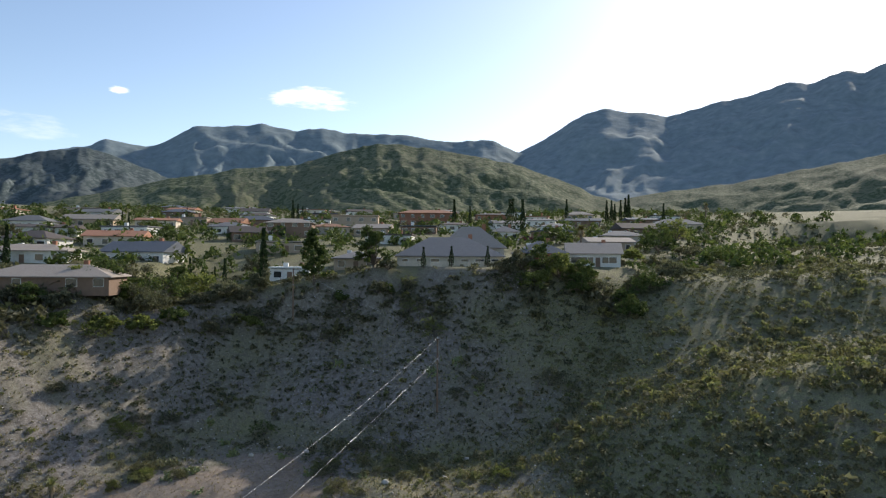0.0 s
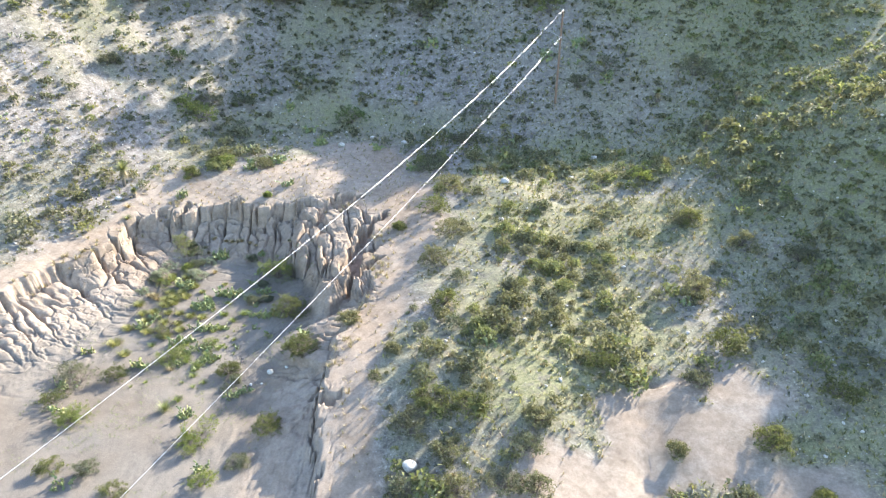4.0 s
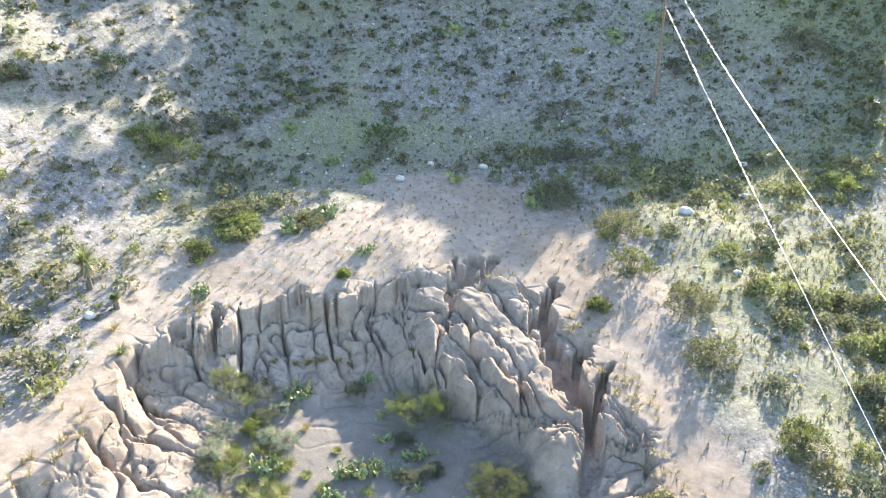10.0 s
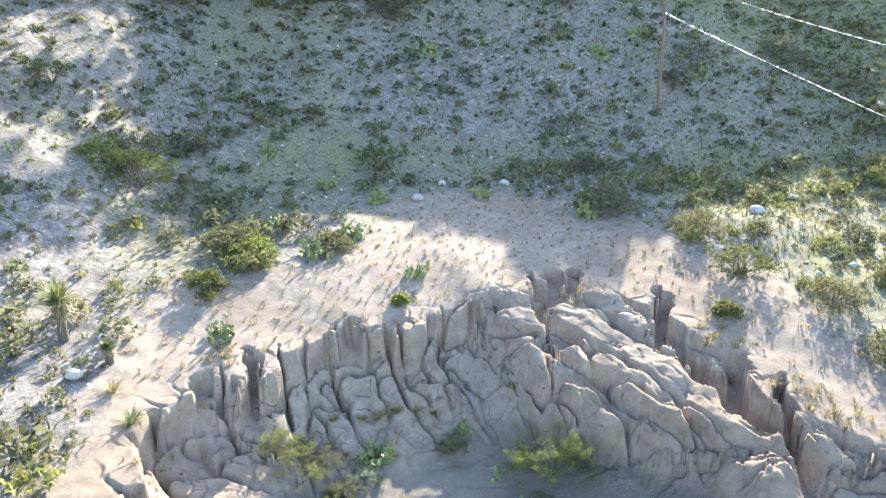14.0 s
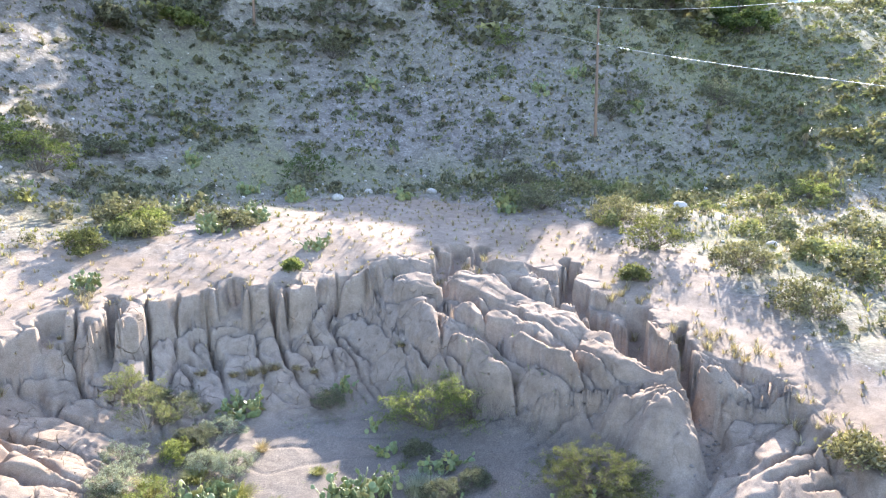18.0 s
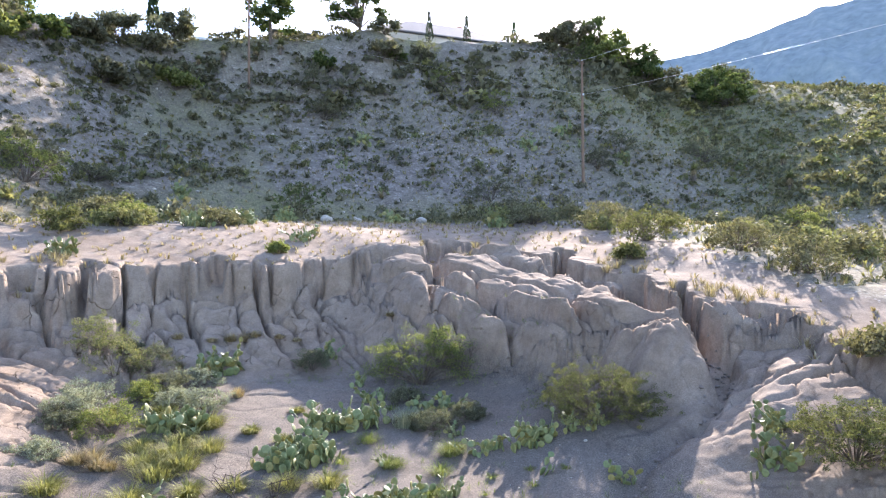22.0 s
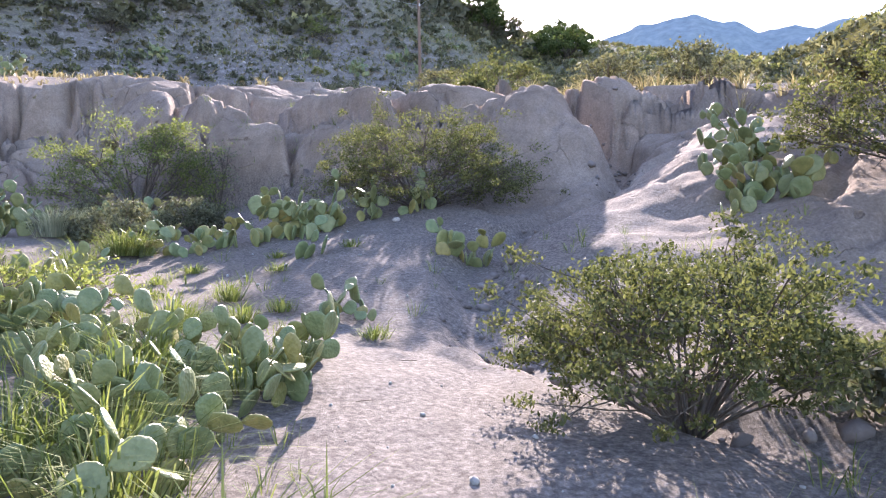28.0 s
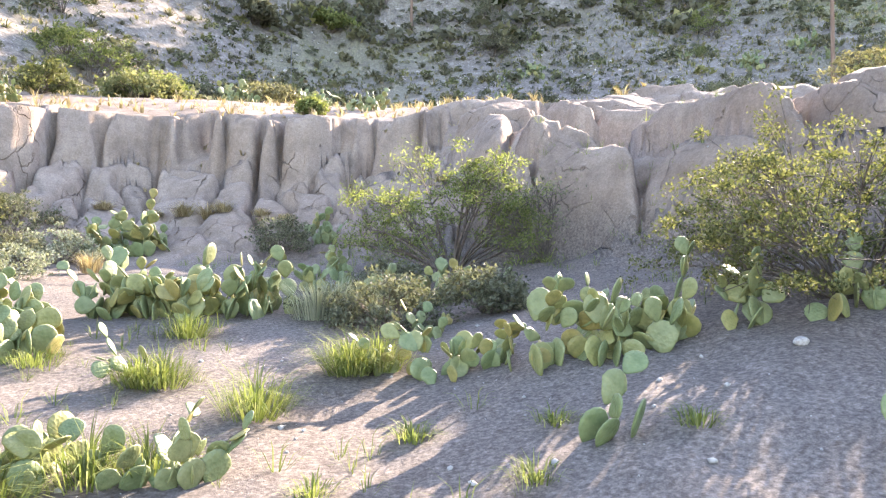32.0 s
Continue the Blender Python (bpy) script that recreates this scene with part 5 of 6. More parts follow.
def scrub_chance(x, y, silt):
    patch = 1.3 * fbm(x / 5.5, y / 5.5, 4, 201)
    up = climbed(x, y)
    right = smooth(-9, -3, x) * smooth(2, -2, up)
    bare = smooth(0.0, 0.25, fbm(x / 3.0, y / 12, 2, 203)) * smooth(6, 14, up) * smooth(27, 23, up)
    c = 0.34 + (0.75 + 0.25 * right) * patch + 0.3 * right + 0.34 * smooth(18, 30, x) * smooth(52, 66, y) - 0.08 * smooth(-40, -48, x) + 0.32 * smooth(2, 6, up) + 0.9 * smooth(17, 22, up) + 0.2 * smooth(3, 8, up) * smooth(-34, -30, x) + 0.25 * smooth(-29, -33, x) * smooth(-7, -3, up) * smooth(8, 4, up) - 0.15 * smooth(-4, -1, up) * smooth(3, 1, up) * smooth(-4, -10, x)
    c = c * (1 - 0.9 * (x > -6) * (x < 26) * smooth(127, 129, y)) * ((y < 136) | (x > 54))
    return np.clip(c, 0.06, 0.95) * (1 - 0.88 * bare) * (1 - smooth(0.25, 0.6, silt)) * (basin(x, y) < -1.5)


BUSHES = [template_bush(300 + k, n_leaf=100, leaf=0.225) for k in range(8)]
SPARSE = [template_bush(310 + k, n_leaf=42, leaf=0.35) for k in range(6)]
FINE = [template_bush(320 + k, n_leaf=420, leaf=0.14, spread=0.1, n=12) for k in range(4)]
x, y, r = spread_over(-78, 96, 42, 158, 0.98, 11, scrub_chance)
size = (0.30 + (1.45 - 0.5 * smooth(0, 4, climbed(x, y)) * smooth(24, 20, climbed(x, y))) * r.uniform(0, 1, len(x)) ** 3.2) * (1 + 0.7 * smooth(18, 23, climbed(x, y)) * smooth(131, 127, y))
near = np.hypot(x + 12, y - 72)
order = np.argsort(near)
kind = (fbm(x / 11, y / 11, 3, 211) + 0.35 * r.normal(size=len(x)))
tone = np.where(kind > 0.28, 2, np.where(kind < -0.3, 1, 0))
tone = np.where((climbed(x, y) > 22) & (kind < 0.45), 0, np.where((climbed(x, y) > 2) & (kind < 0.3), (kind < 0.05).astype(int), tone))
tone = np.where((x > -10) & (y < 97) & (r.uniform(0, 1, len(x)) < 0.35), 2, tone)
lot = r.uniform(0, 1, len(x))
tone = np.where((lot < 0.16 + 0.12 * smooth(0, -20, climbed(x, y))) & (size < 1.1), 3, np.where(lot > 0.955, 4, tone))
soft = ((climbed(x, y) < -1) & (x > -11)) | ((x > 14) & (y < 118))
size = np.where((x > 22) | (x < -42), size * 1.12, np.where(x > 12, size * 0.85, size))
flip = r.uniform(0, 1, len(x))
tone = np.where(soft & (flip < 0.3), 3, np.where(soft & (flip < 0.75), 2, np.where(soft & (flip < 0.9), 1, tone)))
single = order[:280]
rest = order[280:]
MATS = (SCRUB, SAGE, OLIVE, FRESH, DUSK_GRASS)
NAMES = ("dark green desert scrub bush on the stony slope", "grey-green desert shrub on the stony slope", "olive-yellow desert shrub on the slope beside the bench", "small bright yellow-green shrub on the slope", "dry straw-coloured shrub on the slope")
firsts = {}
for i in single:
    k = (int(i) % 4, int(tone[i]))
    m = pose(x[i], y[i], hz(x[i], y[i]) - 0.03, 0, 0, r.uniform(0, 360)) @ Matrix.Scale(size[i], 4)
    if k not in firsts:
        (lv, lf), (sv, sf) = FINE[k[0]]
        e = thing("desert_shrub", 0, 0, NAMES[k[1]], "shrub", "slope shrubs", z=0.0)
        part("stem", mesh_np("shrub_stems", sv, sf), BARK, e)
        part("foliage", mesh_np("shrub_foliage", lv, lf), MATS[k[1]], e)
        e.matrix_world = m
        firsts[k] = e
    else:
        copy_thing(firsts[k], Matrix.Translation(m.translation) @ m.to_3x3().normalized().to_4x4()).scale = (size[i],) * 3
for t in range(5):
    s = rest[tone[rest] == t]
    close = near[s] < 38
    for q, kinds in ((s[close], BUSHES), (s[~close], SPARSE)):
        if len(q):
            scattered("scrub", [b[0] for b in kinds], x[q], y[q], size[q], r.uniform(0, 6.28, len(q)), MATS[t], NAMES[t].replace("bush", "bushes").replace("shrub ", "shrubs "), "scrub", tall=r.uniform(0.7, 1.2, len(q)))

fx, fy, r = spread_over(-120, 160, -40, 290, 2.7, 21, lambda x, y, silt: (0.55 + 0.7 * fbm(x / 15, y / 15, 3, 205)) * ((x > 96) | (x < -78) | (y > 158) | (y < 42)) * ((x > 52) | (y < 135)) * ((basin(x, y) < -1.5) | (y > 100)))
scattered("far_scrub", [template_bush(340 + k, n_leaf=30, leaf=0.42)[0] for k in range(3)], fx, fy, 0.7 + 1.3 * r.uniform(0, 1, len(fx)) ** 2, r.uniform(0, 6.28, len(fx)), SCRUB, "dark scrub on the farther stony slopes", "scrub")

# grass between the shrubs
TUFTS = [blades(np.random.default_rng(400 + k), 8, 0.42, 0.034, lean=0.95, base=0.16) for k in range(5)]
gx_, gy_, r = spread_over(-56, 42, 44, 126, 0.5, 12, lambda x, y, silt: np.clip(0.4 + 0.7 * fbm(x / 4.5, y / 4.5, 3, 221) + 0.4 * smooth(-9, -3, x), 0.08, 0.95) * (1 - smooth(0.3, 0.7, silt)) * (basin(x, y) < -1.5))
third = r.integers(0, 4, len(gx_))
for s, mat, label in ((third < 2, DUSK_GRASS, "olive dry grass between the shrubs"), (third == 2, SAGE, "grey-green herbs between the shrubs"), (third == 3, STRAW, "straw-coloured dead grass between the shrubs")):
    scattered("grass", TUFTS, gx_[s], gy_[s], r.uniform(0.5, 1.15, s.sum()), r.uniform(0, 6.28, s.sum()), mat, label, "grass")
bx, by, r = spread_over(-38, 2, 46, 99, 0.66, 13, lambda x, y, silt: 0.95 * smooth(0.5, 0.9, silt) * smooth(0.2, -0.6, basin(x, y)) * (0.45 + 0.55 * smooth(78, 82, y)))
scattered("bench_grass", TUFTS, bx, by, r.uniform(0.35, 0.85, len(bx)), r.uniform(0, 6.28, len(bx)), STRAW, "sparse short dry grass on the pale silt bench", "grass")
ex, ey, r = spread_over(-36, -14, 46, 82, 0.28, 14, lambda x, y, silt: 0.65 * smooth(3.5, 5.5, basin(x, y)) * smooth(-0.1, 0.45, fbm(x / 2.6, y / 2.6, 3, 231)))
scattered("grass", [blades(np.random.default_rng(440 + k), 12, 0.4, 0.006, lean=1.0, base=0.14) for k in range(5)], ex, ey, r.uniform(0.25, 0.75, len(ex)), r.uniform(0, 6.28, len(ex)), GRASS, "sparse green grass on the basin floor", "grass")
cx, cy, r = spread_over(-44, -11, 48, 83, 0.6, 19, lambda x, y, silt: 0.75 * smooth(-2.2, -0.8, basin(x, y)) * smooth(0.5, -0.2, basin(x, y)) * smooth(-0.1, 0.3, fbm(x / 3, y / 3, 2, 233)))
scattered("crest_grass", [blades(np.random.default_rng(420 + k), 34, 0.5, 0.012, lean=0.7, base=0.12) for k in range(3)], cx, cy, r.uniform(0.7, 1.3, len(cx)), r.uniform(0, 6.28, len(cx)), STRAW, "pale dry bunch grass along the crest of the wall", "grass")

sx_, sy_, r = spread_over(-46, 20, 99, 126, 2.3, 31, lambda x, y, silt: 0.5 * smooth(1, 4, climbed(x, y)))
scattered("sotol_rosettes", [blades(np.random.default_rng(430 + k), 60, 0.8, 0.028, lean=1.35, droop=0.2, base=0.1) for k in range(3)], sx_, sy_, r.uniform(0.6, 1.2, len(sx_)), r.uniform(0, 6.28, len(sx_)), SCRUB, "dark spiky rosettes dotted over the shaded slope", "plant")
# prickly pears of the slopes
FAR_PEARS = [pear_template(500 + k, 20, 0.7, 0.28) for k in range(4)]
qx, qy, r = spread_over(-66, 40, 46, 128, 3.6, 15, lambda x, y, silt: (0.09 + 0.2 * smooth(0.0, 0.4, fbm(x / 9, y / 9, 2, 241)) + 0.25 * smooth(86, 90, y) * smooth(99, 95, y) * smooth(-18, -24, x)) * (1 - smooth(0.3, 0.6, silt)) * (basin(x, y) < -2))
scattered("prickly_pears", FAR_PEARS, qx, qy, r.uniform(0.7, 1.2, len(qx)), r.uniform(0, 6.28, len(qx)), PAD, "scattered prickly pear clumps on the stony slopes", "cactus")


# ---- stones ----
def stone_template(seed, flat=0.65):
    bm = bmesh.new()
    bmesh.ops.create_icosphere(bm, subdivisions=1, radius=0.5)
    r = np.random.default_rng(seed)
    v = np.array([p.co for p in bm.verts]) * (1 + 0.22 * r.normal(size=(len(bm.verts), 1))) * (1, r.uniform(0.6, 0.9), flat)
    f = np.array([[p.index for p in q.verts] for q in bm.faces])
    bm.free()
    return v, f


STONES = [stone_template(600 + k) for k in range(6)]
sx, sy, r = spread_over(-60, 45, 44, 128, 0.7, 16, lambda x, y, silt: np.clip(0.3 + 0.6 * fbm(x / 8, y / 8, 2, 251), 0.03, 0.7) * (1 - smooth(0.1, 0.4, silt)))
scattered("stones", STONES, sx, sy, 0.07 + 0.3 * r.uniform(0, 1, len(sx)) ** 5, r.uniform(0, 6.28, len(sx)), STONE, "loose pale limestone rubble on the slopes", "stones", sink=-0.1)
px_, py_, r = spread_over(-31, -16, 53, 72, 0.2, 17, lambda x, y, silt: 0.4 * smooth(3.5, 5, basin(x, y)) * smooth(-0.2, 0.4, fbm(x / 2, y / 2, 2, 261)))
scattered("pebbles", STONES, px_, py_, 0.012 + 0.05 * r.uniform(0, 1, len(px_)) ** 5, r.uniform(0, 6.28, len(px_)), STONE, "small pebbles on the basin floor", "stones", sink=-0.1)


def rock(x, y, w, seed, label, tall=0.7):
    bm = bmesh.new()
    bmesh.ops.create_icosphere(bm, subdivisions=3, radius=0.5)
    for v in bm.verts:
        c = v.co * 3 + Vector((seed * 3.7, 0, 0))
        v.co *= 1 + 0.28 * noise.noise(c * 0.6) + 0.08 * noise.noise(c * 1.8)
        v.co.z *= tall
    m = bm_mesh("rock", bm, True)
    m.materials.append(STONE)
    ob = new("rock", m)
    ob.matrix_world = pose(x, y, hz(x, y) + w * tall * 0.28, 0, 0, seed * 50) @ Matrix.Scale(w, 4)
    return tagged(ob, label, "rock", "boulders")


for k, (x, y, w) in enumerate(((-19.4, 59.0, 0.5), (-18.2, 59.3, 0.28), (-20.6, 57.9, 0.26), (-19.8, 58.0, 0.2), (-20.6, 65.45, 0.1), (-19.7, 95.1, 0.8), (-0.9, 84.1, 0.9), (-12.4, 96.6, 0.7), (-16.5, 98.5, 0.6),
                             (-7.9, 47.9, 0.9), (3.4, 90.2, 0.8), (9.8, 93.5, 0.7), (-4.1, 97.5, 0.9), (-39.5, 79.5, 0.7), (-33.0, 90.4, 0.5), (-1.5, 76.5, 0.5), (6.5, 88.0, 0.6))):
    rock(x, y, w, k, "pale rounded limestone boulder half sunk in the ground")


# ---- named plants of bench and slopes ----
def yucca(x, y, h, seed, label):
    e = thing("yucca", x, y, label, "plant", "yuccas")
    r = np.random.default_rng(seed)
    part("trunk", mesh_np("yucca_trunk", *tube([np.c_[np.zeros(5), np.zeros(5), np.linspace(-0.1, h * 0.72, 5), np.linspace(0.19, 0.14, 5)]], 8)), BARK, e)
    v, f = blades(r, 260, h * 0.42, 0.034, lean=1.75, droop=0.12, base=0.06)
    part("crown", mesh_np("yucca_crown", v + (0, 0, h * 0.66), f), SWORD, e)
    v, f = blades(r, 220, h * 0.46, 0.034, lean=0.8, droop=0.25, base=0.2)
    part("dead_skirt", mesh_np("yucca_skirt", v * (0.8, 0.8, -1) + (0, 0, h * 0.66), f), STRAW, e, "hanging skirt of dead leaves")
    return e


yucca(-40.0, 82.1, 2.6, 1, "tall yucca with a shaggy trunk on the gravel slope")
yucca(-38.3, 80.4, 1.0, 2, "short stemless yucca rosette")
for k, (x, y, h) in enumerate(((-21.9, 129.5, 1.9), (-18.4, 129.8, 1.7), (-15.6, 130.3, 1.8), (-24.5, 129.0, 1.5), (18.5, 102.5, 1.9), (22.5, 95.0, 2.0), (27.0, 99.5, 1.8), (-6.2, 108.9, 1.1))):
    yucca(x, y, h, 10 + k, "shaggy yucca silhouetted on the slope")
for k, (x, y, h) in enumerate(((-11.75, 107.0, 0.95), (-37.6, 76.9, 0.9), (-40.6, 75.8, 0.8), (-38.2, 78.6, 0.75), (-17.3, 108.2, 0.8), (-22.6, 109.6, 0.9), (-27.2, 108.4, 0.9), (-30.6, 106.0, 0.85))):
    tuft("sotol", x, y, 120, h, 0.014, SWORD if k % 3 else STRAW, 700 + k, "rounded spiky sotol rosette on the slope", "plant", "sotols of the slope", lean=1.3, droop=0.25, base=0.1)
for k, (x, y, w, h, mat) in enumerate((
    (-34.2, 84.9, 1.9, 1.1, CREOSOTE), (-25.3, 82.3, 0.6, 0.45, MESQUITE), (-11.1, 75.5, 1.1, 0.7, CREOSOTE), (-6.7, 82.9, 3.6, 1.6, OLIVE), (-7.9, 78.1, 3.0, 1.6, CREOSOTE), (-6.2, 73.8, 2.8, 1.5, OLIVE), (-7.4, 69.2, 2.6, 1.5, OLIVE),
    (-6.4, 63.4, 2.4, 1.3, CREOSOTE), (-1.1, 65.4, 1.5, 1.0, SCRUB), (-38.4, 97.2, 2.6, 1.6, MESQUITE), (14.9, 50.6, 2.4, 1.5, CREOSOTE), (13.6, 86.9, 3.0, 1.4, MESQUITE),
    (4.9, 57.3, 2.4, 1.4, CREOSOTE), (14.6, 59.2, 2.4, 1.6, CREOSOTE), (20.5, 54.2, 2.8, 1.4, CREOSOTE), (-8.2, 50.8, 2.2, 1.2, SCRUB), (-6.8, 52.5, 2.6, 1.5, CREOSOTE), (-4.3, 52.0, 2.6, 1.4, CREOSOTE), (0.1, 51.4, 1.9, 1.2, OLIVE))):
    leafy_bush("desert_bush", x, y, w, h, 26, 2600, 0.125, mat, 800 + k, "broad leafy desert bush on the slope" if y > 60 else "broad yellow-green creosote bush", "shrub", "large bushes", spread=0.2, fork=4)
for k, (x, y, w, h, mat) in enumerate((
    (16.2, 76.9, 2.2, 1.3, CREOSOTE), (14.0, 66.0, 2.4, 1.4, OLIVE), (23.0, 68.6, 2.4, 1.4, SCRUB), (19.5, 72.0, 2.2, 1.4, OLIVE), (-8.6, 89.6, 2.8, 1.4, SCRUB), (-5.4, 96.0, 3.2, 1.3, SCRUB), (1.6, 124.9, 3.4, 2.6, MESQUITE),
    (6.2, 119.6, 4.2, 2.8, MESQUITE), (-12.4, 123.4, 3.4, 2.4, SCRUB), (-31.5, 88.1, 2.6, 1.0, MESQUITE), (-27.3, 88.1, 2.2, 0.9, OLIVE), (12.5, 106.4, 4.4, 2.6, SAGE), (24.6, 108.0, 3.6, 2.2, SAGE), (-13.9, 62.0, 1.5, 0.8, OLIVE),
    (8.9, 104.8, 2.8, 1.8, SCRUB), (43.0, 128.0, 6.5, 3.2, TREE_LEAF))):
    leafy_bush("desert_bush", x, y, w, h, 26, 2400, 0.135, mat, 830 + k, "broad leafy desert bush on the slope", "shrub", "large bushes", spread=0.22, fork=4)

for k, (x, y, w, h, mat) in enumerate((
    (8.9, 50.3, 1.3, 0.8, OLIVE), (12.2, 46.8, 1.5, 0.9, SAGE), (16.7, 46.8, 1.3, 0.9, CREOSOTE), (-0.4, 46.5, 2.0, 1.1, OLIVE), (-5.6, 48.9, 2.2, 1.0, OLIVE), (-0.8, 49.4, 2.0, 1.1, SAGE), (14.6, 67.7, 2.0, 1.4, OLIVE), (15.4, 77.0, 2.2, 1.3, SCRUB),
    (11.5, 56.0, 2.0, 0.9, SCRUB), (-2.3, 46.8, 2.2, 1.0, SCRUB), (-9.9, 57.8, 1.2, 0.6, OLIVE), (-4.9, 46.2, 2.4, 1.1, OLIVE), (-8.2, 46.4, 2.0, 1.2, SAGE), (-32.3, 88.6, 2.0, 1.0, OLIVE), (-41.2, 103.5, 3.0, 1.8, TREE_LEAF))):
    leafy_bush("desert_bush", x, y, w, h, 24, 2200, 0.115, mat, 870 + k, "leafy desert bush on pale gravelly ground", "shrub", "large bushes", spread=0.2, fork=4)

for k, (x, y, n, w, s) in enumerate(((-24.6, 100.2, 40, 1.2, 0.34), (-22.3, 95.5, 40, 1.2, 0.34), (-25.8, 89.5, 50, 1.4, 0.32), (-28.3, 87.3, 50, 1.4, 0.3), (-29.5, 92.2, 44, 1.2, 0.32), (-23.7, 84.4, 34, 0.9, 0.26), (-27.9, 104.5, 34, 1.0, 0.34),
                                     (5.3, 111.5, 40, 1.6, 0.4), (9.7, 111.4, 40, 1.6, 0.4), (-10.4, 117.2, 36, 1.5, 0.4), (12.5, 105.8, 36, 1.5, 0.4), (-33.9, 81.6, 40, 1.1, 0.26), (-15.4, 94.2, 30, 0.9, 0.3), (-10.7, 88.2, 30, 1.0, 0.3))):
    prickly_pear(x, y, n, w * 0.8, w * 0.55, s * 1.05, 1500 + k, "grey-green prickly pear clump at the foot of the slope" if y < 103 else "broad prickly pear clump on the shaded slope", 40 * k, "prickly pears of the slopes")
for k, (x, y, h) in enumerate(((2.6, 114.4, 1.5), (-25.7, 110.0, 1.0), (-30.4, 106.8, 1.0), (-28.8, 111.6, 0.9), (-28.2, 96.8, 0.9))):
    tuft("sotol", x, y, 120, h, 0.02, SWORD, 720 + k, "rounded spiky sotol rosette on the slope", "plant", "sotols of the slope", lean=1.3, droop=0.25, base=0.12)
for k, (x, y, w, h, mat) in enumerate(((-36.8, 96.3, 4.2, 2.4, MESQUITE), (-19.8, 103.2, 4.4, 2.4, TREE_LEAF), (-3.3, 103.2, 4.6, 2.2, SAGE), (-32.4, 89.7, 2.8, 1.2, OLIVE), (-31.6, 87.0, 2.2, 1.0, FRESH), (-33.6, 103.3, 3.0, 1.0, SAGE), (-8.7, 87.6, 3.4, 1.2, SAGE),
                                       (-47.5, 109.8, 4.4, 2.6, MESQUITE), (-47.2, 97.0, 2.6, 1.4, SCRUB), (-36.6, 99.5, 3.2, 1.8, SCRUB), (40.6, 120.0, 4.6, 3.0, TREE_LEAF), (23.9, 106.9, 4.2, 2.4, SAGE), (1.1, 129.0, 4.0, 3.0, FRESH), (21.7, 124.5, 4.6, 3.0, TREE_LEAF), (49.4, 137.5, 5.5, 3.2, TREE_LEAF), (-12.4, 128.1, 3.2, 2.0, SAGE))):
    leafy_bush("desert_bush", x, y, w, h, 26, 3000, 0.125, mat, 1600 + k, "tall rounded desert bush on the stony slope", "shrub", "large bushes", spread=0.2, fork=4)

# twigs and dead leaves on the sand
lx, ly, r = spread_over(-32, -15, 50, 76, 0.3, 37, lambda x, y, silt: 0.3 * smooth(3.2, 4.5, basin(x, y)) * smooth(-0.1, 0.35, fbm(x / 1.8, y / 1.8, 3, 271)))
TWIGS = [tube([np.c_[np.linspace(-0.5, 0.5, 4), 0.1 * np.sin(np.linspace(0, 3, 4) + k), np.full(4, 0.05), np.full(4, 0.022)] for _ in range(1)], 3) for k in range(4)]
scattered("litter", TWIGS, lx, ly, 0.03 + 0.1 * r.uniform(0, 1, len(lx)) ** 2, r.uniform(0, 6.28, len(lx)), BARK, "thin dry twigs and leaf litter on the sand", "litter", sink=-0.02)

# stones washed into the dry channel
DUSTY = plain("dusty_stone", [(0.3, (0.13, 0.11, 0.095)), (0.55, (0.21, 0.18, 0.16)), (0.8, (0.30, 0.27, 0.24))], 6, 0.95, 0.1, 0.02)
r = np.random.default_rng(41)
k = (26 * r.uniform(0, 1, 260) ** 1.6).astype(int)
cx, cy = CHANNEL[k, 0] + r.normal(0, 0.22, 260), CHANNEL[k, 1] + r.normal(0, 0.22, 260)
scattered("channel_stones", STONES, cx[:170], cy[:170], 0.04 + 0.14 * r.uniform(0, 1, 170) ** 2, r.uniform(0, 6.28, 170), DUSTY, "dusty stones washed into the dry channel", "stones", sink=-0.1)

# ---- the town on the mesa ----
def stucco(name, col):
    return plain(name, [(0.3, tuple(0.85 * c for c in col)), (0.6, col), (0.85, tuple(min(0.9, 1.08 * c) for c in col))], 1.5, 0.9, 0.2, 0.01)


WHITE, CREAM, TAN, BRICK, BROWN = (stucco(n, c) for n, c in (("white_stucco", (0.72, 0.70, 0.66)), ("cream_stucco", (0.58, 0.52, 0.43)), ("tan_stucco", (0.46, 0.36, 0.27)), ("red_brick", (0.30, 0.15, 0.10)), ("brown_brick", (0.22, 0.15, 0.11))))
R_GREY, R_DARK, R_RED, R_TAN, R_BLUE = (plain(n, [(0.3, tuple(0.75 * v for v in c)), (0.6, c), (0.85, tuple(1.25 * v for v in c))], 3, 0.85, 0.25, 0.02, stretch=(1, 1, 6)) for n, c in (
    ("grey_shingle", (0.19, 0.19, 0.195)), ("dark_shingle", (0.10, 0.085, 0.08)), ("orange_shingle", (0.33, 0.17, 0.11)), ("tan_shingle", (0.36, 0.31, 0.27)), ("slate_shingle", (0.115, 0.13, 0.155))))
TRIM = stucco("white_trim", (0.75, 0.75, 0.74))
GLASS = plain("window_glass", [(0.4, (0.02, 0.025, 0.03)), (0.7, (0.05, 0.055, 0.06))], 2, 0.08, 0.6)


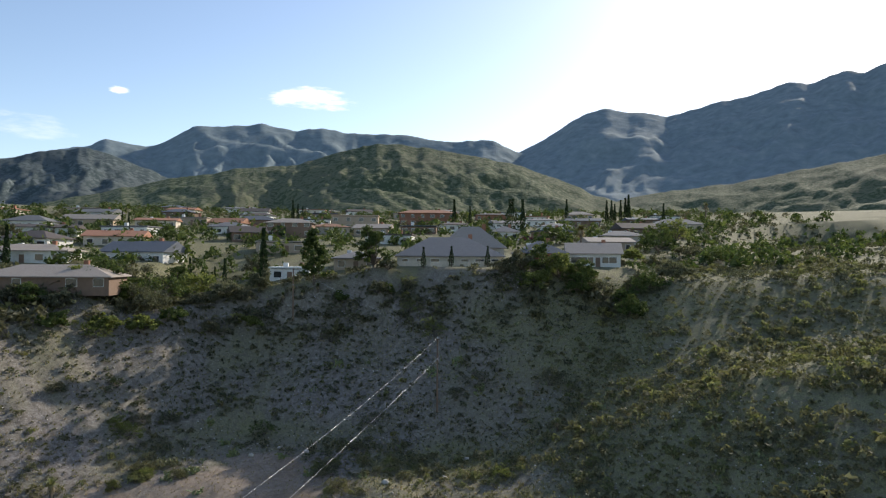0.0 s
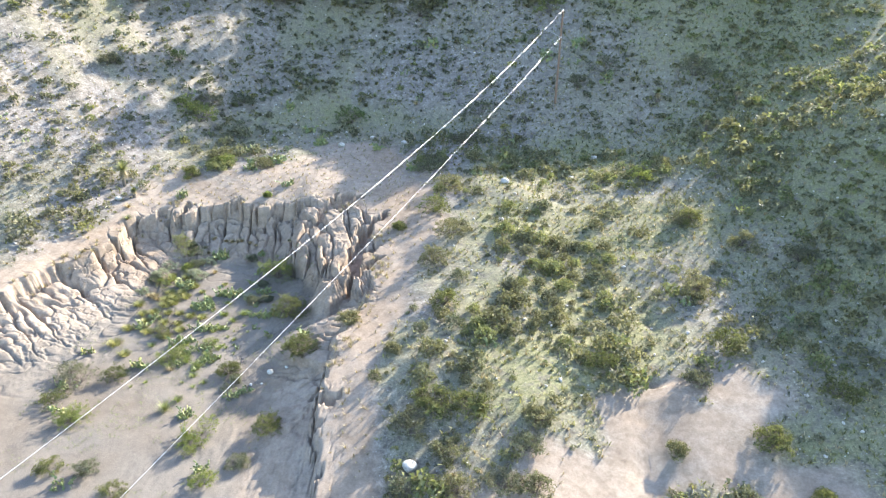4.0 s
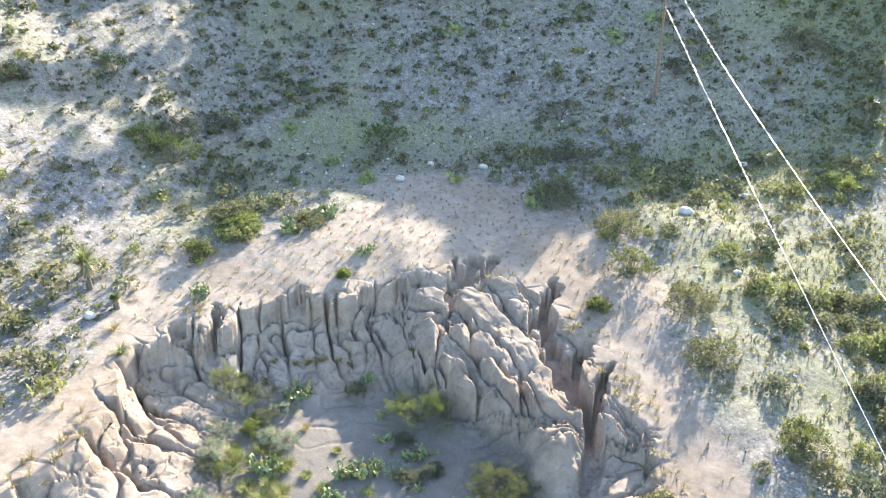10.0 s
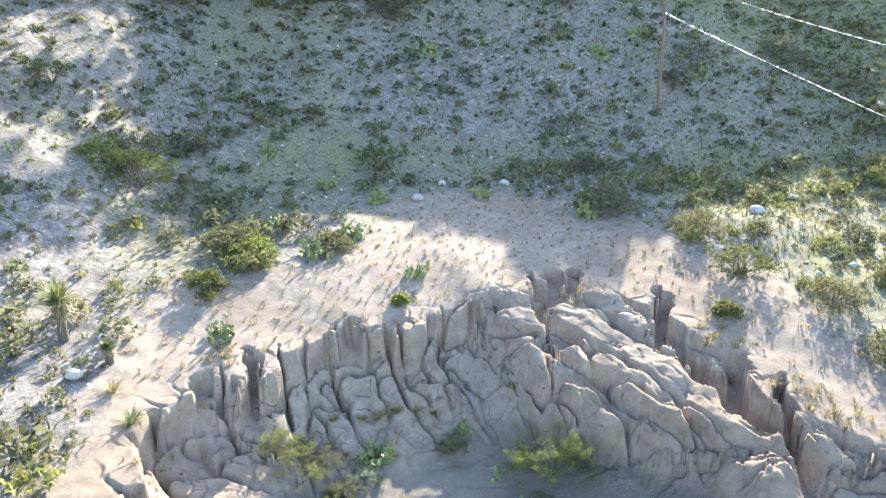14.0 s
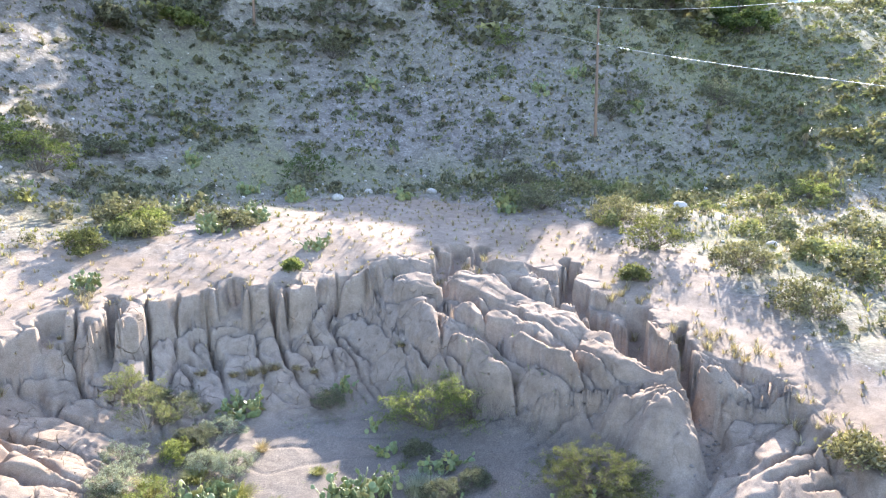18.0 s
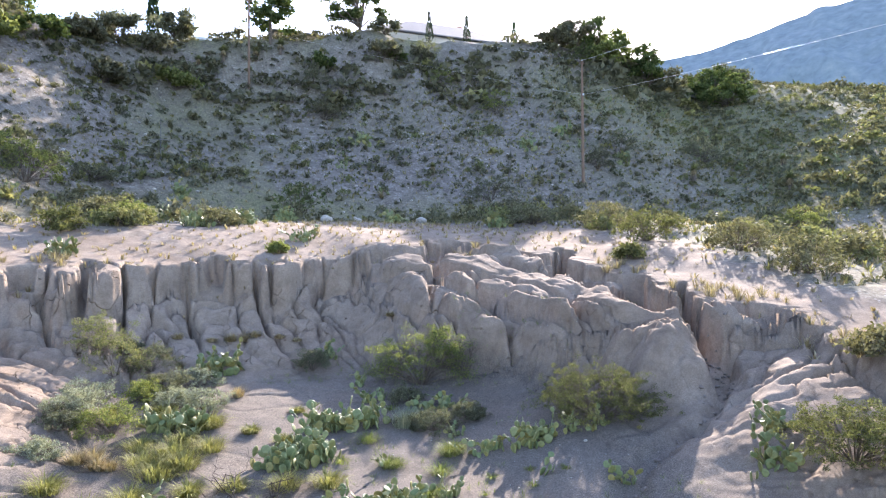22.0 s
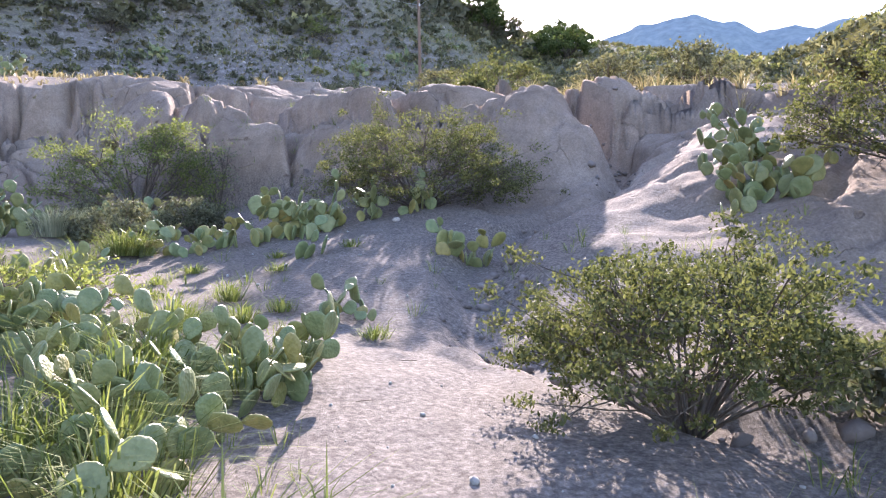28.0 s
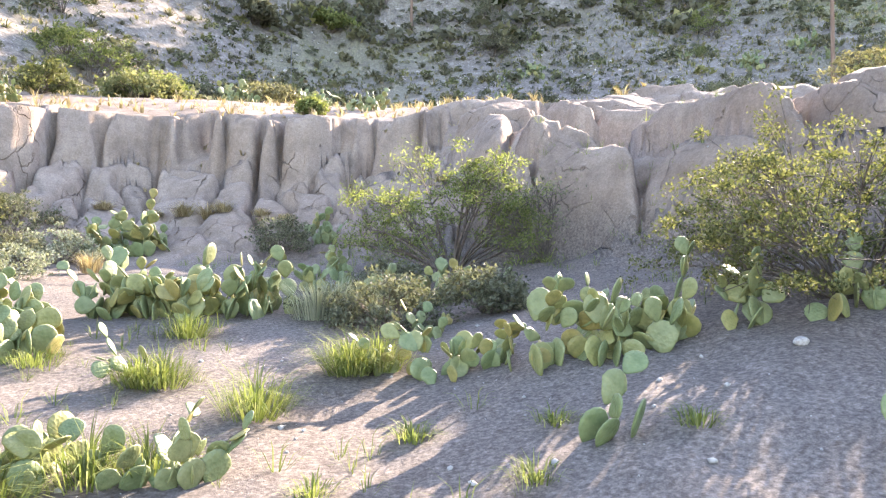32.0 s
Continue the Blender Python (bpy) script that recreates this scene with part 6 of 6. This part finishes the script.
def roof_mesh(w, d, rise, kind, over=0.6, thick=0.16):
    bm = bmesh.new()
    x, y = w / 2 + over, d / 2 + over
    if kind == "flat":
        return bm_mesh("roof", box(bm, -x + 0.3, x - 0.3, -y + 0.3, y - 0.3, 0, 0.35, 0.03))
    run = max(0.3, x - y) if kind == "hip" else x
    ridge = [(-run, 0, rise), (run, 0, rise)]
    base = [(-x, -y, 0), (x, -y, 0), (x, y, 0), (-x, y, 0)]
    v = [bm.verts.new(p) for p in base + ridge + [(a, b, -thick) for a, b, _ in base]]
    for f in ((0, 1, 5, 4), (1, 2, 5), (2, 3, 4, 5), (3, 0, 4), (0, 6, 7, 1), (1, 7, 8, 2), (2, 8, 9, 3), (3, 9, 6, 0), (9, 8, 7, 6)):
        bm.faces.new([v[i] for i in f])
    return bm_mesh("roof", bm)


def house(x, y, w, d, h, rise, kind, wall, roof, turn=0.0, label="", n_win=4, chimney=True, door=True, z=None):
    e = thing("house", x, y, label, "house", "houses of the town", z=z if z is not None else min(hz(x + a * w / 2, y + b * d / 2) for a in (-1, 1) for b in (-1, 1)) - 0.1, turn=turn)
    part("wall", bm_mesh("house_wall", box(bmesh.new(), -w / 2, w / 2, -d / 2, d / 2, -0.6, h, 0.03)), wall, e)
    top = part("roof", roof_mesh(w, d, rise, kind), roof, e, "", pose(0, 0, h + 0.163))
    r = np.random.default_rng(int(abs(x) * 10 + y))
    storeys = 2 if h > 4.5 else 1
    for s in range(storeys):
        spots = np.linspace(-w / 2 + 1.6, w / 2 - 1.6, n_win)
        for k, u in enumerate(spots):
            if door and s == 0 and k == n_win // 2:
                part("door", bm_mesh("door", box(bmesh.new(), u - 0.5, u + 0.5, -d / 2 - 0.05, -d / 2 + 0.05, 0, 2.1, 0.01)), BROWN, e)
                continue
            ww, hh, z0 = r.uniform(0.55, 0.95), 1.2, 0.95 + 2.8 * s
            win = part("window", bm_mesh("window", box(bmesh.new(), u - ww - 0.08, u + ww + 0.08, -d / 2 - 0.06, -d / 2 + 0.06, z0 - 0.08, z0 + hh + 0.08, 0.01)), TRIM, e)
            part("pane", bm_mesh("pane", box(bmesh.new(), u - ww, u + ww, -d / 2 - 0.09, -d / 2 + 0.03, z0, z0 + hh)), GLASS, win)
    if chimney:
        part("chimney", bm_mesh("chimney", box(bmesh.new(), w * 0.22 - 0.4, w * 0.22 + 0.4, d * 0.1, d * 0.1 + 0.8, -0.4, rise + 0.7, 0.03)), BRICK, top)
    part("cooler", bm_mesh("cooler", box(bmesh.new(), -w * 0.2 - 0.5, -w * 0.2 + 0.5, d * 0.14, d * 0.14 + 1.0, -0.2 + rise * 0.4, rise * 0.5 + 0.9, 0.04)), TRIM, top, "boxy white roof cooler")
    return e


house(9.5, 144.0, 21, 13, 2.6, 3.9, "hip", CREAM, R_GREY, 0, "wide cream bungalow with grey hipped shingle roof at the rim", 7, z=min(hz(-1, 138), hz(20, 138)) - 0.8)
house(15.0, 156.0, 14, 10, 3.0, 4.8, "hip", CREAM, R_TAN, 0, "cream house with pale hipped roof behind the rim", 4)
house(-57.5, 118.0, 20, 9, 2.4, 1.9, "hip", BROWN, R_TAN, 4, "low brick house with tan-brown hipped roof", 5, z=hz(-57.5, 116.0) - 1.0)
house(-78.1, 150.0, 17, 10, 2.8, 1.4, "hip", WHITE, R_TAN, 3, "long white stucco house with pale flat-pitched roof", 5)
house(-59.0, 161.0, 15, 10, 3.0, 2.4, "gable", WHITE, R_BLUE, -12, "white gabled house with slate-blue roof", 4)
house(-72.5, 111.0, 9, 8, 2.6, 1.6, "gable", WHITE, R_DARK, 10, "small white gabled house", 3)
house(-23.0, 146.0, 8, 7, 2.6, 0.5, "flat", WHITE, TRIM, 0, "white flat-roofed carport house", 3)
house(-9.5, 146.0, 9, 8, 2.6, 1.4, "hip", TAN, R_GREY, 0, "tan bungalow with low grey roof", 3)
house(-39.0, 236.0, 15, 9, 4.9, 1.6, "hip", BROWN, R_TAN, 0, "brown two-storey house with tan roof", 4)
house(-21.0, 279.0, 18, 10, 5.6, 0.6, "flat", TAN, TAN, 0, "plain tan two-storey block", 4, False)
house(-48.0, 213.0, 10, 8, 2.8, 2.0, "gable", BROWN, R_DARK, 20, "brown gabled house with white fascia", 3)
house(8.0, 318.0, 25, 10, 5.6, 1.6, "hip", BRICK, R_RED, 0, "long red brick two-storey house", 6)
house(32.0, 231.0, 9, 8, 2.8, 2.0, "hip", WHITE, R_GREY, 0, "white house with grey pyramid roof", 3)
house(29.5, 150.0, 10, 9, 2.6, 2.6, "hip", BRICK, R_BLUE, 0, "red brick house with slate-blue hipped roof", 3)
house(41.5, 151.0, 11, 9, 2.8, 2.4, "gable", WHITE, R_TAN, -10, "white sunroom house with pale roof and tall chimney", 6)
house(64.0, 207.0, 13, 9, 2.8, 1.6, "hip", CREAM, R_GREY, 0, "cream bungalow with grey roof", 4)
house(79.0, 241.0, 13, 9, 2.8, 2.0, "gable", BROWN, R_DARK, 8, "brown gabled house in the town", 4)
house(100.0, 259.0, 18, 10, 2.8, 2.2, "hip", CREAM, R_GREY, -6, "long house with grey hipped roof", 5)
house(43.0, 366.0, 18, 9, 3.0, 1.0, "hip", BRICK, R_DARK, 0, "dark-roofed brick house in the town", 4)
for k, (x, y, w) in enumerate(((58, 308, 13), (-116, 366, 14), (-88, 286, 16), (-62, 288, 16), (-102, 203, 17), (-85, 220, 15), (-101, 157, 12), (-111, 251, 17), (-44, 366, 12), (-70, 330, 15), (-130, 300, 16), (-150, 240, 15),
                             (-20, 330, 14), (75, 300, 14), (-140, 200, 14), (-118, 225, 13), (-92, 262, 14), (-150, 330, 15), (-108, 335, 14), (-82, 375, 15), (-40, 300, 13), (-28, 252, 13), (-12, 248, 12), (4, 262, 13), (18, 275, 12), (40, 285, 13),
                             (62, 345, 13), (88, 365, 14), (100, 300, 13), (120, 330, 14), (-60, 240, 13), (-66, 262, 12), (-2, 380, 14), (-132, 400, 15), (-30, 410, 14), (60, 410, 14), (-160, 285, 13), (54, 186, 12), (48, 232, 11), (-88, 170, 13), (-100, 420, 18), (-60, 430, 16), (20, 420, 16), (-125, 185, 14), (-5, 215, 14), (55, 262, 12), (-75, 185, 14), (-33, 185, 12))):
    house(x, y, w, 9, 2.8, 1.0 + 0.3 * (k % 4), ("hip", "gable", "flat")[k % 3], (WHITE, CREAM, TAN, BROWN, WHITE)[k % 5], (R_GREY, R_TAN, R_DARK, R_RED, R_BLUE)[k * 3 % 5], (k * 37) % 30 - 15,
          ("white", "cream", "tan", "brown", "white")[k % 5] + " single-storey house in the town", 4, k % 2 == 0)
# houses and tank on the hill
house(-72.0, 590.0, 22, 12, 4.0, 1.2, "hip", WHITE, R_TAN, 0, "pale hillside house above the town", 5)

wall = thing("garden_wall", 12.0, 135.2, "low pale garden wall along the mesa rim", "wall")
for k in range(16):
    u = -16 + 2.4 * k
    part("wall_panel", bm_mesh("wall_panel", box(bmesh.new(), u, u + 2.36, -0.1, 0.1, hz(12 + u + 1.2, 135.2) - hz(12, 135.2) - 0.3, hz(12 + u + 1.2, 135.2) - hz(12, 135.2) + 1.0, 0.02)), CREAM, wall)


def car(x, y, col, turn, label):
    e = thing("car", x, y, label, "car", "parked cars", turn=turn)
    paint = plain("car_paint", [(0.4, col), (0.7, tuple(1.2 * c for c in col))], 1, 0.3, 0.5)
    rubber = plain("tyre_rubber", [(0.4, (0.02, 0.02, 0.02)), (0.7, (0.04, 0.04, 0.04))], 3, 0.8)
    bm = bmesh.new()
    prof = [(-2.2, 0.3), (-2.25, 0.8), (-1.5, 0.95), (-0.9, 1.5), (0.8, 1.52), (1.5, 1.0), (2.2, 0.9), (2.25, 0.3)]
    a = [bm.verts.new((px, -0.85, pz)) for px, pz in prof]
    b = [bm.verts.new((px, 0.85, pz)) for px, pz in prof]
    bm.faces.new(a)
    bm.faces.new(b[::-1])
    for i in range(len(prof)):
        j = (i + 1) % len(prof)
        bm.faces.new((a[i], b[i], b[j], a[j]))
    bmesh.ops.recalc_face_normals(bm, faces=bm.faces)
    bmesh.ops.bevel(bm, geom=bm.edges[:], offset=0.08, segments=2, affect="EDGES")
    body = part("body", bm_mesh("car_body", bm), paint, e)
    part("windscreen", bm_mesh("windscreen", box(bmesh.new(), -0.75, 0.7, -0.87, 0.87, 1.02, 1.42, 0.04)), GLASS, body)
    for wx in (-1.4, 1.4):
        for wy in (-0.78, 0.78):
            bm = bmesh.new()
            bmesh.ops.create_cone(bm, cap_ends=True, segments=14, radius1=0.33, radius2=0.33, depth=0.22, matrix=pose(wx, wy, 0.33, 90, 0, 0))
            part("wheel", bm_mesh("wheel", bm), rubber, e)


car(27.0, 140.5, (0.35, 0.03, 0.03), 10, "red car parked beside the brick house")
car(31.5, 224.0, (0.02, 0.022, 0.025), 90, "dark car parked in front of the white house")
car(38.5, 225.0, (0.16, 0.03, 0.04), 20, "maroon car parked on the street")


# ---- trees of the town ----
def cypress(x, y, h, seed, label="tall dark columnar cypress", w=0.15):
    e = thing("cypress_tree", x, y, label, "tree", "cypresses")
    r = np.random.default_rng(seed)
    n = 900
    t = r.uniform(0.03, 1, n) ** 0.8
    rad = h * w * 0.5 * np.sin(np.clip(t * 1.12 + 0.12, 0, 1) ** 0.7 * np.pi * 0.94) ** 0.7 * r.uniform(0.72, 1.04, n)
    a = r.uniform(0, 2 * np.pi, n)
    part("trunk", mesh_np("trunk", *tube([np.c_[np.zeros(3), np.zeros(3), [-0.2, h * 0.3, h * 0.6], [0.14, 0.1, 0.04]]], 6)), BARK, e)
    v, f = leaves(np.stack([np.cos(a) * rad, np.sin(a) * rad, t * h], 1), h * 0.055, 0.5, r, 1.6)
    part("crown", mesh_np("cypress_crown", v, f), DARK_TREE, e)
    return e


def broad_tree(name, x, y, w, h, seed, mat, label, n_leaf=1500, leaf=0.26, bare=0.3):
    e = thing(name, x, y, label, "tree", "town trees")
    stems, foliage = bush_meshes(name, seed, w, h * (1 - bare * 0.6), 20, int(n_leaf * 1.5), leaf, spread=w * 0.1, fork=2, thick=0.028 * h * 0.5, ratio=0.6)
    up = pose(0, 0, h * bare * 0.6)
    part("trunk", mesh_np("trunk", *tube([np.c_[np.zeros(3), np.zeros(3), [-0.3, h * bare * 0.3, h * bare * 0.6 + 0.2], [0.03 * h, 0.026 * h, 0.02 * h]]], 7)), BARK, e)
    part("limb", stems, BARK, e, "", up)
    part("crown", foliage, mat, e, "", up)
    return e


def conifer(x, y, w, h, seed, label):
    e = thing("pine_tree", x, y, label, "tree", "town trees")
    r = np.random.default_rng(seed)
    part("trunk", mesh_np("trunk", *tube([np.c_[np.zeros(4), np.zeros(4), [-0.2, h * 0.3, h * 0.7, h * 0.95], [0.2, 0.16, 0.08, 0.02]]], 7)), BARK, e)
    V = []
    for k in range(46):
        t = 0.16 + 0.82 * k / 46
        a, L = r.uniform(0, 6.28), w * 0.5 * (1.05 - t ** 2.2) * r.uniform(0.7, 1.1)
        s = r.uniform(0.35, 1, 34)
        c = np.stack([np.cos(a) * L * s, np.sin(a) * L * s, t * h + 0.12 * L * s], 1) + r.normal(0, 0.22, (34, 3))
        V.append(c)
    part("crown", mesh_np("pine_crown", *leaves(np.repeat(np.vstack(V), 2, 0) + r.normal(0, 0.15, (len(V) * 68, 3)), 0.6, 0.5, r)), TREE_LEAF, e)


def palm(x, y, h, seed):
    e = thing("palm_tree", x, y, "tall fan palm with a shaggy dead skirt", "tree", "palms")
    r = np.random.default_rng(seed)
    part("trunk", mesh_np("trunk", *tube([np.c_[np.zeros(5), np.zeros(5), np.linspace(-0.2, h * 0.85, 5), np.linspace(0.32, 0.24, 5)]], 8)), BARK, e)
    v, f = blades(r, 130, 1.9, 0.13, lean=1.6, droop=0.45, base=0.2)
    part("crown", mesh_np("palm_crown", v + (0, 0, h * 0.82), f), DUSK_GRASS, e)
    v, f = blades(r, 120, 2.4, 0.13, lean=0.5, droop=0.1, base=0.35)
    part("dead_skirt", mesh_np("palm_skirt", v * (1, 1, -1) + (0, 0, h * 0.86), f), STRAW, e, "hanging dry fronds")


for k, (x, y, h) in enumerate(((-83.5, 140, 9.0), (-80.4, 140, 13), (-78.6, 141, 8.4), (-37, 146, 6), (-28.5, 143.5, 11), (19, 296, 12), (40, 243, 13), (75, 334, 11), (90, 318, 10.5), (92, 317, 10.5), (93.5, 317, 9), (100, 330, 10.5),
                               (102, 329, 11.5), (103.5, 329, 13), (-55, 333, 10), (-53, 335, 8), (-51, 337, 7), (-97, 242, 6), (-96, 245, 5.5), (-46, 152, 5.5), (-39, 146, 4.5), (26, 300, 9), (110, 300, 9))):
    cypress(x, y, h, 900 + k)
cypress(36.0, 243.0, 13, 940, "broad dark cypress beside a house", 0.42)
for k, (x, y) in enumerate(((4.2, 133.8), (9.6, 133.9), (16.6, 133.6), (22.4, 132.6))):
    cypress(x, y, 4.0, 950 + k, "clipped dark columnar shrub in front of the bungalow", 0.26)
conifer(-16.5, 131.5, 6.2, 10.4, 960, "tall open pine at the mesa rim")
broad_tree("juniper_tree", -5.4, 133.0, 6.0, 8.2, 961, TREE_LEAF, "dense rounded juniper at the mesa rim", 4200, 0.4, 0.12)
palm(41.0, 160.0, 9.0, 962)
palm(122.0, 284.0, 10.0, 963)
for k, (x, y, w, h) in enumerate(((-44.5, 128, 9, 6.5), (-49, 133, 8, 5.5), (-39, 138, 7, 5), (-53, 126, 6, 4.5), (-66, 104.5, 6, 5.2), (-47, 124, 5, 3), (-50.5, 119, 6, 5.5), (-60, 110.5, 4, 3.4), (-54, 118, 4, 3.2), (-46, 145, 6, 6), (-32, 153, 5, 4.5), (74, 190, 8, 8.5), (63, 171, 7, 6.3), (70, 169, 6, 3),
                                  (52, 156, 5, 3.2), (-96, 148, 5, 4), (-100, 180, 5, 4.5), (25, 234, 6, 5.5), (43, 206, 7, 6.5), (-41, 133, 4, 1.9), (-36.5, 129, 3.5, 1.6), (-50, 127, 6, 3.0))):
    broad_tree("tree", x, y, w, h, 970 + k, (TREE_LEAF, SCRUB, MESQUITE)[k % 3], "leafy green garden tree in the town", 1500, 0.42)
for k, (x, y, w, h) in enumerate(((22.5, 128.0, 5.5, 4.6), (26, 129.0, 6, 5.6), (29.5, 128.5, 6, 5.0), (19, 127.0, 4.4, 3.4), (33.5, 128.5, 6, 4.6), (24.5, 124.5, 5.5, 4.2), (36.5, 126.5, 5.5, 3.6), (41, 126.0, 5, 3.0), (-27, 126, 4, 1.9), (-33.5, 122.5, 4, 2.0), (-38, 119, 4, 2.1), (-42, 115.5, 4.5, 2.6), (-35, 126.5, 4, 1.6))):
    broad_tree("rim_tree", x, y, w, h, 1000 + k, (SCRUB, TREE_LEAF, MESQUITE)[k % 3], "dense scrubby tree at the edge of the mesa", 2000, 0.38, 0.08)
for k, (x, y, w, h, mat) in enumerate(((-44.5, 120.5, 8, 4.2, SAGE), (-49.0, 121.0, 6.0, 3.4, TREE_LEAF), (-62.5, 98.0, 6.0, 5.6, TREE_LEAF), (-57.6, 110.6, 4.2, 3.8, TREE_LEAF), (-53.0, 110.0, 3.4, 3.0, SAGE), (-32.2, 130.0, 6.0, 3.4, SAGE), (-26.6, 132.0, 4.0, 3.4, SAGE),
                                       (33.2, 126.0, 4.6, 4.0, TREE_LEAF), (40.4, 119.2, 4.8, 3.8, TREE_LEAF), (46.0, 127.0, 6.0, 3.6, TREE_LEAF), (52.0, 131.0, 6.0, 3.4, SAGE), (74.6, 158.0, 12.0, 3.4, TREE_LEAF), (68.8, 188.0, 8.0, 7.0, TREE_LEAF), (-57.0, 98.5, 3.6, 2.0, SCRUB),
                                       (-52.0, 106.0, 4.2, 2.4, TREE_LEAF), (-47.0, 111.6, 4.6, 2.6, MESQUITE), (-36.0, 125.6, 4.0, 1.6, SCRUB), (-60.0, 101.0, 5.0, 1.8, SAGE), (-64.0, 103.0, 4.6, 1.8, SAGE))):
    broad_tree("rim_tree", x, y, w, h, 1080 + k, mat, "broad leafy tree at the edge of the mesa", 2400, 0.34, 0.1)
r = np.random.default_rng(91)
for k in range(24):
    x = r.uniform(-66, 2) if k < 14 else r.uniform(24, 58)
    y = (126 - 0.35 * max(0, -x - 30) if k < 14 else 128) + r.uniform(0, 6) + (r.uniform(6, 30) if k % 3 == 0 else 0)
    w = r.uniform(1.8, 3.8)
    broad_tree("rim_tree", x, y, w, w * r.uniform(0.6, 0.95) * (0.6 if -48 < x < -5 else 1), 1040 + k, (TREE_LEAF, SCRUB, SAGE, SCRUB)[k % 4], "scrubby green tree along the mesa rim", 1000, 0.34, 0.1)
r = np.random.default_rng(55)
n = 1750
tx, ty = r.uniform(-185, 175, n), 142 + 340 * r.uniform(0, 1, n) ** 1.15
tx[:160], ty[:160] = r.uniform(-150, -30, 160), 128 + 130 * r.uniform(0, 1, 160)
out = (tx < -44) | (ty > 142)
tx, ty = tx[out], ty[out]
keep = ~((np.abs(tx - 9.5) < 16) & (ty < 153))
tx, ty = tx[keep], ty[keep]
n = len(tx)
SMALL_TREES = [template_bush(1100 + k, 1.0, 0.85, 9, 64, 0.28, 0.65, 0.12)[0] for k in range(5)]
scattered("town_greenery", SMALL_TREES, tx, ty, 1.4 + 3.6 * r.uniform(0, 1, n) ** 1.8, r.uniform(0, 6.28, n), TREE_LEAF, "garden trees and hedges between the houses", "trees")
hx, hy, r = spread_over(-170, 190, 250, 640, 9.0, 18, lambda x, y, silt: 0.5 + 0 * x)
scattered("hill_scrub", SMALL_TREES, hx, hy, r.uniform(1.2, 3.2, len(hx)), r.uniform(0, 6.28, len(hx)), SCRUB, "scrub on the rising ground beyond the town", "scrub")

# ---- power line ----
POLE_WOOD = plain("weathered_pole", [(0.3, (0.13, 0.085, 0.06)), (0.6, (0.23, 0.155, 0.11)), (0.85, (0.33, 0.25, 0.19))], 8, 0.9, 0.2, 0.01, stretch=(1, 1, 0.1))
WIRE = plain("bright_wire", [(0.4, (0.55, 0.55, 0.56)), (0.7, (0.75, 0.75, 0.75))], 4, 0.35, 0.5, metal=0.6)
CERAMIC = plain("insulator", [(0.4, (0.5, 0.5, 0.5)), (0.7, (0.65, 0.65, 0.65))], 4, 0.3, 0.5)


def pole(x, y, h, label):
    e = thing("utility_pole", x, y, label, "pole", "power poles")
    part("post", mesh_np("pole_post", *tube([np.c_[np.zeros(5), np.zeros(5), np.linspace(-0.5, h, 5), np.linspace(0.15, 0.1, 5)]], 10)), POLE_WOOD, e)
    part("bracket", bm_mesh("bracket", box(bmesh.new(), -0.3, 0.3, -0.05, 0.05, h - 0.22, h - 0.12, 0.01)), POLE_WOOD, e)
    for z in (h + 0.08, h - 3.0):
        bm = bmesh.new()
        bmesh.ops.create_cone(bm, cap_ends=True, segments=10, radius1=0.06, radius2=0.045, depth=0.18, matrix=pose(0, -0.12 if z < h else 0, z))
        part("insulator", bm_mesh("insulator", bm), CERAMIC, e)
    return e


P1 = (6.0, 103.0)
P1_TOP = -10.5
pole(*P1, P1_TOP - hz(*P1), "brown wooden utility pole on the ravine slope")
pole(-19.6, 127.0, 9.5, "weathered utility pole at the mesa rim")


def wire(a, b, sag, radius, label):
    t = np.linspace(0, 1, 50)
    a, b = np.array(a, float), np.array(b, float)
    p = a + (b - a) * t[:, None] - np.array([0, 0, 4 * sag]) * (t * (1 - t))[:, None]
    ob = new("power_line", mesh_np("power_line", *tube([np.c_[p, np.full(50, radius)]], 6)))
    ob.data.materials.append(WIRE)
    return tagged(ob, label, "cable", "power lines")


wire((*P1, P1_TOP + 0.1), (-45.47, -35.0, -20.32), 5.28, 0.009, "upper bright aluminium power line over the ravine")
wire((P1[0] + 0.1, P1[1], P1_TOP - 3.0), (-45.64, -35.0, -34.3), 1.67, 0.009, "lower bright aluminium power line over the ravine")
top2 = hz(-19.6, 127.0) + 9.5
wire((*P1, P1_TOP + 0.1), (-19.6, 127.0, top2), 0.3, 0.006, "thin power line up to the mesa pole")
wire((*P1, P1_TOP - 3.0), (-19.6, 127.0, top2 - 3.0), 0.3, 0.006, "thin lower power line up to the mesa pole")
pole(-45.5, -35.0, -20.4 - hz(-45.5, -35.0), "tall wooden utility pole at the far end of the line")

e = thing("marker_post", -29.0, 111.2, "thin white marker post with a crossbar on the slope", "post")
part("upright", mesh_np("marker_upright", *tube([np.c_[np.zeros(2), np.zeros(2), [-0.3, 3.3], [0.024, 0.024]]], 8)), R_GREY, e)
part("crossbar", bm_mesh("crossbar", box(bmesh.new(), -0.5, 0.5, -0.02, 0.02, 1.57, 1.61, 0.005)), R_GREY, e)
